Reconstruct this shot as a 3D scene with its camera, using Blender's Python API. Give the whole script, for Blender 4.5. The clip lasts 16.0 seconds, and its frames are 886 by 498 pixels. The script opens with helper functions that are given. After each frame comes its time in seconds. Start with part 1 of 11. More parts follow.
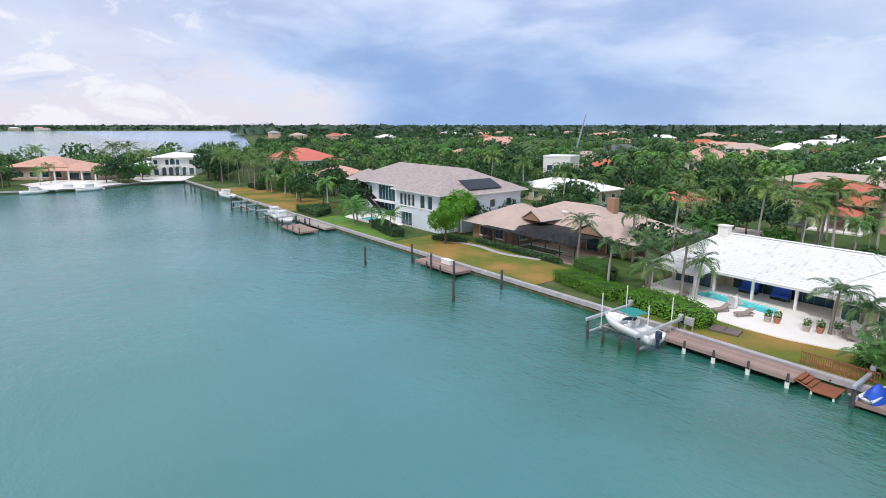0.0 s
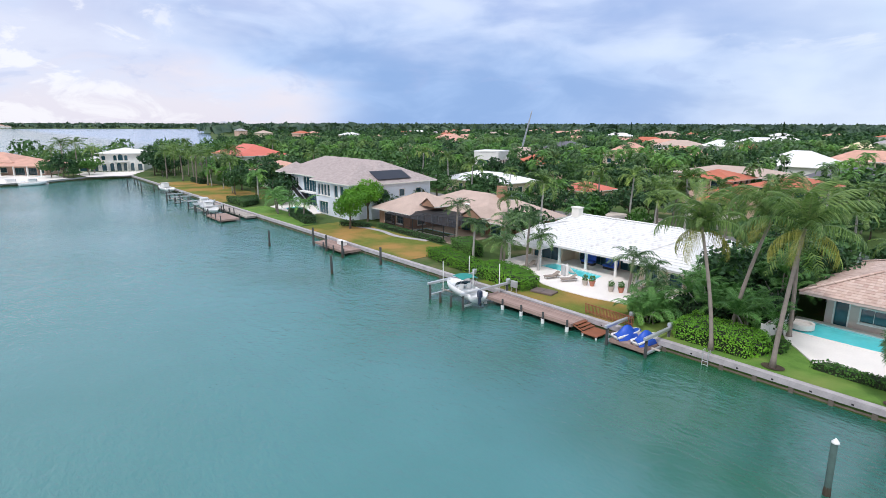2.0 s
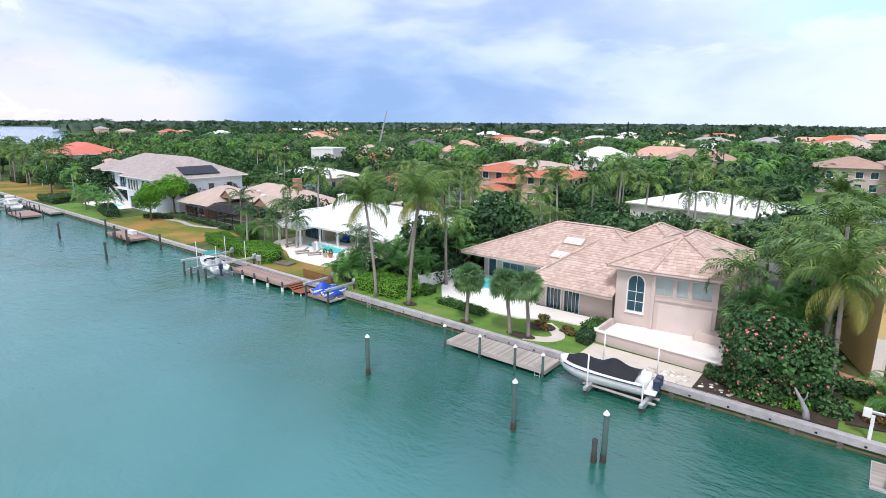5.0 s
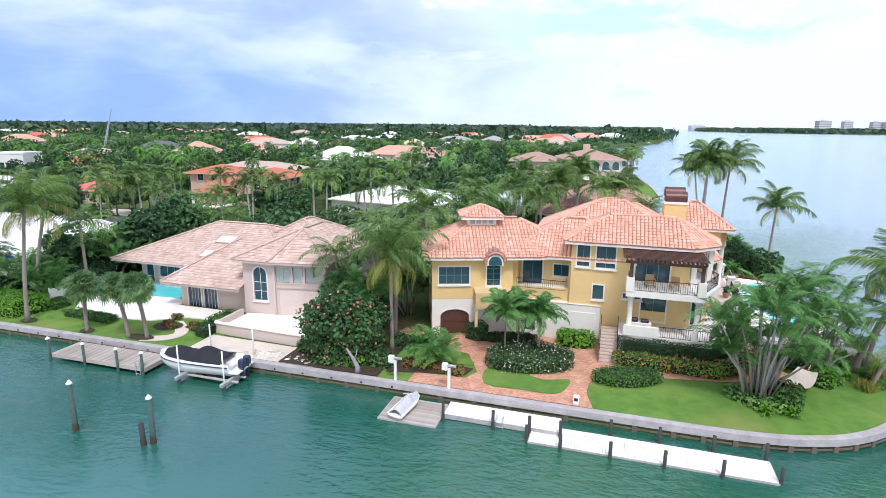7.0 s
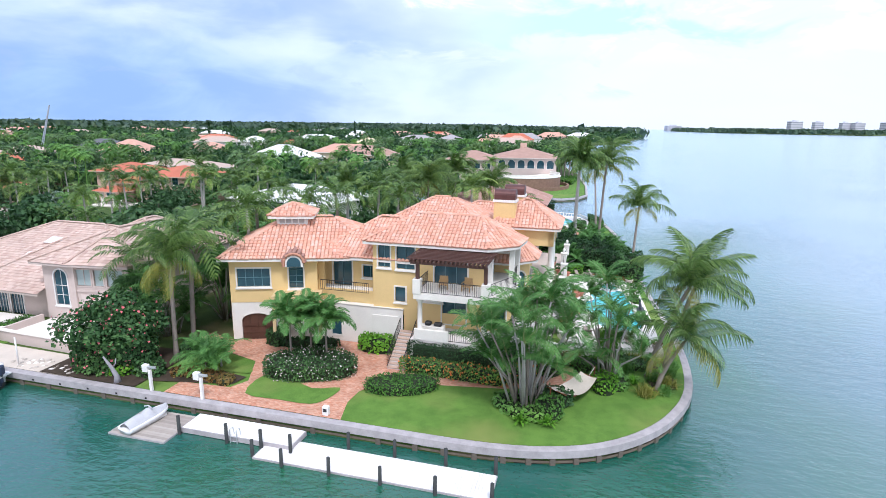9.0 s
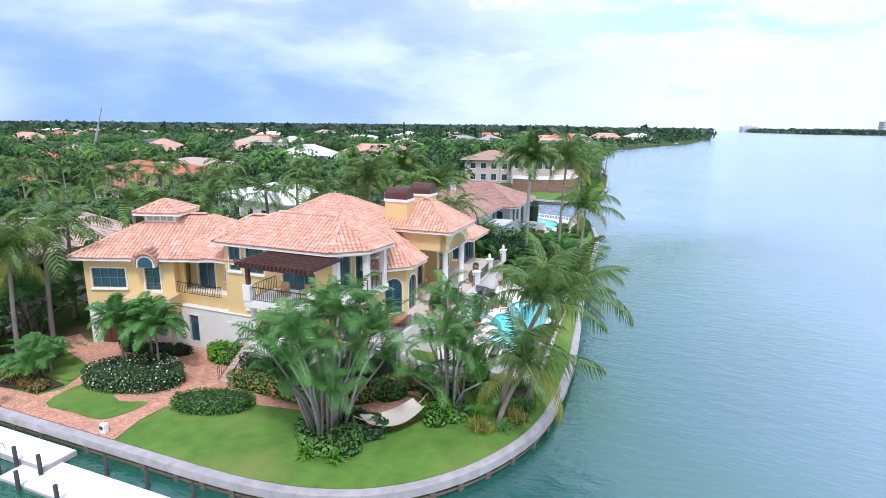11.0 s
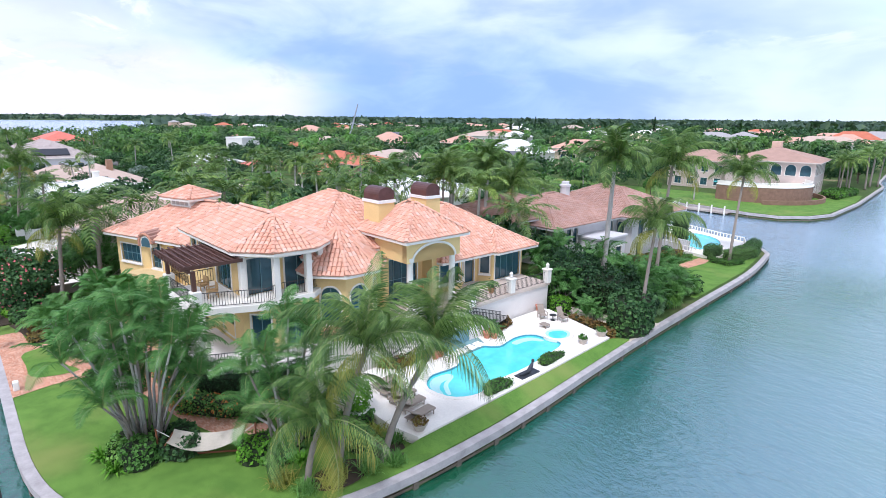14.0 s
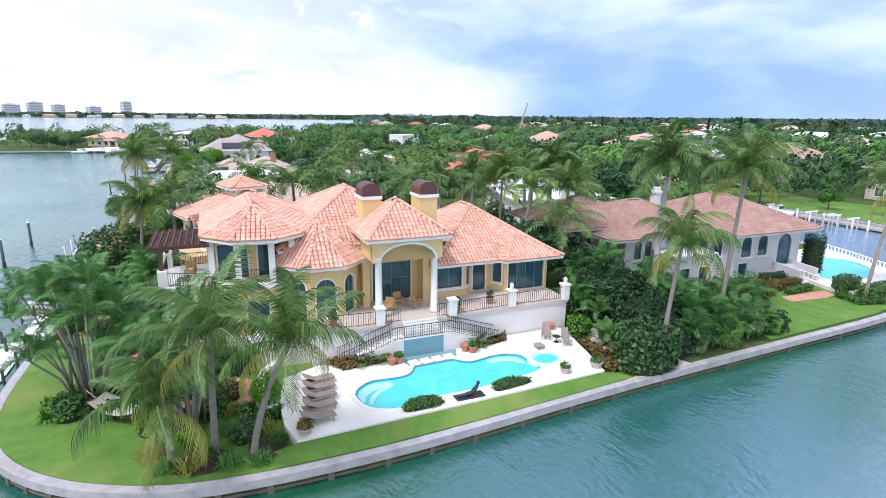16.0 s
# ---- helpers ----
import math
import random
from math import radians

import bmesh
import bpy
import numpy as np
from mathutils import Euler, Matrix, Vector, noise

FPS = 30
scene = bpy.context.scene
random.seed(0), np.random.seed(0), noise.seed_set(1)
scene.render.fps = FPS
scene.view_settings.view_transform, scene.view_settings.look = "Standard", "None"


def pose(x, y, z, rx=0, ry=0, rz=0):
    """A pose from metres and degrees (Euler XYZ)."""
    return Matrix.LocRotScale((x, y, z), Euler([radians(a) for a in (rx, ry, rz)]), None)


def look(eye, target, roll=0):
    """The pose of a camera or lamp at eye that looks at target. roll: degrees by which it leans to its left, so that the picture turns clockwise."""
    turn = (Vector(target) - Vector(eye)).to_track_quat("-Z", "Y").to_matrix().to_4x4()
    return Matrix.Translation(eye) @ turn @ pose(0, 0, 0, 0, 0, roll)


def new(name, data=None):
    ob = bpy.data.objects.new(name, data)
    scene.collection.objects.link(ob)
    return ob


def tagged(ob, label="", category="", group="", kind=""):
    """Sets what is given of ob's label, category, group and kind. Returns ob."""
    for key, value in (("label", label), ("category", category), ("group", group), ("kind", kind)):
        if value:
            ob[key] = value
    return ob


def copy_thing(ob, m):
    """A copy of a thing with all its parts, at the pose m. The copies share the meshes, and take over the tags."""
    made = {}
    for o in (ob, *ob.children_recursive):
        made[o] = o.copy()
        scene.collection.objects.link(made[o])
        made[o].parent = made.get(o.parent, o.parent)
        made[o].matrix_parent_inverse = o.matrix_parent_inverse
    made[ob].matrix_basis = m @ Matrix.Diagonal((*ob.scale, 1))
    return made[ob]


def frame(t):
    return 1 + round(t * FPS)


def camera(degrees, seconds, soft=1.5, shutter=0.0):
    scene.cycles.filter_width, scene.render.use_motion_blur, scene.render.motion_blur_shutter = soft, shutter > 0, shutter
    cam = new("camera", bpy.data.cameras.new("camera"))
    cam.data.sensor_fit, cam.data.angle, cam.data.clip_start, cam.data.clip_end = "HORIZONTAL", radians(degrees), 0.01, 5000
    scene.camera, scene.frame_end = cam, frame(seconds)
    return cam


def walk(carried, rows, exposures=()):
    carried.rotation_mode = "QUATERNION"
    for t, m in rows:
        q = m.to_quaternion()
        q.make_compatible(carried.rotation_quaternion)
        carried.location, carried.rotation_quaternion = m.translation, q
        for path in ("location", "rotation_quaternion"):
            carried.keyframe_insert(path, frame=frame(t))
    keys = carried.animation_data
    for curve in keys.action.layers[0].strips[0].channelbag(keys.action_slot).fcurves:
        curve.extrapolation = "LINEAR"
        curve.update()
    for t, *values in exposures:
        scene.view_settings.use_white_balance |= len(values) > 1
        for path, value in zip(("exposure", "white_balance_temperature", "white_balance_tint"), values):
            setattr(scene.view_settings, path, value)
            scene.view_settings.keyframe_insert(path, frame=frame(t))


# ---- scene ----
cam = camera(77.5, 16.0, soft=0.75)
PATH = [
    (0, (2.703, 0.917, 19.46), (2.705, 3.298, 18.927), 0.1),
    (0.5, (5.803, -1.321, 19.338), (5.856, 1.059, 18.804), 0.2),
    (1, (8.749, -3.573, 19.203), (8.827, -1.194, 18.667), 0.2),
    (1.5, (11.804, -5.873, 19.032), (11.896, -3.494, 18.496), 0.2),
    (2, (14.859, -8.078, 18.871), (14.963, -5.701, 18.333), 0.2),
    (2.5, (17.953, -10.208, 18.734), (18.065, -7.830, 18.196), 0.2),
    (3, (20.985, -12.416, 18.6), (21.106, -10.039, 18.061), 0.2),
    (5.5, (34.804, -25.627, 19.169), (35.552, -23.368, 18.628), 0.6),
    (6, (37.753, -28.078, 19.303), (38.748, -25.915, 18.766), 0.7),
    (6.5, (40.85, -30.437, 19.378), (42.114, -28.419, 18.845), 0.5),
    (7, (43.972, -32.607, 19.394), (45.35, -30.666, 18.859), 0.5),
    (7.5, (47.168, -34.632, 19.403), (48.578, -32.717, 18.864), 0.6),
    (8, (50.48, -36.469, 19.327), (51.902, -34.563, 18.788), 0.6),
    (8.5, (53.853, -38.065, 19.272), (55.286, -36.166, 18.733), 0.7),
    (9, (57.35, -39.552, 19.098), (58.789, -37.658, 18.562), 0.7),
    (11.5, (76.063, -44.568, 18.391), (77.202, -42.478, 17.85), 0.6),
    (12, (79.588, -44.828, 18.493), (80.657, -42.705, 17.941), 0.7),
    (12.5, (83.338, -44.97, 18.521), (84.298, -42.796, 17.968), 0.7),
    (13, (87.093, -44.895, 18.504), (87.849, -42.643, 17.946), 0.6),
    (13.5, (90.956, -44.512, 18.396), (91.427, -42.184, 17.838), 0.6),
    (14, (94.682, -43.988, 18.35), (94.856, -41.62, 17.788), 0.6),
    (14.5, (98.36, -43.243, 18.327), (98.3, -40.87, 17.758), 0.6),
    (15, (101.914, -42.363, 18.226), (101.649, -40.005, 17.657), 0.6),
    (15.5, (105.447, -41.38, 18.127), (105.001, -39.05, 17.558), 0.7),
    (16, (109.062, -40.128, 18.141), (108.431, -37.841, 17.57), 0.6),
]
walk(cam, [(t, look(eye, target, roll)) for t, eye, target, roll in PATH], [(0.0, 0.02, 6150, 13), (1.0, 0.05, 6150, 13), (3.0, 0.13, 6130, 13), (6.0, 0.33, 6060, 13), (9.0, 0.36, 5830, 14), (12.5, 0.37, 5760, 15), (16.0, 0.43, 5860, 15)])

# ---- world and light ----
SUN_AZ, SUN_EL = 205.0, 58.0      # degrees clockwise from +y, and above the horizon
world = bpy.data.worlds.new("sky")
scene.world = world
world.use_nodes = True
wn, wl = world.node_tree.nodes, world.node_tree.links
wn.clear()


def wnode(kind, **kw):
    n = wn.new(kind)
    for k, val in kw.items():
        n.inputs[k].default_value = val
    return n


def wmath(op, a, b=None, c=None):
    n = wn.new("ShaderNodeMath")
    n.operation = op
    for i, x in enumerate((a, b, c)):
        if x is None:
            continue
        if isinstance(x, (int, float)):
            n.inputs[i].default_value = x
        else:
            wl.new(x, n.inputs[i])
    return n.outputs[0]


def wramp(x, lo, hi):
    n = wn.new("ShaderNodeMapRange")
    n.interpolation_type = "SMOOTHSTEP"
    wl.new(x, n.inputs[0])
    n.inputs[1].default_value, n.inputs[2].default_value = lo, hi
    return n.outputs[0]


def wmix(f, a, b):
    n = wn.new("ShaderNodeMix")
    n.data_type = "RGBA"
    if isinstance(f, float):
        n.inputs[0].default_value = f
    else:
        wl.new(f, n.inputs[0])
    for i, x in ((6, a), (7, b)):
        if isinstance(x, tuple):
            n.inputs[i].default_value = (*x, 1)
        else:
            wl.new(x, n.inputs[i])
    return n.outputs[2]


sky = wn.new("ShaderNodeTexSky")
sky.sky_type, sky.sun_disc = "NISHITA", False
sky.sun_elevation, sky.sun_rotation = radians(SUN_EL), radians(SUN_AZ)
sky_dim = wn.new("ShaderNodeVectorMath")
sky_dim.operation = "SCALE"
wl.new(sky.outputs[0], sky_dim.inputs[0])
sky_dim.inputs[3].default_value = 0.11
coord = wn.new("ShaderNodeTexCoord")
sep = wn.new("ShaderNodeSeparateXYZ")
wl.new(coord.outputs["Generated"], sep.inputs[0])
dx, dy, dz = sep.outputs


def wnoise(az_scale, el_scale, scale, detail, rough, twist=0.0, shift=0.0):
    """Cloud noise over bearing and height, stretched as clouds lie."""
    c = wn.new("ShaderNodeCombineXYZ")
    wl.new(wmath("MULTIPLY_ADD", bearing, az_scale, shift), c.inputs[0])
    wl.new(wmath("MULTIPLY", height, el_scale), c.inputs[1])
    n = wnode("ShaderNodeTexNoise", Scale=scale, Detail=detail, Roughness=rough, Distortion=twist)
    wl.new(c.outputs[0], n.inputs["Vector"])
    return n.outputs[0]


# bearing and height in degrees; the rain stands to the north with a sharp western edge
bearing = wmath("MULTIPLY", wmath("ARCTAN2", dx, dy), 57.3)
height = wmath("MULTIPLY", wmath("ARCSINE", wmath("MAXIMUM", dz, 0.0)), 57.3)
soft_n = wmath("SUBTRACT", wnoise(0.05, 0.11, 1.0, 4.0, 0.5, 0.3), 0.5)
mid_n = wmath("SUBTRACT", wnoise(0.10, 0.26, 1.0, 6.0, 0.55, 0.5, 7.0), 0.5)
fine_n = wmath("SUBTRACT", wnoise(0.16, 0.34, 1.0, 9.0, 0.60, 0.6, 3.0), 0.5)
# high veil of grey-lavender and white
veil = wmix(wramp(wmath("ADD", soft_n, wmath("MULTIPLY", mid_n, 0.7)), -0.16, 0.16), (0.47, 0.57, 0.82), (0.72, 0.80, 0.95))
# whiter to the east, with pale openings
east = wramp(wmath("ADD", bearing, wmath("MULTIPLY", soft_n, 45.0)), 14.0, 50.0)
veil = wmix(wmath("MULTIPLY", east, 0.92), veil, (0.84, 0.92, 0.99))
opening = wmath("MULTIPLY", wmath("MULTIPLY", wramp(mid_n, 0.02, -0.10), wramp(bearing, 36.0, 48.0)), wmath("MULTIPLY", wramp(height, 5.0, 8.0), wramp(bearing, 76.0, 62.0)))
veil = wmix(wmath("MULTIPLY", opening, 0.75), veil, (0.56, 0.84, 0.93))
streak = wmath("MULTIPLY", wramp(wmath("ADD", mid_n, wmath("MULTIPLY", fine_n, 0.5)), 0.04, 0.14), wmath("MULTIPLY", wramp(bearing, 24.0, 34.0), wramp(height, 5.0, 9.0)))
veil = wmix(wmath("MULTIPLY", streak, 0.9), veil, (1.04, 1.03, 1.02))
# heaped cream clouds to the west, low behind the rain's edge
west = wramp(wmath("ADD", bearing, wmath("MULTIPLY", mid_n, 16.0)), -8.0, -34.0)
low = wramp(wmath("ADD", height, wmath("MULTIPLY", mid_n, 14.0)), 7.0, 1.5)
veil = wmix(wmath("MULTIPLY", wmath("MAXIMUM", wmath("MULTIPLY", west, 0.45), low), wramp(bearing, -6.0, -13.0)), veil, (0.84, 0.80, 0.85))
heap = wmath("MULTIPLY", wramp(wmath("ADD", fine_n, wmath("MULTIPLY", mid_n, 0.6)), 0.03, 0.14), wmath("MULTIPLY", wramp(bearing, -16.0, -26.0), wramp(height, 17.0, 8.0)))
veil = wmix(wmath("MULTIPLY", heap, 0.75), veil, (1.0, 0.98, 0.97))
veil = wmix(wramp(bearing, -36.0, -62.0), veil, (0.95, 0.95, 0.97))
# the rain cloud: its upper edge leans to the west
lean = wmath("SUBTRACT", wmath("MULTIPLY", wmath("MAXIMUM", wmath("SUBTRACT", height, 4.0), 0.0), -5.0), 8.0)
edge = wmath("SUBTRACT", wmath("ADD", bearing, wmath("MULTIPLY", mid_n, wmath("MULTIPLY_ADD", height, 3.0, 4.0))), lean)
storm = wmath("MULTIPLY", wmath("MULTIPLY", wramp(edge, -4.0, 5.0), wramp(wmath("ADD", bearing, wmath("MULTIPLY", soft_n, 30.0)), 52.0, 4.0)),
              wramp(wmath("ADD", height, wmath("ADD", wmath("MULTIPLY", soft_n, 16.0), wmath("MULTIPLY", fine_n, 5.0))), 13.0, 2.5))
open_sky = wmix(0.90, sky_dim.outputs[0], veil)
rain = wmix(wramp(wmath("ADD", wmath("MULTIPLY", mid_n, 0.8), soft_n), -0.14, 0.14), (0.27, 0.43, 0.70), (0.35, 0.52, 0.80))
clouds = wmix(wmath("MULTIPLY", storm, 0.86), open_sky, rain)
shred = wmath("MULTIPLY", wmath("MULTIPLY", wramp(fine_n, -0.05, -0.16), wramp(height, 2.0, 3.5)), wramp(height, 7.0, 5.0))
clouds = wmix(wmath("MULTIPLY", shred, 0.30), clouds, (0.40, 0.50, 0.74))
backg = wn.new("ShaderNodeBackground")
wl.new(clouds, backg.inputs[0])
backg.inputs[1].default_value = 1.0
wout = wn.new("ShaderNodeOutputWorld")
wl.new(backg.outputs[0], wout.inputs[0])

sun = new("sun", bpy.data.lights.new("sun", "SUN"))
sun.data.energy, sun.data.angle, sun.data.color = 2.1, radians(10), (1.0, 0.96, 0.90)
az, el = radians(SUN_AZ), radians(SUN_EL)
sun.matrix_basis = look((0, 0, 90), (-math.sin(az) * math.cos(el), -math.cos(az) * math.cos(el), 90 - math.sin(el)))

# ---- the plan: a runs along the sea wall to the point, b inland ----
PLAN = pose(69.72, -10.77, 0, 0, 0, -52.11)
GROUND, CAP, WATER = 1.5, 1.5, 0.6
LOT_LINE, LOT_GAP = -54.0, 2.2     # beyond the lot line the neighbours stand a little farther along


def lot(a, b):
    """The plan place, with the gap at the lot line counted in."""
    return (a - LOT_GAP, b) if a < LOT_LINE and b < 40 else (a, b)


# ---- materials ----
def material(name, rough=0.8, metal=0.0, spec=0.5):
    m = bpy.data.materials.new(name)
    m.use_nodes = True
    b = m.node_tree.nodes["Principled BSDF"]
    b.inputs["Roughness"].default_value, b.inputs["Metallic"].default_value = rough, metal
    b.inputs["Specular IOR Level"].default_value = spec
    return m, m.node_tree.nodes, m.node_tree.links, b


def noise_at(nodes, links, scale, detail=4.0, rough=0.55, space="Object", stretch=None):
    t = nodes.new("ShaderNodeTexCoord")
    n = nodes.new("ShaderNodeTexNoise")
    n.inputs["Scale"].default_value, n.inputs["Detail"].default_value, n.inputs["Roughness"].default_value = scale, detail, rough
    if stretch:
        mp = nodes.new("ShaderNodeMapping")
        mp.inputs["Scale"].default_value = stretch
        links.new(t.outputs[space], mp.inputs[0])
        links.new(mp.outputs[0], n.inputs["Vector"])
    else:
        links.new(t.outputs[space], n.inputs["Vector"])
    return n.outputs[0]


def ramp_of(nodes, links, x, stops):
    r = nodes.new("ShaderNodeValToRGB")
    e = r.color_ramp.elements
    while len(e) < len(stops):
        e.new(0.5)
    for i, (p, c) in enumerate(stops):
        e[i].position, e[i].color = p, (*c, 1)
    links.new(x, r.inputs[0])
    return r.outputs[0]


def blend(nodes, links, f, a, b, kind="MIX"):
    n = nodes.new("ShaderNodeMix")
    n.data_type, n.blend_type = "RGBA", kind
    if isinstance(f, (int, float)):
        n.inputs[0].default_value = f
    else:
        links.new(f, n.inputs[0])
    for i, x in ((6, a), (7, b)):
        if isinstance(x, tuple):
            n.inputs[i].default_value = (*x, 1)
        else:
            links.new(x, n.inputs[i])
    return n.outputs[2]


def bump(nodes, links, bsdf, height, strength=0.3, distance=0.02):
    n = nodes.new("ShaderNodeBump")
    n.inputs["Strength"].default_value, n.inputs["Distance"].default_value = strength, distance
    links.new(height, n.inputs["Height"])
    links.new(n.outputs[0], bsdf.inputs["Normal"])


def shade(c, k):
    return tuple(min(1.0, x * k) for x in c)


def plain(name, c, rough=0.7, vary=0.18, scale=1.2, grain=14.0, relief=0.15, metal=0.0, space="Object", spec=0.5):
    """A painted or cast surface: blotches, fine grain and a little relief."""
    m, n, l, b = material(name, rough, metal, spec)
    big = noise_at(n, l, scale, 5, 0.6, space)
    fine = noise_at(n, l, grain, 3, 0.6, space)
    col = ramp_of(n, l, big, [(0.3, shade(c, 1 - vary)), (0.7, shade(c, 1 + vary * 0.6))])
    col = blend(n, l, 0.25, col, ramp_of(n, l, fine, [(0.3, shade(c, 0.75)), (0.7, shade(c, 1.15))]))
    l.new(col, b.inputs["Base Color"])
    bump(n, l, b, fine, relief, 0.01)
    return m


def pieces(name, colours, rough=0.75, source="island", grain=9.0, relief=0.3, dirt=0.25):
    """Tiles, planks, leaves: each piece takes its own tone."""
    m, n, l, b = material(name, rough)
    if source == "island":
        x = n.new("ShaderNodeNewGeometry").outputs["Random Per Island"]
    else:
        x = n.new("ShaderNodeObjectInfo").outputs["Random"]
    k = len(colours)
    col = ramp_of(n, l, x, [((i + 0.5) / k, c) for i, c in enumerate(colours)])
    big = noise_at(n, l, 0.6, 5, 0.6)
    col = blend(n, l, dirt, col, ramp_of(n, l, big, [(0.35, (0.25, 0.2, 0.18)), (0.65, (1, 1, 1))]), "MULTIPLY")
    l.new(col, b.inputs["Base Color"])
    bump(n, l, b, noise_at(n, l, grain, 4), relief, 0.01)
    return m


def leafy(name, dark, mid, light, rough=0.55, spec=0.22, through_light=0.14):
    """Foliage: tone by leaf, with light let through."""
    m, n, l, b = material(name, rough, 0, spec)
    x = n.new("ShaderNodeNewGeometry").outputs["Random Per Island"]
    y = n.new("ShaderNodeObjectInfo").outputs["Random"]
    col = ramp_of(n, l, x, [(0.0, dark), (0.5, mid), (1.0, light)])
    col = blend(n, l, 0.35, col, ramp_of(n, l, y, [(0.0, shade(mid, 0.6)), (0.5, mid), (1.0, shade(light, 1.1))]))
    patch = noise_at(n, l, 0.07, 3, 0.6)
    col = blend(n, l, 0.8, col, ramp_of(n, l, patch, [(0.36, (0.55, 0.62, 0.60)), (0.5, (1.0, 1.0, 1.0)), (0.64, (1.5, 1.35, 0.95))]), "MULTIPLY")
    l.new(col, b.inputs["Base Color"])
    t = n.new("ShaderNodeBsdfTranslucent")
    l.new(blend(n, l, 1.0, col, (1.2, 1.45, 0.72), "MULTIPLY"), t.inputs[0])
    mixer = n.new("ShaderNodeMixShader")
    mixer.inputs[0].default_value = through_light
    l.new(b.outputs[0], mixer.inputs[1])
    l.new(t.outputs[0], mixer.inputs[2])
    l.new(mixer.outputs[0], n["Material Output"].inputs[0])
    return m


def water_material():
    m, n, l, b = material("bay_water", 0.10, 0, 0.5)
    b.inputs["IOR"].default_value = 1.40
    big = noise_at(n, l, 0.022, 4, 0.55)
    mid = noise_at(n, l, 0.12, 3, 0.5)
    shallow = ramp_of(n, l, big, [(0.35, (0.010, 0.082, 0.056)), (0.55, (0.017, 0.106, 0.080)), (0.75, (0.028, 0.130, 0.108))])
    pale = ramp_of(n, l, big, [(0.35, (0.030, 0.150, 0.132)), (0.75, (0.056, 0.200, 0.192))])
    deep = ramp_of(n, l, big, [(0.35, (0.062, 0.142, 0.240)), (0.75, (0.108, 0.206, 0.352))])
    # the open bay is deeper and bluer than the water along the sea wall; sky reflection is put into its colour too
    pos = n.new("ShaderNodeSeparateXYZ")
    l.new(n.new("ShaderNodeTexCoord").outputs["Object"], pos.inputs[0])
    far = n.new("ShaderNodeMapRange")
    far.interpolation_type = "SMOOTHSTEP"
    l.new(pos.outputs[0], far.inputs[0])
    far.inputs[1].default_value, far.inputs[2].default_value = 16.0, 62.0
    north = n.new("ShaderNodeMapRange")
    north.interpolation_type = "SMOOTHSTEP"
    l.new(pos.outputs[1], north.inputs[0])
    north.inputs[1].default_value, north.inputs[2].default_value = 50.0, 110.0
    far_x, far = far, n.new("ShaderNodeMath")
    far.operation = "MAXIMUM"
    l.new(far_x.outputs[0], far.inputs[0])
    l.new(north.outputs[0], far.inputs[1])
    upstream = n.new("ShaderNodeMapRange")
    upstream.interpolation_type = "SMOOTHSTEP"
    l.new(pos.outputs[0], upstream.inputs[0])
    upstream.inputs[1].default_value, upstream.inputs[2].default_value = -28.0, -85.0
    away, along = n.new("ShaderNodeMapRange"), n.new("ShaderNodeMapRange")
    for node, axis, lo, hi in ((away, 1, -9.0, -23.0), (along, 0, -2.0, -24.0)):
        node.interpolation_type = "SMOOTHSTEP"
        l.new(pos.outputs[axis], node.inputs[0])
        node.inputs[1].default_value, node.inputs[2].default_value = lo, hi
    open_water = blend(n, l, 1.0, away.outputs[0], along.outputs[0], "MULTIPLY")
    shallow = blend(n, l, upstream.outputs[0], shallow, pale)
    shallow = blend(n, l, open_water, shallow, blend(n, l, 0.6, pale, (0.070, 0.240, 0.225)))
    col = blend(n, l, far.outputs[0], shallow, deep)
    col = blend(n, l, 0.2, col, ramp_of(n, l, mid, [(0.35, (0.012, 0.10, 0.085)), (0.7, (0.05, 0.18, 0.18))]))
    # weed and shoal show green in patches near the wall
    bank = n.new("ShaderNodeMapRange")
    bank.interpolation_type = "SMOOTHSTEP"
    l.new(pos.outputs[1], bank.inputs[0])
    bank.inputs[1].default_value, bank.inputs[2].default_value = -26.0, -6.0
    patch = ramp_of(n, l, noise_at(n, l, 0.045, 3, 0.5), [(0.44, (0, 0, 0)), (0.62, (1, 1, 1))])
    near_wall = blend(n, l, 1.0, patch, bank.outputs[0], "MULTIPLY")
    near_wall = blend(n, l, far.outputs[0], near_wall, (0.0, 0.0, 0.0))
    col = blend(n, l, near_wall, col, (0.010, 0.100, 0.042))
    l.new(col, b.inputs["Base Color"])
    w1 = noise_at(n, l, 0.55, 3, 0.5, "Object", (1.0, 1.9, 1.0))
    w2 = noise_at(n, l, 2.1, 3, 0.55, "Object", (1.0, 1.7, 1.0))
    h = n.new("ShaderNodeMath")
    h.operation = "MULTIPLY_ADD"
    l.new(w2, h.inputs[0])
    h.inputs[1].default_value = 0.55
    l.new(w1, h.inputs[2])
    calm = noise_at(n, l, 0.03, 3, 0.5)
    k = n.new("ShaderNodeMapRange")
    l.new(calm, k.inputs[0])
    k.inputs[1].default_value, k.inputs[2].default_value, k.inputs[3].default_value, k.inputs[4].default_value = 0.35, 0.65, 0.24, 0.66
    bp = n.new("ShaderNodeBump")
    bp.inputs["Distance"].default_value = 0.25
    l.new(k.outputs[0], bp.inputs["Strength"])
    l.new(h.outputs[0], bp.inputs["Height"])
    l.new(bp.outputs[0], b.inputs["Normal"])
    # an added gloss boosts the sky's reflection, with a larger share on the open bay than on the sheltered water
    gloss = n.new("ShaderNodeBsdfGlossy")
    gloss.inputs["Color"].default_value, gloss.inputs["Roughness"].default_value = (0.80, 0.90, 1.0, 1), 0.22
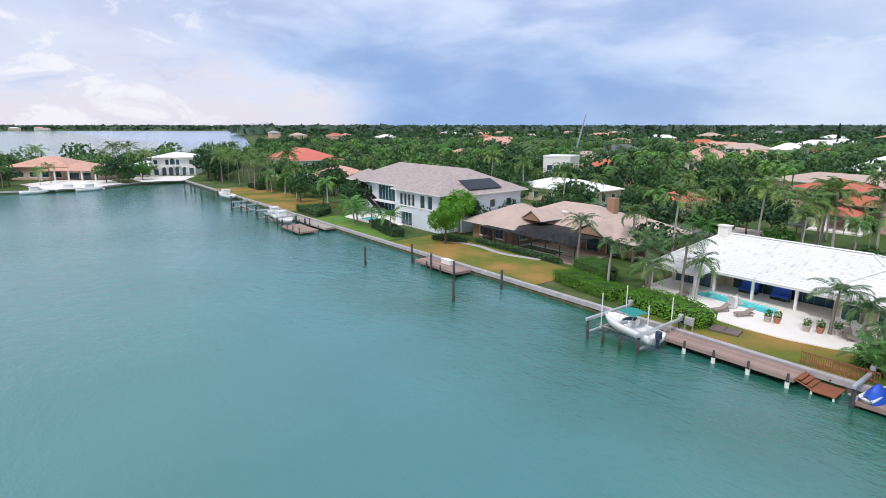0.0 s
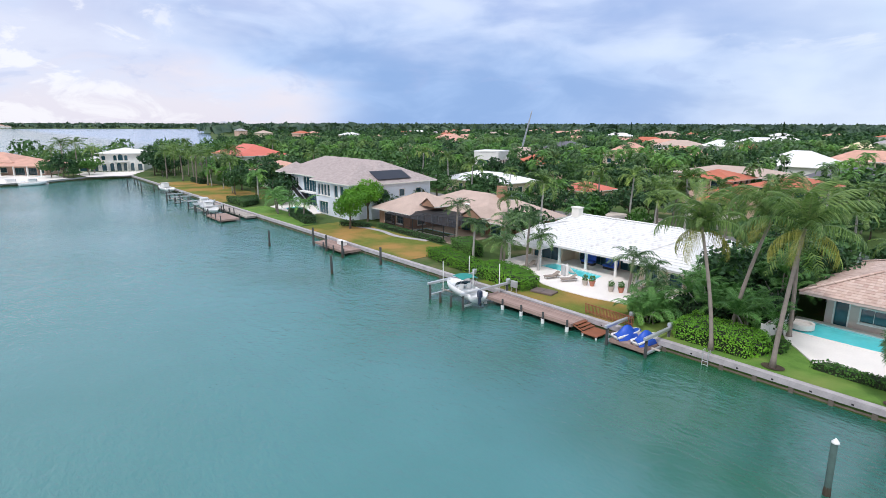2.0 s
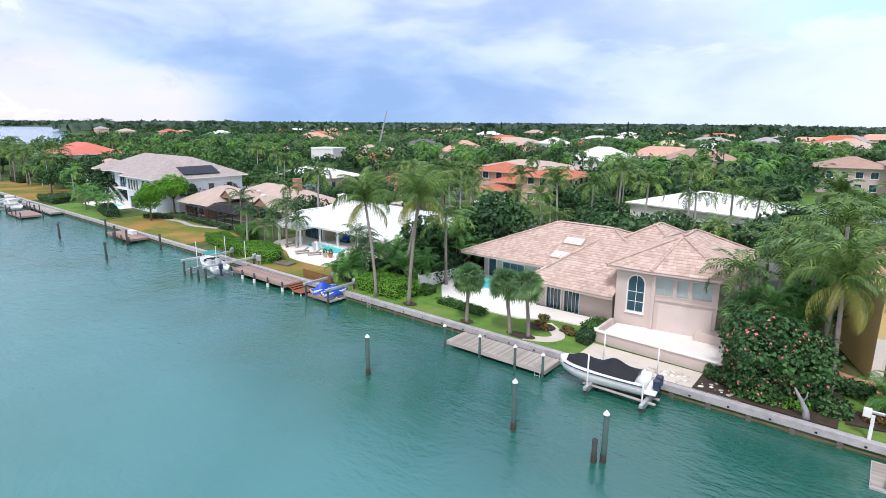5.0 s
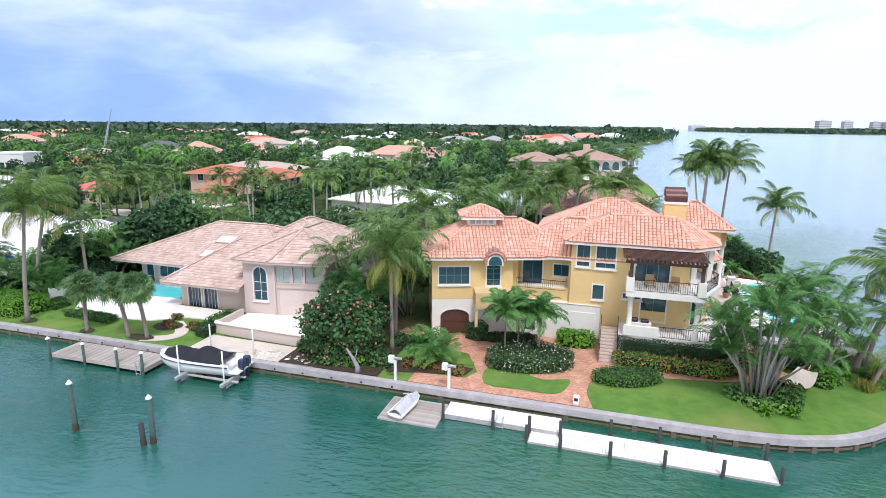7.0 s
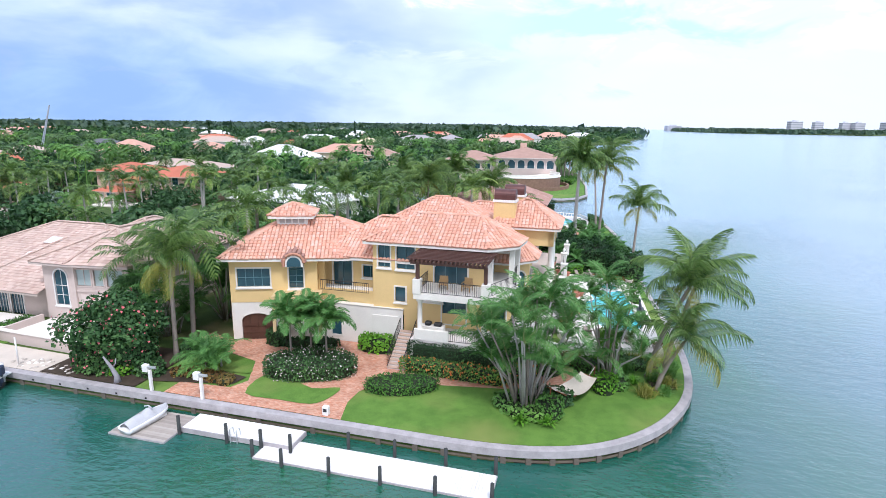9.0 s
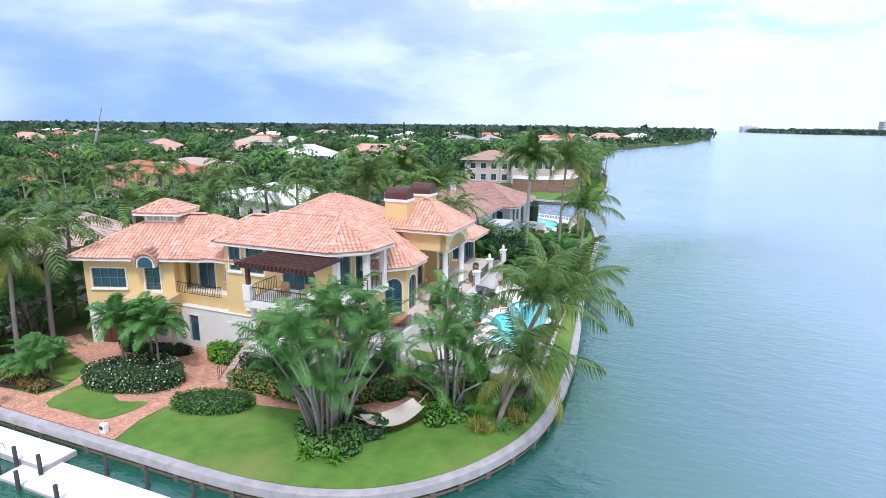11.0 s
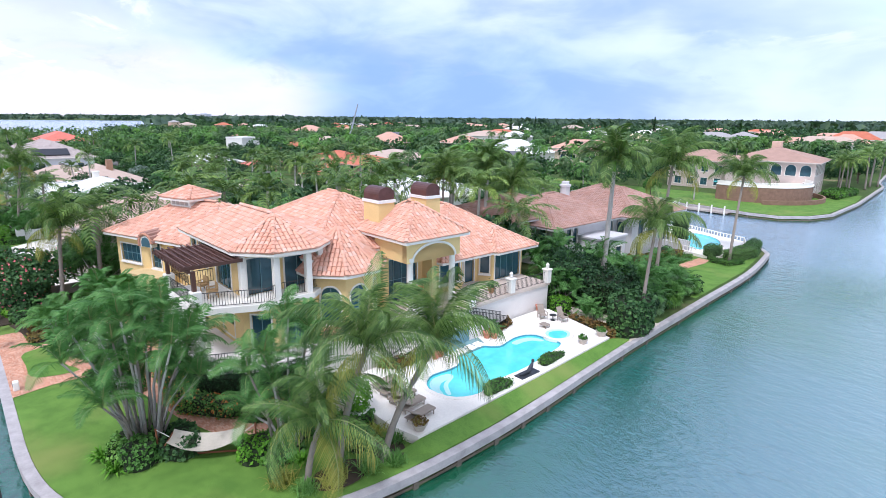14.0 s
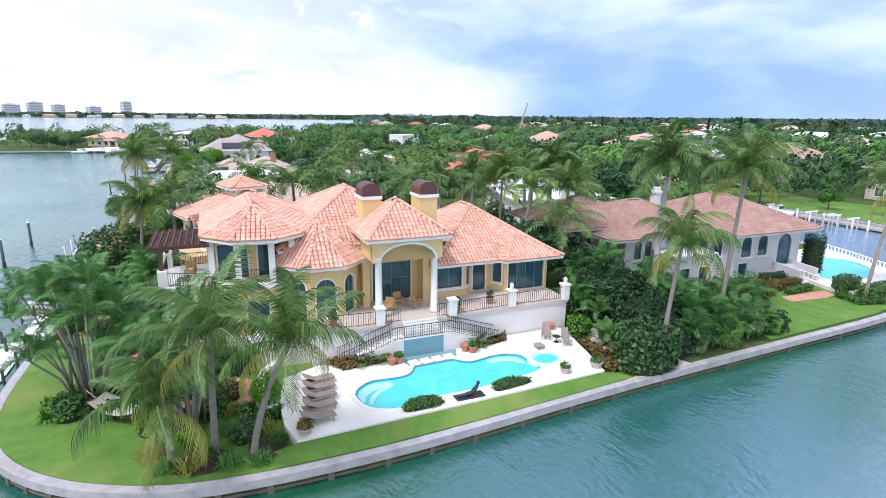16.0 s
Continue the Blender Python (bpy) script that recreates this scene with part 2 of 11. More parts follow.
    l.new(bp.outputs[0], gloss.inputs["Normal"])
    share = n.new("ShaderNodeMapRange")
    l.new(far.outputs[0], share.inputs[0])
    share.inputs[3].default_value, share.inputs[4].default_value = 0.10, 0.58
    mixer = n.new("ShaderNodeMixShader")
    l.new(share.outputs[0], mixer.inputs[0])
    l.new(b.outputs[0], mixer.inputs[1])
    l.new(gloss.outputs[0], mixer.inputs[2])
    l.new(mixer.outputs[0], n["Material Output"].inputs[0])
    return m


def lawn_material(name, a, c, dry, dryness):
    m, n, l, b = material(name, 0.9, 0, 0.2)
    fine = noise_at(n, l, 22, 3, 0.7)
    mid = noise_at(n, l, 0.9, 4, 0.6)
    big = noise_at(n, l, 0.16, 3, 0.5)
    col = ramp_of(n, l, fine, [(0.3, a), (0.7, c)])
    col = blend(n, l, 0.35, col, ramp_of(n, l, mid, [(0.35, shade(a, 0.8)), (0.65, shade(c, 1.1))]))
    col = blend(n, l, ramp_of(n, l, big, [(0.62 - dryness, (0, 0, 0)), (0.78 - dryness * 0.7, (1, 1, 1))]), col, dry)
    l.new(col, b.inputs["Base Color"])
    bump(n, l, b, fine, 0.8, 0.03)
    return m


def brick_material(name, c1, c2, mortar, scale):
    m, n, l, b = material(name, 0.85)
    t = n.new("ShaderNodeTexCoord")
    br = n.new("ShaderNodeTexBrick")
    l.new(t.outputs["Object"], br.inputs["Vector"])
    for k, val in (("Color1", (*c1, 1)), ("Color2", (*c2, 1)), ("Mortar", (*mortar, 1)), ("Scale", scale), ("Mortar Size", 0.012), ("Bias", -0.1)):
        br.inputs[k].default_value = val
    big = noise_at(n, l, 0.7, 5, 0.6)
    col = blend(n, l, 0.5, br.outputs[0], ramp_of(n, l, big, [(0.3, (0.55, 0.5, 0.48)), (0.7, (1.15, 1.1, 1.05))]), "MULTIPLY")
    l.new(col, b.inputs["Base Color"])
    bump(n, l, b, br.outputs[1], -0.3, 0.01)
    return m


GREENS = {
    "near": leafy("leaf_tree", (0.017, 0.051, 0.019), (0.051, 0.124, 0.043), (0.117, 0.228, 0.077)),
    "bright": leafy("leaf_bright", (0.06, 0.17, 0.012), (0.11, 0.29, 0.025), (0.19, 0.40, 0.04)),
    "dark": leafy("leaf_dark", (0.009, 0.032, 0.015), (0.031, 0.083, 0.034), (0.078, 0.158, 0.062)),
    "palm": leafy("leaf_palm", (0.026, 0.070, 0.019), (0.098, 0.182, 0.044), (0.235, 0.340, 0.096), 0.46, 0.3, 0.15),
    "fan": leafy("leaf_fan", (0.046, 0.105, 0.041), (0.097, 0.190, 0.076), (0.175, 0.290, 0.131), 0.5, 0.3),
    "grove": leafy("leaf_grove", (0.024, 0.066, 0.025), (0.063, 0.135, 0.047), (0.147, 0.246, 0.092), 0.5, 0.3),
    "areca": leafy("leaf_areca", (0.039, 0.125, 0.029), (0.085, 0.215, 0.054), (0.162, 0.323, 0.091)),
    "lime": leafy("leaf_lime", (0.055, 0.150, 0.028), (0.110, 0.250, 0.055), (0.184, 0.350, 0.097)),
    "silver": leafy("leaf_silver", (0.14, 0.20, 0.17), (0.23, 0.30, 0.27), (0.34, 0.41, 0.38)),
    "yellow": leafy("leaf_dry", (0.14, 0.16, 0.03), (0.24, 0.25, 0.05), (0.36, 0.34, 0.09)),
    "hedge": leafy("leaf_hedge", (0.037, 0.115, 0.019), (0.074, 0.195, 0.036), (0.129, 0.270, 0.062)),
    "croton": leafy("leaf_croton", (0.12, 0.055, 0.025), (0.19, 0.105, 0.035), (0.22, 0.21, 0.06)),
    "woods": leafy("leaf_woods", (0.013, 0.041, 0.020), (0.041, 0.101, 0.044), (0.106, 0.197, 0.078)),
    # distance haze is put into this foliage's greyer, bluer green
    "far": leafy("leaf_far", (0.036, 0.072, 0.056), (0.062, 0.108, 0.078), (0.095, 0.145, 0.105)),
}
M_WATER = water_material()
M_LAWN = lawn_material("lawn_grass", (0.066, 0.158, 0.026), (0.165, 0.29, 0.055), (0.21, 0.26, 0.07), 0.10)
M_LAND = lawn_material("land_grass", (0.045, 0.085, 0.022), (0.085, 0.135, 0.035), (0.20, 0.17, 0.09), 0.05)
M_DRY = lawn_material("dry_lawn", (0.095, 0.135, 0.02), (0.17, 0.19, 0.035), (0.34, 0.20, 0.06), 0.20)
M_CONC = plain("sea_wall_concrete", (0.155, 0.130, 0.105), 0.9, 0.55, 0.9, 7, 0.7)
M_CAP = plain("cap_concrete", (0.43, 0.40, 0.41), 0.85, 0.30, 1.3, 12, 0.4)
M_GROWTH = plain("waterline_growth", (0.035, 0.04, 0.028), 0.9, 0.6, 2.5, 12, 0.9)
M_WHITE = plain("white_paint", (0.80, 0.79, 0.77), 0.6, 0.05)
M_TRIM = plain("trim_cream", (0.78, 0.75, 0.70), 0.65, 0.06)
M_YELLOW = plain("yellow_stucco", (0.74, 0.54, 0.25), 0.85, 0.07, 0.5, 18, 0.3)
M_GREYWALL = plain("taupe_stucco", (0.60, 0.50, 0.46), 0.85, 0.07, 0.5, 18, 0.3)
M_BLUEWALL = plain("pale_blue_stucco", (0.72, 0.77, 0.84), 0.8, 0.05)
M_STONEWALL = plain("grey_stucco", (0.62, 0.60, 0.62), 0.85, 0.08, 0.5, 18, 0.3)
M_BEIGE = plain("beige_stucco", (0.60, 0.50, 0.38), 0.85, 0.08)
M_PINK = plain("pink_stucco", (0.62, 0.42, 0.34), 0.85, 0.08)
M_GLASS = plain("tinted_glass", (0.03, 0.085, 0.115), 0.08, 0.3, 0.9, 3, 0.0, 0.0, "Object", 0.8)
M_DARK = plain("dark_metal", (0.02, 0.02, 0.022), 0.5, 0.2)
M_DECK = plain("pool_deck_stone", (0.82, 0.77, 0.72), 0.8, 0.06, 0.8, 10, 0.1)
M_SAND = plain("pale_sand", (0.62, 0.54, 0.46), 0.95, 0.15, 0.6, 20, 0.5)
M_MULCH = plain("mulch", (0.055, 0.038, 0.024), 0.95, 0.4, 3.0, 30, 0.8)
M_POOL = plain("pool_water", (0.12, 0.66, 0.70), 0.05, 0.10, 0.9, 2.0, 0.15)
M_POOLTILE = plain("blue_pool_tile", (0.10, 0.36, 0.46), 0.2, 0.2)
M_POOLSTEP = plain("pool_step", (0.45, 0.78, 0.80), 0.2, 0.05)
M_BRICK = brick_material("brick_paving", (0.52, 0.22, 0.13), (0.68, 0.42, 0.31), (0.44, 0.30, 0.23), 2.6)
M_WOOD = pieces("weathered_planks", [(0.34, 0.30, 0.27), (0.42, 0.37, 0.33), (0.48, 0.43, 0.39)], 0.85, "object")
M_BROWN = pieces("brown_planks", [(0.29, 0.20, 0.17), (0.34, 0.235, 0.20), (0.39, 0.28, 0.24)], 0.8, "object")
M_REDWOOD = plain("redwood_stain", (0.26, 0.09, 0.04), 0.7, 0.25)
M_DOCKW = pieces("white_decking", [(0.74, 0.72, 0.70), (0.80, 0.78, 0.76), (0.84, 0.82, 0.80)], 0.7, "object", 9, 0.1, 0.05)
M_PILE = plain("tarred_pile", (0.045, 0.05, 0.05), 0.85, 0.5, 1.5, 9, 0.6)
M_PILEG = plain("green_pile", (0.055, 0.10, 0.09), 0.85, 0.4, 1.5, 9, 0.6)
M_TRUNK = plain("palm_trunk", (0.27, 0.23, 0.20), 0.9, 0.25, 2.5, 8, 0.6)
M_BARK = plain("tree_bark", (0.13, 0.10, 0.075), 0.9, 0.3, 2.5, 8, 0.6)
SALMON = [(0.71, 0.39, 0.29), (0.69, 0.36, 0.25), (0.75, 0.45, 0.34), (0.72, 0.40, 0.30), (0.66, 0.32, 0.22), (0.75, 0.48, 0.39)]
M_TILE = pieces("salmon_barrel_tile", SALMON, 0.75, "island", 9.0, 0.3, 0.18)
M_TILE1 = pieces("salmon_barrel_tile_single", SALMON, 0.75, "object", 9.0, 0.3, 0.18)
M_TILEBASE = plain("tile_bedding", (0.50, 0.24, 0.16), 0.85, 0.2)
PINKISH = [(0.45, 0.27, 0.22), (0.42, 0.23, 0.18), (0.49, 0.31, 0.26), (0.46, 0.29, 0.25)]
M_WHITETILE = pieces("white_flat_tile", [(0.80, 0.80, 0.80), (0.84, 0.84, 0.84), (0.81, 0.80, 0.79), (0.82, 0.82, 0.82), (0.84, 0.84, 0.84), (0.80, 0.80, 0.79), (0.83, 0.83, 0.83), (0.82, 0.82, 0.82), (0.84, 0.84, 0.84), (0.83, 0.83, 0.83), (0.82, 0.82, 0.82), (0.70, 0.68, 0.67)], 0.7, "island", 9, 0.2, 0.12)
M_PINKTILE = pieces("pinkish_barrel_tile", PINKISH, 0.78, "island")
M_PINKBASE = plain("pinkish_bedding", (0.42, 0.24, 0.19), 0.85, 0.2)
M_FLATTILE = pieces("tan_flat_tile", [(0.58, 0.42, 0.35), (0.63, 0.47, 0.40), (0.68, 0.53, 0.46), (0.54, 0.38, 0.32)], 0.8, "island")
M_FLATBASE = plain("tan_roof_bed", (0.50, 0.37, 0.31), 0.85, 0.15)
ROOFS = {
    "white": plain("white_roof", (0.80, 0.80, 0.80), 0.7, 0.10, 0.8, 6, 0.2),
    "orange": plain("orange_tile_roof", (0.50, 0.15, 0.085), 0.8, 0.2, 0.6, 5, 0.6),
    "salmon": plain("salmon_tile_roof", (0.60, 0.34, 0.26), 0.8, 0.2, 0.6, 5, 0.6),
    "tan": plain("tan_tile_roof", (0.50, 0.38, 0.32), 0.8, 0.15, 0.6, 5, 0.6),
    "grey": plain("grey_shingle_roof", (0.36, 0.34, 0.35), 0.85, 0.15, 0.6, 5, 0.6),
    "slate": plain("dark_roof", (0.13, 0.13, 0.15), 0.8, 0.15, 0.6, 5, 0.6),
    "weathered": plain("weathered_shingle_roof", (0.40, 0.335, 0.32), 0.9, 0.30, 1.6, 7, 0.7),
    "brown": plain("brown_tile_roof", (0.40, 0.25, 0.20), 0.85, 0.2, 0.6, 5, 0.6),
    "yellow": plain("pale_yellow_roof", (0.72, 0.62, 0.40), 0.8, 0.12, 0.6, 5, 0.3),
    "red": plain("red_metal_roof", (0.62, 0.16, 0.11), 0.6, 0.12, 0.6, 5, 0.3),
}


# ---- building blocks ----
def mesh_of(name, bm, mat):
    me = bpy.data.meshes.new(name)
    bm.to_mesh(me)
    bm.free()
    me.materials.append(mat)
    return me


def part(name, bm, mat, parent, label="", at=None, smooth=False):
    me = bm if isinstance(bm, bpy.types.Mesh) else mesh_of(name, bm, mat)
    if smooth:
        for p in me.polygons:
            p.use_smooth = True
    ob = new(name, me)
    ob.parent = parent
    if at is not None:
        ob.matrix_basis = at
    if label:
        ob["label"] = label
    return ob


def thing(name, label, category, a=0.0, b=0.0, z=0.0, rot=0.0, group="", kind=""):
    ob = new(name)
    a, b = lot(a, b)
    ob.matrix_basis = PLAN @ pose(a, b, z, 0, 0, rot)
    return tagged(ob, label, category, group, kind)


def setting(name, bm, mat, label="", z=0.0, smooth=False, kind="structure", category=""):
    ob = part(name, bm, mat, None, label, PLAN @ pose(0, 0, z), smooth)
    return tagged(ob, label, category, "", kind)


def add_box(bm, x0, x1, y0, y1, z0, z1, m=None):
    vs = [bm.verts.new((x, y, z)) for z in (z0, z1) for x, y in ((x0, y0), (x1, y0), (x1, y1), (x0, y1))]
    if m is not None:
        for q in vs:
            q.co = m @ q.co
    for f in ((3, 2, 1, 0), (4, 5, 6, 7), (0, 1, 5, 4), (1, 2, 6, 5), (2, 3, 7, 6), (3, 0, 4, 7)):
        bm.faces.new([vs[i] for i in f])
    return vs


def box(x0, x1, y0, y1, z0, z1, bev=0.0):
    bm = bmesh.new()
    add_box(bm, x0, x1, y0, y1, z0, z1)
    if bev:
        bmesh.ops.bevel(bm, geom=bm.edges[:], offset=bev, segments=1, affect="EDGES")
    return bm


def add_prism(bm, pts, z0, z1, cap_bottom=False):
    lo = [bm.verts.new((x, y, z0)) for x, y in pts]
    hi = [bm.verts.new((x, y, z1)) for x, y in pts]
    n = len(pts)
    for i in range(n):
        bm.faces.new((lo[i], lo[(i + 1) % n], hi[(i + 1) % n], hi[i]))
    top = bm.faces.new(hi)
    if cap_bottom:
        bm.faces.new(lo[::-1])
    return top


def prism(pts, z0, z1, cap_bottom=True):
    """An upright prism over a plan outline, counter-clockwise."""
    bm = bmesh.new()
    add_prism(bm, pts, z0, z1, cap_bottom)
    bmesh.ops.triangulate(bm, faces=[f for f in bm.faces if len(f.verts) > 4])
    bmesh.ops.recalc_face_normals(bm, faces=bm.faces[:])
    return bm


def add_tube(bm, path, radii, sides=8):
    """A round bar along a path; radii for each point."""
    rings = []
    n = len(path)
    for i, p in enumerate(path):
        p = Vector(p)
        d = (Vector(path[min(i + 1, n - 1)]) - Vector(path[max(i - 1, 0)])).normalized()
        s = d.cross(Vector((0.31, 0.17, 0.93) if abs(d.z) < 0.9 else (1, 0, 0))).normalized()
        t = d.cross(s)
        r = radii[i] if isinstance(radii, (list, tuple)) else radii
        rings.append([bm.verts.new(p + r * (math.cos(k * 2 * math.pi / sides) * s + math.sin(k * 2 * math.pi / sides) * t)) for k in range(sides)])
    for q, r in zip(rings, rings[1:]):
        for k in range(sides):
            bm.faces.new((q[k], q[(k + 1) % sides], r[(k + 1) % sides], r[k]))
    bm.faces.new(rings[0][::-1])
    bm.faces.new(rings[-1])


def tube(path, radii, sides=8):
    bm = bmesh.new()
    add_tube(bm, path, radii, sides)
    return bm


def lathe(profile, sides=16, caps=True):
    """A turned shape from (radius, height) pairs."""
    bm = bmesh.new()
    rings = [[bm.verts.new((r * math.cos(k * 2 * math.pi / sides), r * math.sin(k * 2 * math.pi / sides), z)) for k in range(sides)] for r, z in profile]
    for q, r in zip(rings, rings[1:]):
        for k in range(sides):
            bm.faces.new((q[k], q[(k + 1) % sides], r[(k + 1) % sides], r[k]))
    if caps:
        bm.faces.new(rings[0][::-1])
        bm.faces.new(rings[-1])
    return bm


def outline(n, fx):
    return [fx(2 * math.pi * i / n) for i in range(n)]


def smooth_loop(pts, steps=5):
    """A closed rounded outline through the points given."""
    out = []
    n = len(pts)
    for i in range(n):
        p0, p1, p2, p3 = (Vector((*pts[(i + k - 1) % n], 0)) for k in range(4))
        for s in range(steps):
            t = s / steps
            q = 0.5 * (2 * p1 + (p2 - p0) * t + (2 * p0 - 5 * p1 + 4 * p2 - p3) * t * t + (3 * p1 - p0 - 3 * p2 + p3) * t ** 3)
            out.append((q.x, q.y))
    return out


def inside(p, poly):
    x, y = p
    hit = False
    for (x0, y0), (x1, y1) in zip(poly, poly[1:] + poly[:1]):
        if (y0 > y) != (y1 > y) and x < (x1 - x0) * (y - y0) / (y1 - y0) + x0:
            hit = not hit
    return hit


# ---- walls, openings and roofs ----
from mathutils.geometry import tessellate_polygon


def loop_of(s, zb, w, h, arch):
    """An opening's outline in wall coordinates, counter-clockwise from the lower left."""
    x0, x1 = s - w / 2, s + w / 2
    if not arch:
        return [(x0, zb), (x1, zb), (x1, zb + h), (x0, zb + h)]
    r = w / 2 * arch
    rise = w / 2 * min(1.0, arch)
    top = [(s + w / 2 * math.cos(math.pi * k / 10), zb + h - rise + rise * math.sin(math.pi * k / 10)) for k in range(11)]
    return [(x0, zb), (x1, zb)] + top


def wall(th, T, p0, p1, z0, z1, openings=(), mat=None, casing=None, name="wall", glass=None, depth=0.2, label=""):
    """A wall between two plan points, its outside to the right, with real openings and their windows or doors.
    An opening: (s, bottom, width, height, kind, arch, columns, rows)."""
    p0, p1 = Vector((*p0, 0)), Vector((*p1, 0))
    length = (p1 - p0).length
    d = (p1 - p0) / length
    nrm = Vector((d.y, -d.x, 0))

    def at(s, z, out=0.0):
        return p0 + d * s + nrm * out + Vector((0, 0, z))
    loops = [loop_of(o[0], z0 + o[1], o[2], o[3], o[5] if len(o) > 5 else 0) for o in openings]
    flat = [[(0, z0), (length, z0), (length, z1), (0, z1)]] + [lp[::-1] for lp in loops]
    bm = bmesh.new()
    vs = [bm.verts.new(at(s, z)) for lp in flat for s, z in lp]
    for t in tessellate_polygon([[Vector((s, z, 0)) for s, z in lp] for lp in flat]):
        bm.faces.new([vs[i] for i in t])
    base = 4
    for lp in loops:
        a = vs[base:base + len(lp)][::-1]
        base += len(lp)
        b = [bm.verts.new(at(s, z, -depth)) for s, z in lp]
        for i in range(len(lp)):
            j = (i + 1) % len(lp)
            bm.faces.new((a[i], a[j], b[j], b[i]))
    bmesh.ops.recalc_face_normals(bm, faces=bm.faces[:])
    wall_ob = part(name, bm, mat, th, label, T)
    for o, lp in zip(openings, loops):
        s, zb, w, h, kind = o[:5]
        arch = o[5] if len(o) > 5 else 0
        cols, rows = (o[6], o[7]) if len(o) > 7 else (1, 1)
        if kind == "hole":
            continue
        zb += z0
        bm = bmesh.new()
        e = 0.11
        outer = loop_of(s, zb - e, w + 2 * e, h + 2 * e, arch)
        rings = [[bm.verts.new(at(x, z, out)) for x, z in q] for q, out in ((lp, -0.08), (lp, 0.05), (outer, 0.05), (outer, 0.0))]
        for q, r in zip(rings, rings[1:]):
            for i in range(len(q)):
                j = (i + 1) % len(q)
                bm.faces.new((q[i], q[j], r[j], r[i]))
        bmesh.ops.recalc_face_normals(bm, faces=bm.faces[:])
        win = part("window" if kind in ("w", "f") else "door", bm, casing or M_TRIM, th, "", T)
        bm = bmesh.new()
        bm.faces.new([bm.verts.new(at(x, z, -0.12)) for x, z in lp])
        gl = glass or M_GLASS
        if kind == "wood":
            gl = M_DOORWOOD
        elif kind == "white":
            gl = M_WHITE
        part("pane" if gl is M_GLASS else "leaf", bm, gl, win)
        if cols * rows > 1:
            bm = bmesh.new()
            half = 0.02
            arc = w / 2 * arch if arch else 0
            for c in range(1, cols):
                x = s - w / 2 + w * c / cols
                hh = h
                if arch:
                    hh = h - arc + arc * math.sqrt(max(0, 1 - ((x - s) / (w / 2)) ** 2))
                add_bar(bm, at(x - half, zb, -0.1), at(x + half, zb, -0.1), hh)
            for r in range(1, rows):
                z = zb + (h - arc * 0.9) * r / rows
                add_bar(bm, at(s - w / 2, z - half, -0.1), at(s + w / 2, z - half, -0.1), 2 * half)
            part("muntin", bm, M_DOORWOOD if kind == "wood" else M_FRAMEBLUE if casing is None else casing, win)
        if kind == "w" and w < 3.5:
            bm = bmesh.new()
            q = [at(s - w / 2 - 0.16, zb - 0.2, x) for x in (0.0, 0.14)] + [at(s + w / 2 + 0.16, zb - 0.2, x) for x in (0.14, 0.0)]
            lo = [bm.verts.new(x) for x in q]
            hi = [bm.verts.new(x + Vector((0, 0, 0.1))) for x in q]
            for i in range(4):
                bm.faces.new((lo[i], lo[(i + 1) % 4], hi[(i + 1) % 4], hi[i]))
            bm.faces.new(hi)
            bm.faces.new(lo[::-1])
            bmesh.ops.recalc_face_normals(bm, faces=bm.faces[:])
            part("sill", bm, casing or M_TRIM, win)
    return wall_ob


def add_bar(bm, p, q, h):
    """A flat upright bar on the line p to q, h high, 4 cm deep."""
    d = (q - p).normalized()
    n = Vector((d.y, -d.x, 0)) * 0.04
    up = Vector((0, 0, h))
    v = [bm.verts.new(x) for x in (p, q, q + up, p + up, p + n, q + n, q + n + up, p + n + up)]
    for f in ((4, 5, 6, 7), (0, 4, 7, 3), (1, 2, 6, 5), (3, 7, 6, 2), (0, 1, 5, 4)):
        bm.faces.new([v[i] for i in f])


def hip_planes(x0, x1, y0, y1, z, h):
    w, d = x1 - x0, y1 - y0
    if w >= d:
        i = d / 2
        r0, r1 = (x0 + i, y0 + i, z + h), (x1 - i, y0 + i, z + h)
        a, b, c, e = (x0, y0, z), (x1, y0, z), (x1, y1, z), (x0, y1, z)
        return [[a, b, r1, r0], [b, c, r1], [c, e, r0, r1], [e, a, r0]]
    i = w / 2
    r0, r1 = (x0 + i, y0 + i, z + h), (x0 + i, y1 - i, z + h)
    a, b, c, e = (x0, y0, z), (x1, y0, z), (x1, y1, z), (x0, y1, z)
    return [[a, b, r0], [b, c, r1, r0], [c, e, r1], [e, a, r0, r1]]


def gable_planes(x0, x1, y0, y1, z, h, along="x"):
    if along == "x":
        m = (y0 + y1) / 2
        r0, r1 = (x0, m, z + h), (x1, m, z + h)
        return [[(x0, y0, z), (x1, y0, z), r1, r0], [(x1, y1, z), (x0, y1, z), r0, r1]]
    m = (x0 + x1) / 2
    r0, r1 = (m, y0, z + h), (m, y1, z + h)
    return [[(x1, y0, z), (x1, y1, z), r1, r0], [(x0, y1, z), (x0, y0, z), r0, r1]]


def cone_planes(pts, apex):
    n = len(pts)
    return [[pts[i], pts[(i + 1) % n], apex] for i in range(n)]


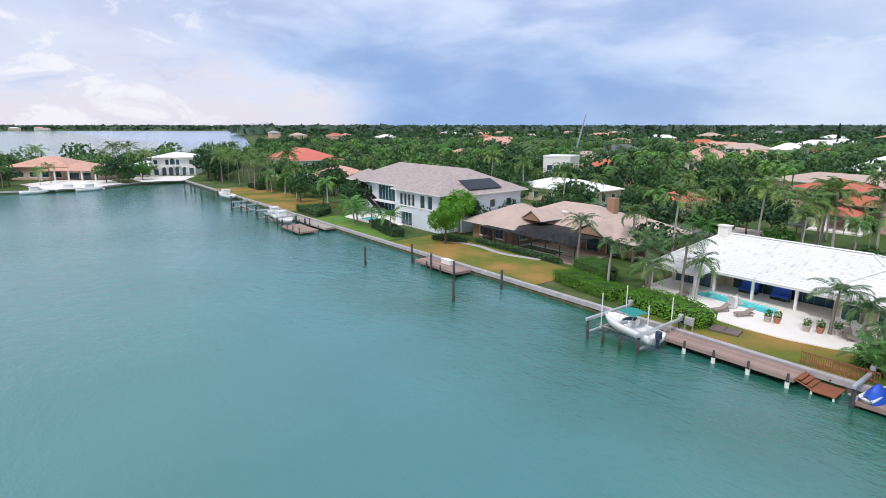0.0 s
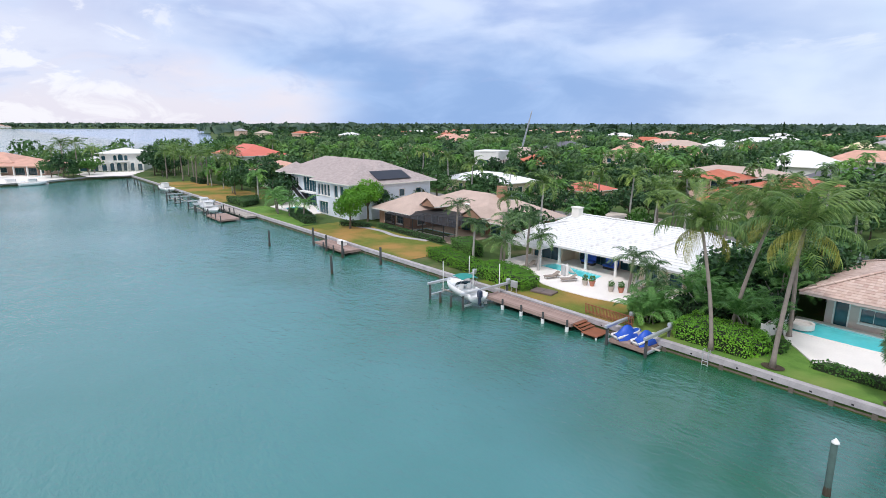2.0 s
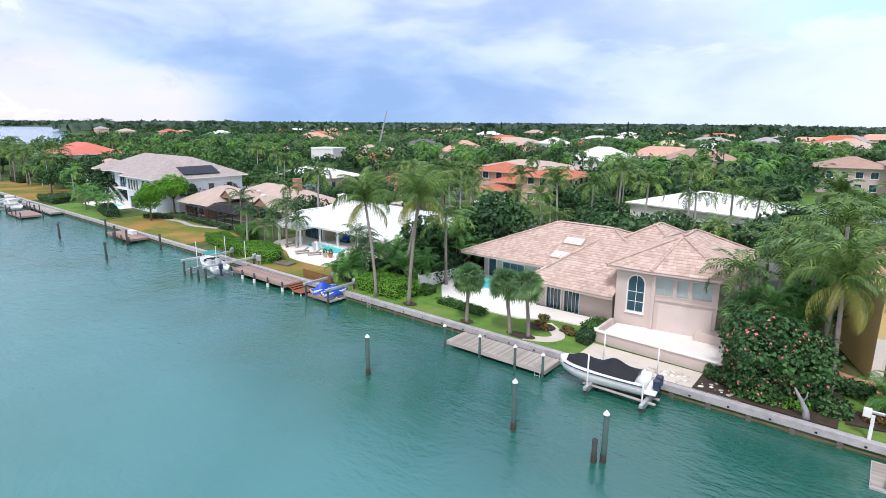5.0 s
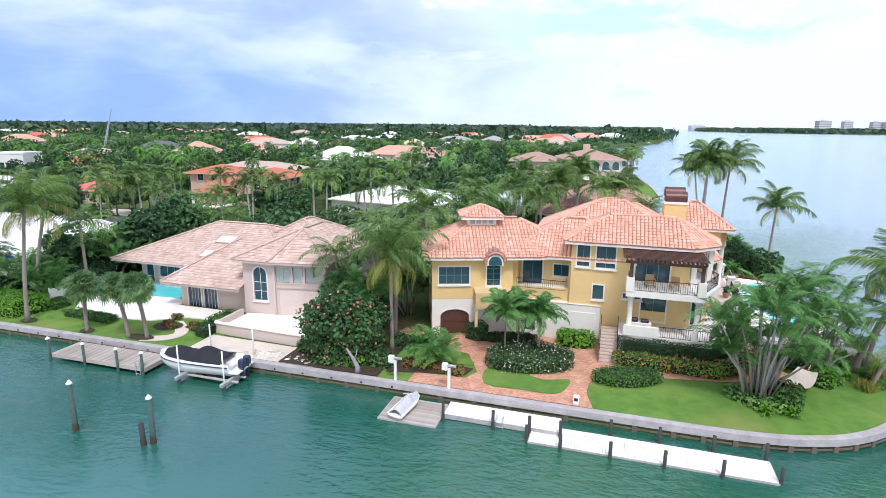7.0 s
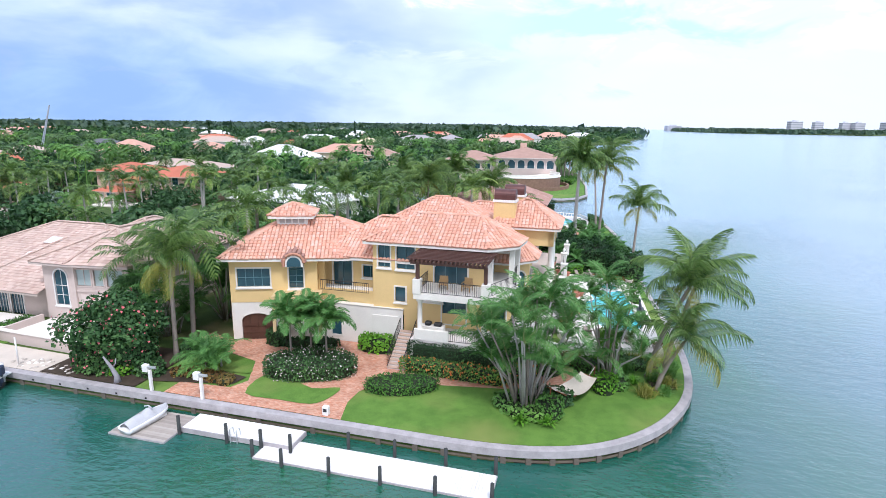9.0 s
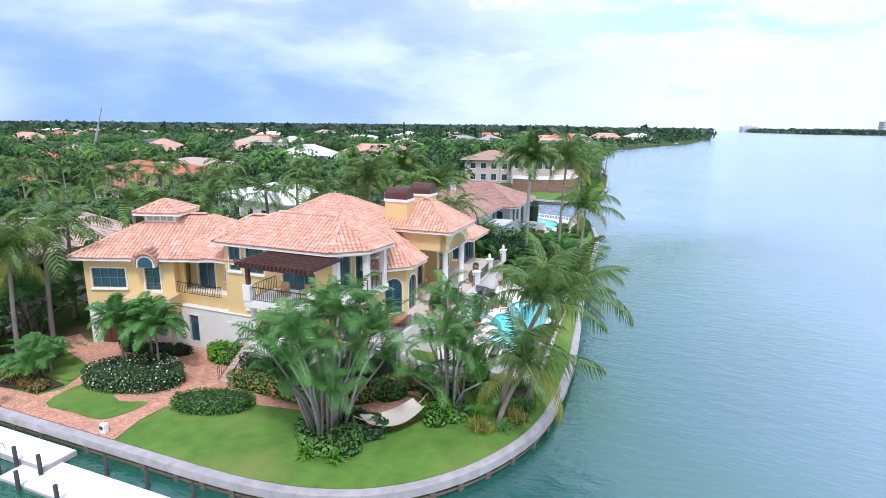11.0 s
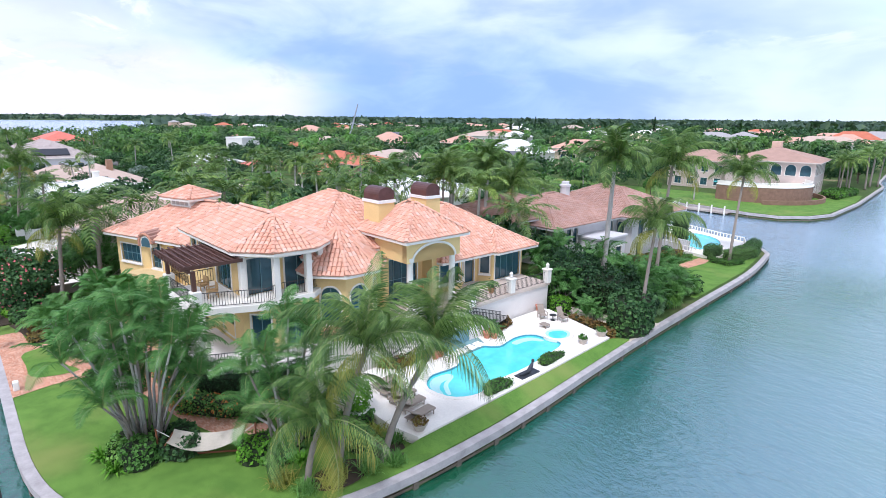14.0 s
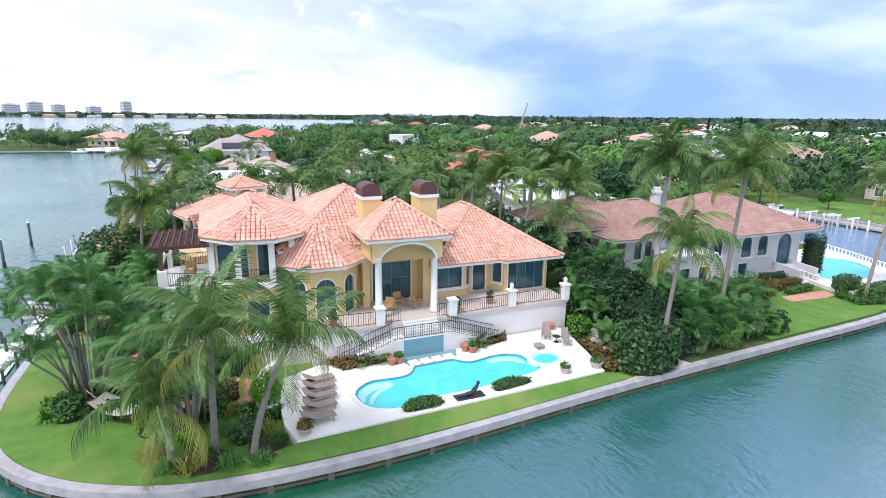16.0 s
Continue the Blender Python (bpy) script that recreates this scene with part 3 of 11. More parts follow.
def roof(th, T, planes, mat, trim=None, thick=0.22, name="roof", soffit=True):
    """A roof's bed with a fascia under each eave and a closed soffit."""
    bm = bmesh.new()
    for p in planes:
        bm.faces.new([bm.verts.new(q) for q in p])
    ob = part(name, bm, mat, th, "", T)
    bm = bmesh.new()
    low = []
    for p in planes:
        a, b = Vector(p[0]), Vector(p[1])
        dn = Vector((0, 0, -thick))
        bm.faces.new([bm.verts.new(q) for q in (a + dn, b + dn, b, a)])
        low.append(a + dn)
    if soffit and len(low) > 2:
        bm.faces.new([bm.verts.new(q + Vector((0, 0, 0.03))) for q in low[::-1]])
    part("fascia", bm, trim or M_TRIM, th, "", T)
    return ob


def barrel(k=5, w=0.30, length=0.44, rise=0.085):
    """One half-round tile lying up the slope: the verts and faces."""
    vs, fs = [], []
    for j, (y, sc) in enumerate(((0.0, 1.0), (length, 0.86))):
        for i in range(k + 1):
            t = math.pi * i / k
            vs.append((-math.cos(t) * w / 2 * sc, y, 0.015 + math.sin(t) * rise * sc + (0.03 if j == 0 else 0.0)))
    for i in range(k):
        fs.append((i, i + 1, k + 2 + i, k + 1 + i))
    m = len(vs)
    vs += [(-w / 2, 0, -0.02), (w / 2, 0, -0.02)]
    fs.append(tuple([m, m + 1] + list(range(k, -1, -1))))
    return vs, fs


def slab(w=0.34, length=0.42):
    vs = [(-w / 2, 0, 0.0), (w / 2, 0, 0.0), (w / 2, 0, 0.05), (-w / 2, 0, 0.05), (w / 2, length, 0.012), (-w / 2, length, 0.012)]
    return vs, [(0, 1, 2, 3), (3, 2, 4, 5), (1, 4, 2), (0, 3, 5)]


def tile_frames(planes, step_x, step_y, seed=1):
    """Where each tile of a roof lies: a pose for every piece."""
    rng = random.Random(seed)
    out = []
    for p in planes:
        p = [Vector(q) for q in p]
        x = (p[1] - p[0]).normalized()
        n = (p[1] - p[0]).cross(p[2] - p[0]).normalized()
        y = n.cross(x)
        flat = [((q - p[0]).dot(x), (q - p[0]).dot(y)) for q in p]
        xs, ys = [q[0] for q in flat], [q[1] for q in flat]
        rows = int(max(ys) / step_y)
        for j in range(rows):
            cy = j * step_y
            k = int((max(xs) - min(xs)) / step_x) + 1
            for i in range(k):
                cx = min(xs) + (i + 0.5) * step_x
                if inside((cx, cy + step_y * 0.5), flat):
                    o = p[0] + x * (cx + rng.uniform(-0.012, 0.012)) + y * (cy - 0.05 + rng.uniform(-0.015, 0.015)) + n * rng.uniform(0, 0.012)
                    out.append(Matrix(((x.x, y.x, n.x, o.x), (x.y, y.y, n.y, o.y), (x.z, y.z, n.z, o.z), (0, 0, 0, 1))))
    return out


def join_pieces(name, frames, shape, mat, th, T, label=""):
    vs, fs = shape
    base = np.array(vs)
    allv, allf = [], []
    for k, m in enumerate(frames):
        a = np.array(m)
        allv.append(base @ a[:3, :3].T + a[:3, 3])
        allf += [tuple(i + k * len(vs) for i in f) for f in fs]
    me = bpy.data.meshes.new(name)
    me.from_pydata(np.concatenate(allv).tolist(), [], allf)
    me.materials.append(mat)
    return tagged(part(name, me, mat, th, label, T), "", "", "", "stuff")


def ridge_caps(name, segs, mat, th, T):
    """A row of half-round caps along hips and ridges."""
    frames = []
    for p, q in segs:
        p, q = Vector(p), Vector(q)
        y = (q - p).normalized()
        x = y.cross(Vector((0, 0, 1)))
        if x.length < 1e-4:
            continue
        x.normalize()
        n = x.cross(y)
        for i in range(int((q - p).length / 0.36)):
            o = p + y * (0.36 * i) + n * 0.03
            frames.append(Matrix(((x.x, y.x, n.x, o.x), (x.y, y.y, n.y, o.y), (x.z, y.z, n.z, o.z), (0, 0, 0, 1))))
    return join_pieces(name, frames, barrel(5, 0.3, 0.44, 0.12), mat, th, T)


def hip_edges(planes):
    """The edges that two planes share: hips and ridges."""
    seen, out = {}, []
    for p in planes:
        for a, b in zip(p, p[1:] + p[:1]):
            key = tuple(sorted((tuple(round(c, 3) for c in a), tuple(round(c, 3) for c in b))))
            if key in seen:
                lo, hi = (a, b) if a[2] <= b[2] else (b, a)
                out.append((lo, hi))
            seen[key] = 1
    return out


M_DOORWOOD = plain("dark_wood_door", (0.10, 0.045, 0.03), 0.5, 0.25)
M_FRAMEBLUE = plain("blue_green_frame", (0.13, 0.26, 0.30), 0.5, 0.1)

# ---- water and land ----
def sheet(name, loops, mat, z, label, kind="structure", thick=0.0, category=""):
    """Flat plan outlines as one mesh, with a skirt when it has thickness."""
    bm = bmesh.new()
    for lp in loops:
        lp = [lot(x, y) for x, y in lp]
        vs = [bm.verts.new((x, y, z)) for x, y in lp]
        for t in tessellate_polygon([[Vector((x, y, 0)) for x, y in lp]]):
            f = bm.faces.new([vs[i] for i in t])
            f.normal_update()
            if f.normal.z < 0:
                f.normal_flip()
        if thick:
            lo = [bm.verts.new((x, y, z - thick)) for x, y in lp]
            for i in range(len(lp)):
                j = (i + 1) % len(lp)
                bm.faces.new((vs[i], vs[j], lo[j], lo[i]))
    if thick:
        bmesh.ops.recalc_face_normals(bm, faces=bm.faces[:])
    return setting(name, bm, mat, label, 0, False, kind, category)


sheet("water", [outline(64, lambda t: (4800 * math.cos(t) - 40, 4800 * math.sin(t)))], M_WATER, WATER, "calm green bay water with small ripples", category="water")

TIP = [(8.0, 0.0), (11.4, 0.2), (14.1, 0.75), (16.6, 1.8), (18.9, 3.6), (20.9, 6.2), (22.5, 9.9), (23.1, 14.3), (23.1, 20.1), (22.75, 25.2), (22.1, 32.0), (21.5, 39.8), (20.7, 53.2), (19.9, 66.1), (18.3, 76.4), (17.5, 79.0), (15.0, 82.2)]
SHORE = [(-243, -700), (-243, -49), (-240, -39), (-240, -27), (-250, -13), (-247, 0)] + TIP + [(12.2, 83.3), (10.0, 83.7), (5.3, 85.7), (0.5, 87.1), (-20, 93), (-60, 97), (-60, 111), (-30, 113.5), (-16, 114.2), (-5.5, 113.6), (3.3, 111.6), (8.5, 112.0), (12.4, 116.0), (14.4, 122.6), (13.9, 145), (10.4, 188), (7, 202), (-5, 300), (-14, 415), (20, 560), (53, 656), (62, 743), (101, 1029)]
LAND = [(-345, -700)] + SHORE + [(60, 1100), (-200, 1600), (-500, 3000), (-1500, 3600), (-2000, 560), (-1000, 270), (-335, 60), (-345, 20)]
FAR_WEST = [(-2240, -3500), (-2240, 89), (-2020, 546), (-2050, 600), (-4000, 1700), (-4300, 0), (-3600, -3000)]
FAR_EAST = [(380, 2700), (505, 2215), (879, 1990), (1700, 1300), (2900, 1500), (1800, 3900), (450, 3600)]
FAR_NORTH = [(-3300, 2800), (-1500, 3560), (-400, 4200), (320, 4300), (320, 4700), (-3000, 4500)]
sheet("ground", [LAND, FAR_WEST, FAR_EAST, FAR_NORTH], M_LAND, GROUND - 0.05, "flat green land with lawns and paths", thick=2.5, category="ground")


def ribbon(pts, width, z0, z1, side=1):
    """A wall along plan points: its face on the line, its body behind it (to the left)."""
    bm = bmesh.new()
    rows = []
    n = len(pts)
    for i, (x, y) in enumerate(pts):
        x0, y0 = pts[max(0, i - 1)]
        x1, y1 = pts[min(n - 1, i + 1)]
        d = Vector((x1 - x0, y1 - y0, 0)).normalized()
        nrm = Vector((-d.y, d.x, 0)) * side * width
        p = Vector((x, y, 0))
        rows.append([bm.verts.new(p + Vector((0, 0, z0))), bm.verts.new(p + Vector((0, 0, z1))), bm.verts.new(p + nrm + Vector((0, 0, z1))), bm.verts.new(p + nrm + Vector((0, 0, z0)))])
    for a, b in zip(rows, rows[1:]):
        for k in range(4):
            bm.faces.new((a[k], b[k], b[(k + 1) % 4], a[(k + 1) % 4]))
    bmesh.ops.recalc_face_normals(bm, faces=bm.faces[:])
    return bm


def resample(pts, step):
    out = []
    for (x0, y0), (x1, y1) in zip(pts, pts[1:]):
        k = max(1, round(math.hypot(x1 - x0, y1 - y0) / step))
        out += [(x0 + (x1 - x0) * i / k, y0 + (y1 - y0) * i / k) for i in range(k)]
    return out + [pts[-1]]


def curve_through(pts, steps=4):
    out = []
    n = len(pts)
    for i in range(n - 1):
        p0, p1, p2, p3 = (Vector((*pts[min(max(i + k - 1, 0), n - 1)], 0)) for k in range(4))
        for s in range(steps):
            t = s / steps
            q = 0.5 * (2 * p1 + (p2 - p0) * t + (2 * p0 - 5 * p1 + 4 * p2 - p3) * t * t + (3 * p1 - p0 - 3 * p2 + p3) * t ** 3)
            out.append((q.x, q.y))
    return out + [pts[-1]]


def offset_line(pts, d):
    """A plan line moved to its right by d."""
    out = []
    for i, (x, y) in enumerate(pts):
        x0, y0 = pts[max(0, i - 1)]
        x1, y1 = pts[min(len(pts) - 1, i + 1)]
        v = Vector((x1 - x0, y1 - y0)).normalized()
        out.append((x + v.y * d, y - v.x * d))
    return out


def sea_wall(name, pts, posts, label, face=0.45):
    """A bulkhead: a broad cap with a deep face, a set-back wall with a waler, posts between, weep holes under the cap."""
    th = tagged(new(name), label, "sea wall", "", "structure")
    th.matrix_basis = PLAN.copy()
    pts, posts = [lot(x, y) for x, y in pts], [lot(x, y) for x, y in posts]
    part("wall", ribbon(offset_line(pts, -0.10), 0.35, -1.0, CAP - face), M_CONC, th)
    part("cap", ribbon(offset_line(pts, 0.14), 0.56, CAP - face, CAP), M_CAP, th, "pale weathered concrete cap")
    part("waler", ribbon(offset_line(pts, 0.03), 0.12, WATER + 0.10, WATER + 0.24), M_WALER, th, "stained timber waler along the wall")
    part("waterline", ribbon(offset_line(pts, -0.04), 0.2, -0.6, WATER + 0.09), M_GROWTH, th, "dark shells and weed along the waterline")
    me = mesh_of("pilaster", box(-0.16, 0.16, -0.10, 0.16, -1.0, CAP - face + 0.01, 0.02), M_CONC)
    hole = mesh_of("weep_hole", box(-0.07, 0.07, -0.162, -0.13, CAP - 0.36, CAP - 0.25), M_DARKHOLE)
    for i, (x, y) in enumerate(posts):
        x0, y0 = posts[max(0, i - 1)]
        x1, y1 = posts[min(len(posts) - 1, i + 1)]
        turn = math.degrees(math.atan2(y1 - y0, x1 - x0))
        part("pilaster", me, None, th, "", pose(x, y, 0, 0, 0, turn))
        if i + 1 < len(posts) and -75 < x < -12 and y < 1:
            part("weep_hole", hole, None, th, "", pose((x + posts[i + 1][0]) / 2, (y + posts[i + 1][1]) / 2, 0, 0, 0, turn))
    return th


M_WALER = plain("stained_waler", (0.17, 0.135, 0.10), 0.9, 0.45, 1.2, 9, 0.6)
M_DARKHOLE = plain("weep_hole_shadow", (0.01, 0.01, 0.012), 0.9, 0.2)
tip_line = curve_through([(-4, 0), (4, 0)] + TIP, 4)
main_line = resample([(-247, 0), (-4, 0)], 6)[:-1] + tip_line
sea_wall("sea_wall", main_line, resample([(-150, 0), (-4, 0)], 2.4) + resample(tip_line, 3.0)[2::2], "long concrete sea wall with posts round the point")
sea_wall("canal_wall", [(15.0, 82.2), (12.2, 83.3), (10.0, 83.7), (5.3, 85.7), (0.5, 87.1), (-20, 93), (-60, 97)], [(8, 84.6), (3, 86.4), (-6, 89)], "concrete wall along the canal")
sea_wall("promontory_wall", [(-60, 111), (-30, 113.5), (-16, 114.2), (-5.5, 113.6), (3.3, 111.6), (8.5, 112.0), (12.4, 116.0), (14.4, 122.6), (13.9, 145), (10.4, 188), (7, 202), (-5, 300)], [(-23, 114), (-16, 114.2), (-10, 113.9), (0, 112.4), (3.3, 111.6)], "concrete wall round the far lawn")
sea_wall("basin_wall", [(-243, -200), (-243, -49), (-240, -39), (-240, -27), (-250, -13), (-247, 0)], [], "concrete wall at the head of the basin")


# ---- houses ----
def block(th, T, x0, x1, y0, y1, z0, z1, mat, front=(), right=(), back=(), left=(), casing=None):
    c = [(x0, y0), (x1, y0), (x1, y1), (x0, y1)]
    for (p, q), ops in zip(zip(c, c[1:] + c[:1]), (front, right, back, left)):
        wall(th, T, p, q, z0, z1, ops, mat, casing)


def row_of(length, n, w, h, zb, kind="w", cols=2, rows=2, margin=1.0):
    step = (length - 2 * margin) / n
    return [(margin + step * (i + 0.5), zb, w, h, kind, 0, cols, rows) for i in range(n)]


def turned(planes, ox, oy, deg):
    m = pose(ox, oy, 0, 0, 0, deg)
    return [[tuple(m @ Vector(q)) for q in p] for p in planes]


def grow(x0, x1, y0, y1, e):
    return x0 - e, x1 + e, y0 - e, y1 + e


def house_at(name, label, a, b, rot=0.0, group=""):
    th = thing(name, label, "house", a, b, GROUND - 0.05, rot, group)
    return th, Matrix.Translation((-a, -b, -(GROUND - 0.05)))


# the yellow house on the point
main, MT = house_at("yellow_villa", "large yellow stucco villa with salmon barrel-tile roofs on the point", 2.0, 20.0)
MAIN_ROOFS = []


def villa_roof(planes):
    roof(main, MT, planes, M_TILEBASE)
    MAIN_ROOFS.append(planes)


def mwall(p, q, z0, z1, ops=(), mat=None, **kw):
    return wall(main, MT, p, q, z0, z1, ops, mat or M_YELLOW, **kw)


# garage wing, turned towards the canal
LA = 20.0
LM = pose(-12.6, 9.7, 0, 0, 0, LA)


def lw(x, y):
    q = LM @ Vector((x, y, 0))
    return (q.x, q.y)


mwall(lw(0, 0), lw(7.0, 0), 4.7, 8.4, [(1.9, 1.35, 2.6, 1.5, "w", 0, 4, 2), (5.3, 1.2, 1.15, 2.5, "w", 1.0, 2, 4)])
mwall(lw(0, 0.03), lw(7.0, 0.03), 1.4, 4.7, [(2.0, 0.05, 2.5, 2.3, "wood", 0.5, 4, 3)], M_TRIM)
mwall(lw(0, 10), lw(0, 0), 1.4, 8.4, [(3.0, 4.2, 1.4, 1.4, "w", 0, 2, 2), (7.0, 4.2, 1.4, 1.4, "w", 0, 2, 2)])
mwall(lw(7, 0), lw(7, 3), 1.4, 8.4)
villa_roof(turned(hip_planes(-0.7, 13.0, -0.7, 9.3, 8.5, 2.6), -12.6, 9.7, LA))
# recessed balcony between the wings
mwall((-6.3, 12.7), (-1.2, 12.7), 4.7, 8.4, [(2.75, 1.05, 4.3, 2.55, "hole")])
mwall((-6.3, 12.06), (1.4, 12.06), 1.4, 4.72, [(1.9, 0.6, 0.9, 2.1, "d")], M_TRIM)
part("ledge", box(-6.3, 1.4, 12.06, 12.72, 4.6, 4.72), M_TRIM, main, "", MT)
part("wall_panel", box(-1.2, 1.0, 12.0, 12.06, 2.0, 4.1, 0.02), M_TRIM, main, "", MT)
mwall((-6.3, 13.9), (-1.2, 13.9), 5.7, 8.4, [(1.7, 0.05, 1.7, 2.2, "d", 0, 2, 1), (4.2, 0.9, 1.3, 1.0, "w", 0, 2, 1)])
part("floor", box(-6.3, -1.2, 12.72, 13.9, 5.5, 5.74), M_DECK, main, "", MT)
villa_roof(hip_planes(-6.6, 4.0, 12.31, 21.3, 8.62, 2.7))
# main block
mwall((-1.2, 12.3), (8.0, 12.3), 4.7, 10.05, [(0.95, 3.35, 1.0, 1.75, "w", 0, 2, 1), (2.75, 3.3, 1.5, 1.8, "w", 0, 2, 1), (2.3, 0.6, 0.85, 1.2, "w"), (6.4, 2.45, 2.6, 2.3, "d", 0, 3, 1), (6.7, -0.85, 1.9, 2.2, "d", 0, 2, 1), (5.0, 0.9, 1.4, 0.4, "w")])
mwall((1.4, 12.28), (8.0, 12.28), 1.4, 4.7)
mwall((-1.2, 20), (-1.2, 12.3), 1.4, 10.05)
BAY = [(8.0, 12.3), (9.7, 13.9), (9.9, 16.2), (8.6, 17.7)]
mwall(BAY[0], BAY[1], 1.4, 7.0, [(1.2, 2.3, 1.3, 2.2, "d", 0, 2, 1)])
mwall(BAY[1], BAY[2], 1.4, 7.0, [(1.15, 2.3, 1.4, 2.2, "d", 0, 2, 1)])
mwall(BAY[2], BAY[3], 1.4, 7.0, [(1.0, 2.6, 1.0, 1.8, "w", 0, 2, 1)])
mwall((8.0, 12.3), (7.9, 17.7), 7.0, 10.05, [(1.4, 0.1, 1.9, 2.4, "d", 0, 2, 1), (4.0, 0.1, 1.9, 2.4, "d", 0, 2, 1)])
part("floor", prism([(8.0, 12.1), (9.9, 13.8), (10.15, 16.3), (8.7, 18.0), (7.6, 17.9)], 6.72, 7.08), M_TRIM, main, "", MT)
part("ceiling", prism([(7.8, 12.2), (9.8, 13.8), (10.0, 16.3), (8.7, 17.9), (7.6, 17.9)], 9.75, 10.0), M_TRIM, main, "", MT)
for x, y in ((8.25, 12.35), (9.65, 13.95), (9.8, 16.1), (8.75, 17.55)):
    part("column", box(x - 0.2, x + 0.2, y - 0.2, y + 0.2, 7.08, 9.8, 0.02), M_TRIM, main, "", MT)
EAVE_C = [(-1.8, 11.7, 10.15), (8.2, 11.75, 10.15), (10.2, 13.6, 10.15), (10.5, 16.4, 10.15), (9.0, 18.3, 10.15), (4.0, 20.5, 10.15), (-1.8, 20.5, 10.15)]
r0, r1 = (1.7, 15.2, 12.0), (7.0, 15.2, 12.0)
villa_roof([[EAVE_C[0], EAVE_C[1], r1, r0], [EAVE_C[1], EAVE_C[2], r1], [EAVE_C[2], EAVE_C[3], r1], [EAVE_C[3], EAVE_C[4], r1], [EAVE_C[4], EAVE_C[5], r0, r1], [EAVE_C[5], EAVE_C[6], r0], [EAVE_C[6], EAVE_C[0], r0]])
# high back roof
villa_roof(hip_planes(-5.5, 9.0, 16.6, 29.4, 9.0, 3.4))
mwall((9.0 - 0.6, 18), (9.0 - 0.6, 29), 4.3, 8.9, [(6.9, 0.05, 3.0, 3.4, "d", 0, 4, 2)])
mwall((-4.9, 28.8), (-4.9, 17.2), 1.4, 8.9, row_of(11.6, 3, 1.4, 1.5, 4.2))
mwall((8.4, 28.8), (-4.9, 28.8), 1.4, 8.9)
# turret
TC, TR = (8.0, 19.5), 2.75
oct_pts = [(TC[0] + TR * math.cos(radians(22.5 + 45 * k)), TC[1] + TR * math.sin(radians(22.5 + 45 * k))) for k in range(8)]
for k in range(8):
    p, q = oct_pts[k], oct_pts[(k + 1) % 8]
    mid = Vector((p[0] + q[0], p[1] + q[1])) / 2
    ops = [(1.05, 0.1, 1.35 if mid.y < 20.5 else 1.2, 2.7, "d", 1.0, 2, 2)] if mid.x > TC[0] + 0.5 else []
    mwall(p, q, 4.3, 8.0, ops)
    mwall(p, q, 1.4, 4.3, [])
oct_eave = [(TC[0] + 3.5 * math.cos(radians(22.5 + 45 * k)), TC[1] + 3.5 * math.sin(radians(22.5 + 45 * k)), 8.1) for k in range(8)]
villa_roof(cone_planes(oct_eave, (TC[0], TC[1], 10.8)))
# portico
for x, y in ((12.0, 22.85), (11.9, 27.0)):
    part("column", lathe([(0.34, 4.3), (0.34, 4.5), (0.26, 4.55), (0.23, 8.4), (0.32, 8.5), (0.32, 8.75)], 12), M_TRIM, main, "", MT @ Matrix.Translation((x, y, 0)), True)
arch = [(22.4, 10.0), (22.4, 8.4), (22.95, 8.4)] + [(24.95 - 2.0 * math.cos(math.pi * k / 14), 8.4 + 1.15 * math.sin(math.pi * k / 14)) for k in range(1, 14)] + [(26.95, 8.4), (27.5, 8.4), (27.5, 10.0)]
part("arch_wall", prism(arch, 0, 0.5), M_YELLOW, main, "", MT @ Matrix(((0, 0, 1, 11.72), (1, 0, 0, 0), (0, 1, 0, 0), (0, 0, 0, 1))))
trim_in = [(24.95 - 2.0 * math.cos(math.pi * k / 14), 8.4 + 1.15 * math.sin(math.pi * k / 14)) for k in range(15)]
trim_out = [(24.95 - 2.16 * math.cos(math.pi * k / 14), 8.4 + 1.33 * math.sin(math.pi * k / 14)) for k in range(15)]
part("arch_trim", prism(trim_in + trim_out[::-1], 0, 0.06), M_TRIM, main, "", MT @ Matrix(((0, 0, 1, 12.22), (1, 0, 0, 0), (0, 1, 0, 0), (0, 0, 0, 1))))
mwall((8.4, 22.4), (12.2, 22.4), 8.4, 10.0)
mwall((12.2, 27.5), (8.4, 27.5), 8.4, 10.0)
part("pier", box(8.4, 9.4, 22.4, 22.9, 4.3, 8.5), M_YELLOW, main, "", MT)
part("pier", box(8.4, 9.6, 27.0, 27.5, 4.3, 8.5), M_YELLOW, main, "", MT)
villa_roof(hip_planes(6.2, 12.8, 21.9, 28.0, 10.1, 2.2))
# guest wing
RW = [(9.2, 27.6), (9.2, 30.7), (8.5, 31.5), (8.5, 33.2), (9.6, 34.0), (9.6, 38.0)]
ROPS = [[(1.7, 0.75, 2.2, 1.8, "w", 0, 2, 1)], [(0.5, 0.75, 0.7, 1.8, "w")], [(0.75, 0.05, 1.1, 2.4, "d")], [(0.7, 0.75, 0.8, 1.9, "w")], [(2.0, 0.1, 3.3, 2.35, "d", 0, 4, 1)]]
for p, q, ops in zip(RW, RW[1:], ROPS):
    mwall(p, q, 4.3, 7.15, ops)
mwall((9.6, 38.0), (-2, 38.0), 1.4, 7.15, row_of(11.6, 3, 1.4, 1.5, 3.4))
mwall((-2, 38), (-2, 28), 1.4, 7.15, row_of(10, 3, 1.4, 1.5, 3.4))
villa_roof(hip_planes(-2.7, 10.3, 27.52, 38.7, 7.2, 3.5))
villa_roof(cone_planes([(8.0, 32.4, 7.24), (10.9, 33.4, 7.24), (10.9, 38.7, 7.24), (8.0, 38.7, 7.24)], (8.2, 35.6, 8.9)))
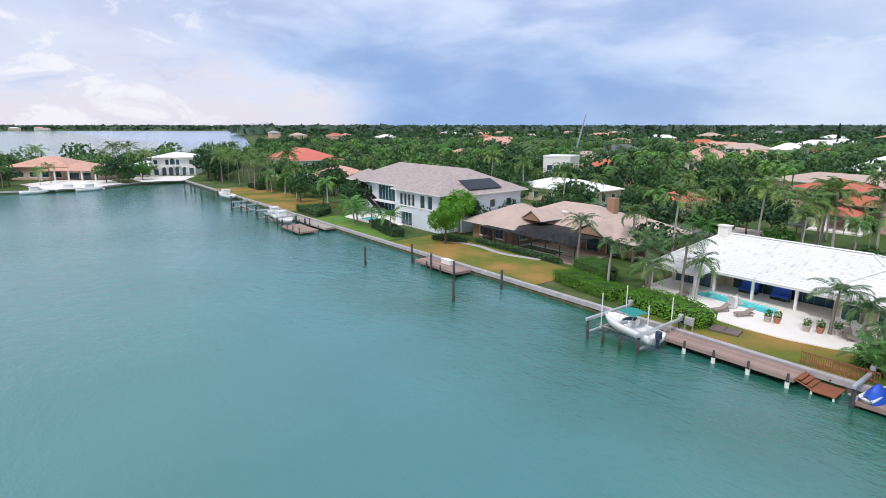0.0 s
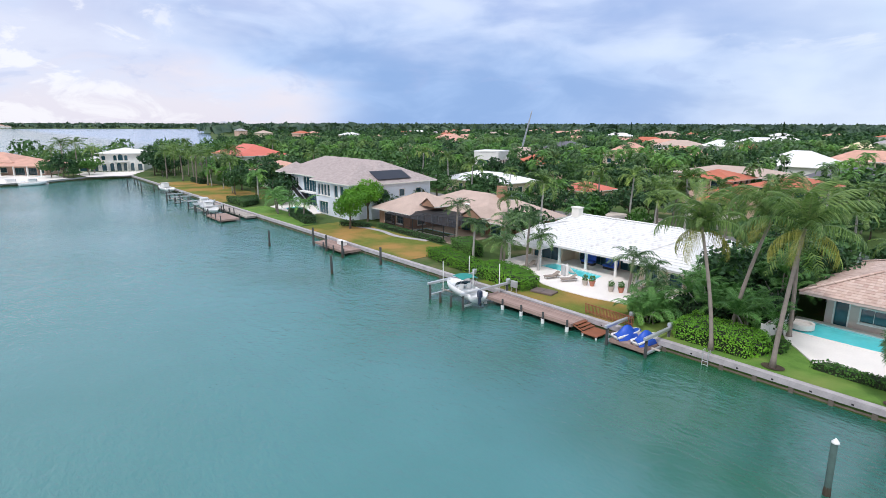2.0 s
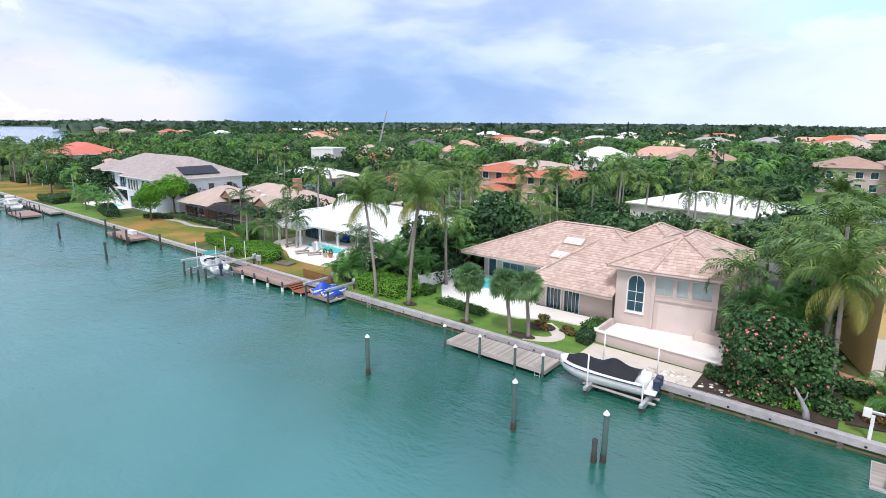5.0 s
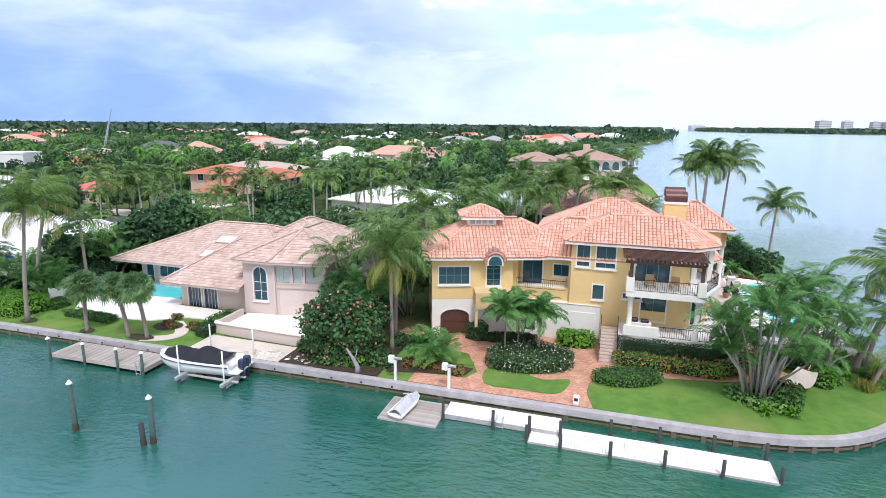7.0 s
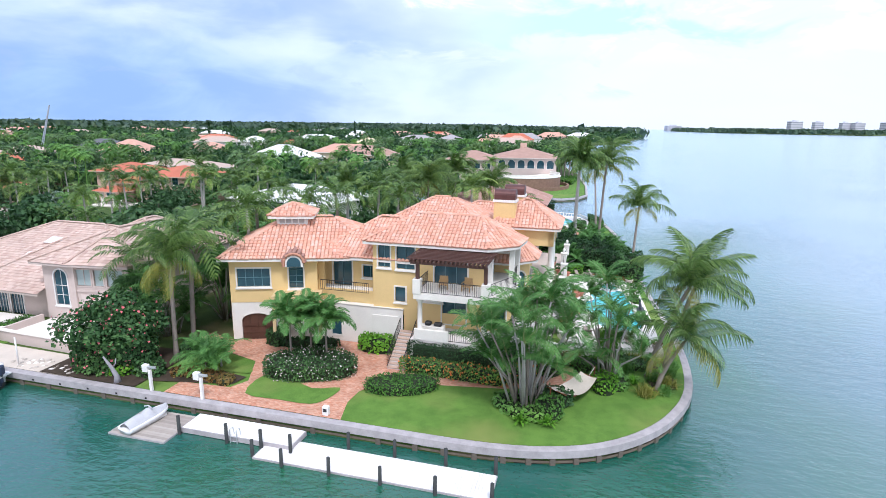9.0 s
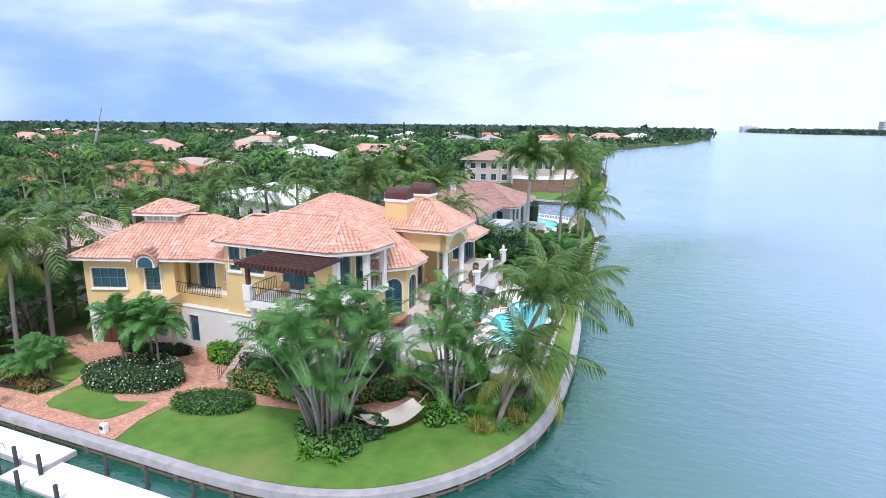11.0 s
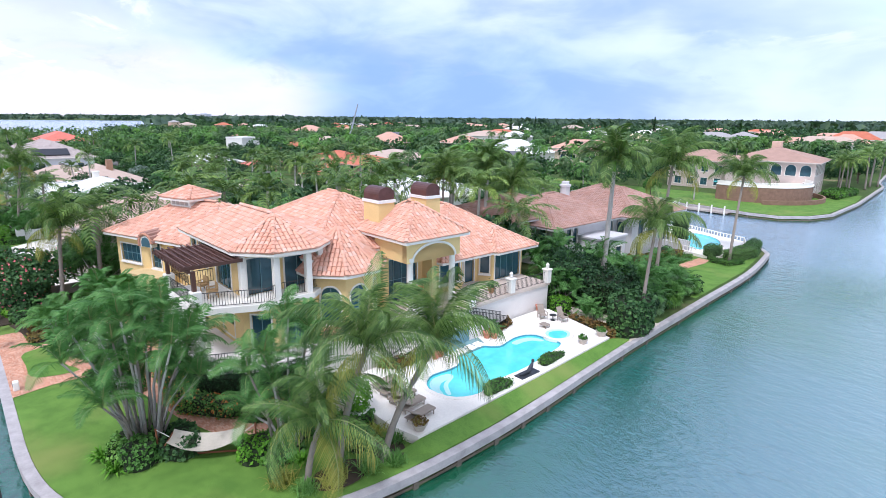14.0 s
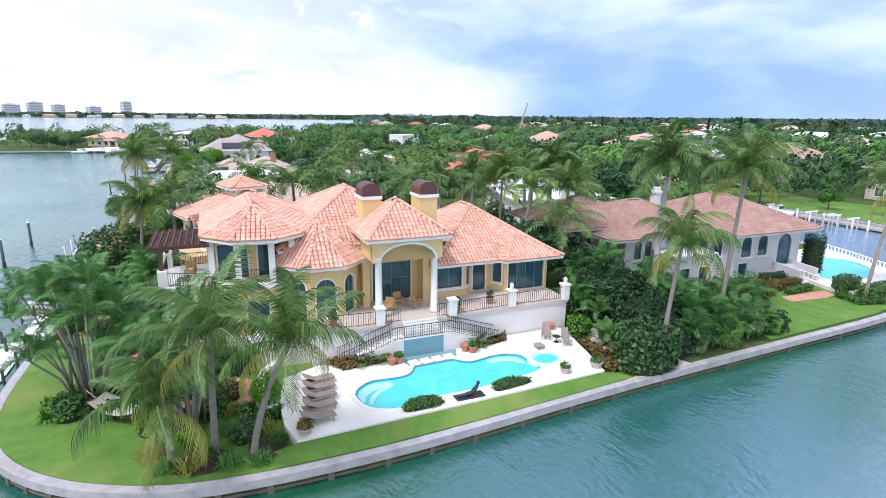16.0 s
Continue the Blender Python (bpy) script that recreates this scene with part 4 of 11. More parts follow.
# chimneys
for x0, x1, y0, y1 in ((6.6, 8.6, 22.7, 24.1), (6.9, 8.9, 27.0, 28.4)):
    ch = part("chimney", box(x0, x1, y0, y1, 8.5, 12.2), M_YELLOW, main, "yellow stucco chimney with a copper hood", MT)
    part("band", box(x0 - 0.08, x1 + 0.08, y0 - 0.08, y1 + 0.08, 12.2, 12.42), M_WHITE, ch)
    bm = bmesh.new()
    ym, r = (y0 + y1) / 2, (y1 - y0) / 2
    prof = [(y0, 12.42)] + [(ym - r * math.cos(math.pi * k / 10), 12.85 + r * 0.75 * math.sin(math.pi * k / 10)) for k in range(11)] + [(y1, 12.42)]
    va, vb = ([bm.verts.new((x, y, z)) for y, z in prof] for x in (x0 + 0.03, x1 - 0.03))
    for i in range(len(prof) - 1):
        bm.faces.new((va[i], vb[i], vb[i + 1], va[i + 1]))
    bm.faces.new(va)
    bm.faces.new(vb[::-1])
    bmesh.ops.recalc_face_normals(bm, faces=bm.faces[:])
    part("hood", bm, plain("copper_hood", (0.13, 0.06, 0.055), 0.45, 0.3, 1.5, 9, 0.2, 0.5), ch, "brown patinated copper hood")
# cupola
cup_base = LM @ pose(4.6, 4.3, 0)
cu = part("cupola", box(-1.3, 1.3, -1.1, 1.1, 10.0, 11.35), M_WHITE, main, "white louvred cupola", MT @ cup_base)
cup_roof = [[tuple(cup_base @ Vector(q)) for q in p] for p in hip_planes(-1.9, 1.9, -1.7, 1.7, 11.4, 0.85)]
villa_roof(cup_roof)
for i in range(4):
    part("louvre", box(-1.05 + i * 0.55, -0.62 + i * 0.55, -1.13, -1.0, 10.75, 11.2), plain("louvre_shadow", (0.45, 0.44, 0.43), 0.7), cu)


# ---- the neighbours ----
def plain_house(name, label, a, b, rot, w, d, h, rh, wallm, roofm, nf=4, ns=2, storeys=1, over=0.7, kind="hip", group="houses of the neighbourhood"):
    th = thing(name, label, "house", a, b, GROUND - 0.05, rot, group)
    I = Matrix.Identity(4)
    fr, sd = [], []
    for k in range(storeys):
        zb = 0.9 + k * (h / storeys)
        fr += row_of(w, nf, 1.6, 1.45, zb, "f", 1, 1)
        sd += row_of(d, ns, 1.4, 1.4, zb, "f", 1, 1)
    block(th, I, -w / 2, w / 2, -d / 2, d / 2, 0, h, wallm, fr, sd if b < 200 else (), (), sd if b < 200 else ())
    g = grow(-w / 2, w / 2, -d / 2, d / 2, over)
    if kind == "hip":
        roof(th, I, hip_planes(*g, h, rh), ROOFS[roofm])
    elif kind == "flat":
        part("roof", box(*g, h, h + 0.5, 0.03), ROOFS[roofm], th)
    return th


# light blue two-storey house
blue, BT = house_at("blue_house", "pale blue two-storey house with a grey shingle roof and solar panel", -136.0, 20.0)
BLUE_FRONT = [(s, 3.5, 0.95, 2.2, "w") for s in (1.4, 2.9, 4.9, 6.4)] + [(1.6 + 1.3 * i, 0.3, 0.9, 1.9, "d") for i in range(4)]
# wide dark panes stand in for shade in the balcony recess and ground openings
BLUE_FRONT += [(12.6, 3.2, 6.2, 3.0, "d", 0, 5, 1), (12.9, 0.2, 5.4, 2.5, "d", 0, 4, 1)] + [(s, 3.4, 1.05, 2.2, "w", 0, 2, 1) for s in (16.9, 18.3, 19.7)] + [(18.4, 0.2, 4.2, 2.4, "d", 0, 3, 1)]
BLUE_FRONT += [(27.5, 4.0, 1.3, 2.0, "w"), (33.0, 4.0, 1.3, 2.0, "w")]
block(blue, BT, -156, -119.5, 14.0, 28.0, 1.4, 8.1, M_BLUEWALL, BLUE_FRONT, [(3, 4.0, 1.2, 1.3, "w"), (7, 4.0, 1.2, 1.3, "w"), (11, 4.0, 1.2, 1.3, "w")], [], [], M_WHITE)
block(blue, BT, -134, -121, 10.4, 14.0, 1.4, 8.1, M_BLUEWALL, [(1.4 + 1.25 * i, 3.9, 0.9, 2.1, "w") for i in range(4)] + [(8.0, 3.9, 1.3, 2.2, "w"), (10.2, 3.9, 1.3, 2.2, "w"), (3.0, 0.3, 3.4, 2.3, "d", 0, 3, 1)], [(1.8, 3.9, 1.4, 2.0, "w")], [], [], M_WHITE)
roof(blue, BT, hip_planes(-157, -118.5, 13, 29, 8.15, 3.6), ROOFS["weathered"])
roof(blue, BT, hip_planes(-135, -120, 9.5, 24, 8.17, 3.2), ROOFS["weathered"])
roof(blue, BT, cone_planes([(-157.2, 12.2, 8.2), (-149.0, 12.2, 8.2), (-149.0, 19, 8.2), (-157.2, 19, 8.2)], (-153.1, 15.6, 10.4)), ROOFS["weathered"])
part("solar_panel", prism([(0, 0), (7.5, 0), (7.5, 3.4), (0, 3.4)], 0, 0.08), plain("solar_black", (0.012, 0.013, 0.018), 0.35, 0.2), blue, "black solar panel", BT @ Matrix.Translation((-119.3, 15.5, 8.75)) @ Matrix.Rotation(radians(90), 4, "Z") @ Matrix.Rotation(radians(23), 4, "X"))
# outside stair from the balcony down to the pool, with its dark rails
part("balcony_floor", box(-147.0, -140.0, 12.9, 14.0, 4.3, 4.55), M_WHITE, blue, "", BT)
for i in range(16):
    part("step", box(-149.6 + i * 0.38, -149.2 + i * 0.38, 12.7, 13.9, 1.4, 4.45 - 0.18 * i), M_BLUEWALL, blue, "", BT)
for y in (12.66, 13.94):
    part("stair_rail", prism([(0, 3.2), (0, 4.3), (6.2, 1.35), (6.2, 0.25)], 0, 0.06), M_DARK, blue, "black stair rail", BT @ Matrix(((1, 0, 0, -149.6), (0, 0, 1, y), (0, 1, 0, 1.4), (0, 0, 0, 1))))

# tan ranch house with the screened pool
ranch, RT = house_at("tan_ranch_house", "low brown-brick ranch house with a pinkish tan tile roof", -104.0, 22.0)
M_BROWNWALL = plain("brown_brick_wall", (0.34, 0.20, 0.13), 0.85, 0.15, 1, 14, 0.4)
block(ranch, RT, -116, -107, 13.4, 24, 1.4, 4.2, M_BROWNWALL, row_of(9, 2, 1.8, 1.4, 0.8), row_of(8, 2, 1.5, 1.4, 0.8), row_of(9, 2, 1.5, 1.3, 0.9), row_of(8, 2, 1.5, 1.3, 0.9))
block(ranch, RT, -107, -90, 20.5, 31, 1.4, 4.2, M_BROWNWALL, row_of(16, 4, 2.2, 2.1, 0.1, "d"), row_of(9, 2, 1.5, 1.3, 0.9), row_of(16, 4, 1.5, 1.3, 0.9))
RANCH_ROOFS = []


def ranch_roof(planes):
    roof(ranch, RT, planes, ROOFS["tan"])
    RANCH_ROOFS.append(planes)


ranch_roof(hip_planes(-117.2, -105.5, 12.3, 26, 4.3, 2.7))
ranch_roof(hip_planes(-115, -93.5, 18.6, 33.5, 4.32, 3.0))
ranch_roof(hip_planes(-100, -88.2, 17.4, 31.5, 4.34, 2.6))
roof(ranch, RT, gable_planes(-107.6, -103.6, 16.0, 22, 5.5, 1.3, "y"), ROOFS["tan"], None, 0.2, "roof", False)
roof(ranch, RT, gable_planes(-97.5, -92.5, 16.2, 22, 4.9, 1.4, "y"), ROOFS["tan"], None, 0.2, "roof", False)
for x0, x1, y, z, h in ((-107.4, -103.8, 16.2, 5.35, 1.15), (-97.2, -92.8, 16.4, 4.75, 1.25)):
    part("gable_wall", prism([(x0, 0), (x1, 0), ((x0 + x1) / 2, h)], 0, 0.1), M_BROWNWALL, ranch, "", RT @ Matrix(((1, 0, 0, 0), (0, 0, 1, y), (0, 1, 0, z), (0, 0, 0, 1))))
part("chimney", box(-99.6, -98.2, 26.5, 27.7, 6.0, 8.6, 0.03), M_BROWNWALL, ranch, "brick chimney", RT)
for x, y, z in ((-104, 22.0, 6.2), (-101, 21.0, 5.7)):
    part("roof_vent", box(-0.4, 0.4, -0.3, 0.3, 0, 0.25, 0.03), M_WHITE, ranch, "", RT @ Matrix.Translation((x, y, z)))

# white-roofed house with the open porch
porch, PT = house_at("white_roof_house", "beige house with a broad white roof and open porch", -71.5, 21.0)
block(porch, PT, -80, -61.5, 17.6, 29, 1.4, 4.05, M_BEIGE, [(2.0, 0.1, 1.4, 2.1, "d", 0, 2, 1), (6.5, 0.1, 4.2, 2.1, "d", 0, 4, 1), (12.5, 0.1, 4.2, 2.1, "d", 0, 4, 1), (17.0, 0.5, 1.5, 1.5, "w", 0, 3, 3)], row_of(12, 3, 1.5, 1.3, 0.9), row_of(18, 4, 1.5, 1.3, 0.9), row_of(12, 3, 1.5, 1.3, 0.9))
block(porch, PT, -64.5, -58.5, 13.2, 26, 1.4, 4.05, M_BEIGE, [(1.4, 0.6, 1.4, 1.5, "w", 0, 3, 3), (4.2, 0.6, 1.4, 1.5, "w", 0, 3, 3)], row_of(12, 3, 1.5, 1.3, 0.9), [], [])
wa, wb, wc, we = (-82.3, 12.9, 4.1), (-57.8, 12.9, 4.1), (-57.8, 30.0, 4.1), (-82.3, 30.0, 4.1)
wr0, wr1 = (-78.8, 21.2, 6.9), (-64.0, 21.2, 6.9)
WH = [[wa, wb, wr1, wr0], [wb, wc, wr1], [wc, we, wr0, wr1], [we, wa, wr0]]
roof(porch, PT, WH, ROOFS["white"], M_WHITE)
WING = [hip_planes(-82.0, -76.0, 9.9, 23.0, 4.13, 2.0), hip_planes(-66.0, -57.2, 12.2, 27.0, 4.15, 2.5)]
for planes in WING:
    roof(porch, PT, planes, ROOFS["white"], M_WHITE)
for x, y in ((-81.6, 10.5), (-76.5, 10.5), (-75.9, 13.6), (-71.9, 13.6), (-67.8, 13.6)):
    part("post", box(x - 0.13, x + 0.13, y, y + 0.26, 1.4, 4.05), M_WHITE, porch, "", PT)
block(porch, PT, -81.6, -76.4, 15.0, 18.5, 1.4, 4.05, M_BEIGE, [(2.6, 0.1, 4.2, 2.2, "d", 0, 3, 1)], [], [], [(1.7, 0.4, 1.6, 1.6, "w")])
chm = part("chimney", box(-79.2, -78.0, 20.2, 21.2, 5.2, 7.8, 0.03), M_TRIM, porch, "cream chimney", PT)
part("cap", box(-79.3, -77.9, 20.1, 21.3, 7.8, 7.95, 0.02), M_TRIM, chm)

# taupe tile-roofed house with the tall window
taupe, GT = house_at("taupe_house", "taupe stucco house with tan flat-tile roofs and a tall arched window", -35.0, 16.0)
TAUPE_ROOFS = []


def taupe_roof(planes):
    roof(taupe, GT, planes, M_FLATBASE, M_GREYWALL)
    TAUPE_ROOFS.append(planes)


block(taupe, GT, -49.5, -30, 15.2, 27, 1.4, 4.5, M_GREYWALL, [(1.2, 0.1, 1.0, 2.2, "d"), (4.0, 0.9, 2.8, 1.2, "w", 0, 3, 1), (9, 0.1, 3.6, 2.1, "d", 0, 3, 1)], [], [], row_of(13, 3, 1.4, 1.2, 0.9), M_WHITE)
block(taupe, GT, -39.0, -31.5, 9.6, 16, 1.4, 4.1, M_GREYWALL, [(1.6, 0.05, 1.5, 2.05, "d", 0, 4, 1), (3.5, 0.05, 1.5, 2.05, "d", 0, 4, 1)], [], [], [], M_WHITE)
TOWER = [(-31.0, 8.85), (-27.8, 9.05), (-22.9, 9.9), (-22.9, 21.0), (-31.0, 21.0)]
M_PALEPANE = plain("pale_pane", (0.42, 0.50, 0.50), 0.12, 0.12, 1.2, 5, 0.0, 0.0, "Object", 0.7)
TOWER_OPS = [[(1.75, 1.75, 1.35, 3.2, "w", 1.0, 2, 3)], [], [(3.0, 3.4, 1.2, 1.3, "w"), (7, 3.4, 1.2, 1.3, "w")], [], []]
for (p, q), ops in zip(zip(TOWER, TOWER[1:] + TOWER[:1]), TOWER_OPS):
    wall(taupe, GT, p, q, 1.4, 4.6 if p == TOWER[1] else 7.0, ops, M_GREYWALL, M_WHITE)
wall(taupe, GT, TOWER[1], TOWER[2], 4.6, 7.0, [(0.85, 0.4, 1.35, 1.45, "f", 0, 2, 1), (2.25, 0.4, 0.85, 1.45, "f", 0, 1, 1), (3.75, 0.4, 1.5, 1.45, "f", 0, 2, 1)], M_GREYWALL, M_GREYWALL, glass=M_PALEPANE)
part("band", prism([(-27.75, 8.97), (-22.85, 9.81), (-22.85, 9.9), (-27.75, 9.05)], 4.45, 4.6), M_GREYWALL, taupe, "", GT)
part("wall_panel", prism([(-27.3, 9.06), (-23.2, 9.76), (-23.2, 9.84), (-27.3, 9.13)], 1.5, 4.2), plain("pale_taupe_panel", (0.66, 0.56, 0.52), 0.85, 0.06), taupe, "", GT)
taupe_roof(hip_planes(-51, -28, 12.6, 29, 4.6, 3.3))
taupe_roof([[(-40.0, 8.0, 4.22), (-30.97, 8.0, 4.22), (-30.97, 16.0, 7.5), (-35.8, 16.0, 7.5)], [(-40.0, 21.0, 4.22), (-40.0, 8.0, 4.22), (-35.8, 16.0, 7.5)]])
TE = [(-31.8, 8.3, 7.05), (-27.9, 8.3, 7.05), (-22.2, 9.2, 7.05), (-22.2, 22.0, 7.05), (-31.8, 22.0, 7.05)]
t0, t1 = (-27.0, 13.4, 9.4), (-27.0, 17.4, 9.4)
taupe_roof([[TE[0], TE[1], t0], [TE[1], TE[2], t0], [TE[2], TE[3], t1, t0], [TE[3], TE[4], t1], [TE[4], TE[0], t0, t1]])
taupe_roof(hip_planes(-38.5, -26.0, 16.0, 30.0, 5.2, 3.4))
part("roof_curb", box(-38.0, -35.2, 15.6, 18.5, 5.4, 6.3), M_GREYWALL, taupe, "", GT)
part("pilaster", box(-27.95, -27.65, 8.9, 9.1, 1.4, 7.0), M_GREYWALL, taupe, "", GT)
for x, y, z in ((-39.3, 14.7, 5.48), (-39.2, 17.3, 6.55)):
    sk = part("skylight", box(-1.1, 1.1, -0.65, 0.65, 0, 0.16, 0.02), M_FLATBASE, taupe, "four-pane skylight", GT @ Matrix.Translation((x, y, z)) @ Matrix.Rotation(radians(22), 4, "X"))
    for k in range(4):
        part("pane", box(-1.05 + k * 0.53, -0.58 + k * 0.53, -0.6, 0.6, 0.155, 0.18, 0.01), plain("skylight_dome", (0.72, 0.72, 0.74), 0.3, 0.05) if "skylight_dome" not in bpy.data.materials else bpy.data.materials["skylight_dome"], sk)

# grey house beyond the villa
grey, NT = house_at("grey_bay_house", "grey stucco house with salmon tile roofs and arched windows", 3.0, 60.0)
GREY_ROOFS = []


def grey_roof(planes):
    roof(grey, NT, planes, M_PINKBASE, M_STONEWALL)
    GREY_ROOFS.append(planes)


block(grey, NT, -6, 5.1, 50, 62, 1.4, 6.62, M_STONEWALL, row_of(11, 3, 1.2, 1.4, 3.4), [(1.6, 2.9, 0.9, 1.9, "w", 1.0), (2.9, 2.9, 0.9, 1.9, "w", 1.0), (9.4, 0.3, 1.4, 2.0, "w"), (10.4, 3.2, 1.2, 1.6, "w", 1.0)], [], [])
block(grey, NT, -6, 7.2, 62, 72.4, 1.4, 6.62, M_STONEWALL, [(11.6, 2.6, 1.0, 1.9, "w", 1.0)], [(2.2, 2.6, 1.4, 2.2, "w", 1.0), (4.6, 2.6, 1.4, 2.2, "w", 1.0), (8.0, 1.3, 2.1, 3.4, "d", 1.0), (2.0, 0.1, 1.3, 1.8, "w")], [(1.6, 2.6, 1.3, 2.0, "w", 1.0)])
block(grey, NT, 5.0, 8.4, 53.5, 58.5, 1.4, 5.0, M_STONEWALL, [(1.4, 0.8, 1.0, 1.7, "w")], [(1.2, 0.7, 1.2, 1.8, "w"), (3.6, 0.7, 1.2, 1.8, "w")], [(1.4, 0.8, 1.0, 1.7, "w")])
part("flat_roof", box(4.9, 8.6, 53.3, 58.7, 5.0, 5.25, 0.03), M_STONEWALL, grey, "", NT)
grey_roof(hip_planes(-7.5, 6.3, 47.6, 63, 6.7, 2.7))
grey_roof(hip_planes(-7.5, 8.6, 60.8, 73.7, 6.72, 2.9))
grey_roof(hip_planes(-8, 3, 44, 56, 7.4, 2.2))
for y in (59,):
    part("chimney", lathe([(0.6, 7.0), (0.6, 9.9), (0.75, 9.95), (0.75, 10.2), (0.5, 10.25), (0.5, 10.6)], 8), M_STONEWALL, grey, "stone chimney", NT @ Matrix.Translation((-1.0, y, 0)))

# stair from the arched door down to the pool terrace
for k in range(8):
    part("step", box(7.1, 8.0 + 0.36 * k, 68.9 - 0.12 * k, 71.0 - 0.12 * k, 1.4, 2.72 - 0.16 * k, 0.02), M_STONEWALL, grey, "", NT)
for y, dy in ((68.7, 0.0), (71.2, 0.0)):
    part("stair_wall", prism([(7.1, y - 0.14), (10.9, y - 0.95), (10.9, y - 0.65), (7.1, y + 0.14)], 1.4, 3.1), M_STONEWALL, grey, "", NT)

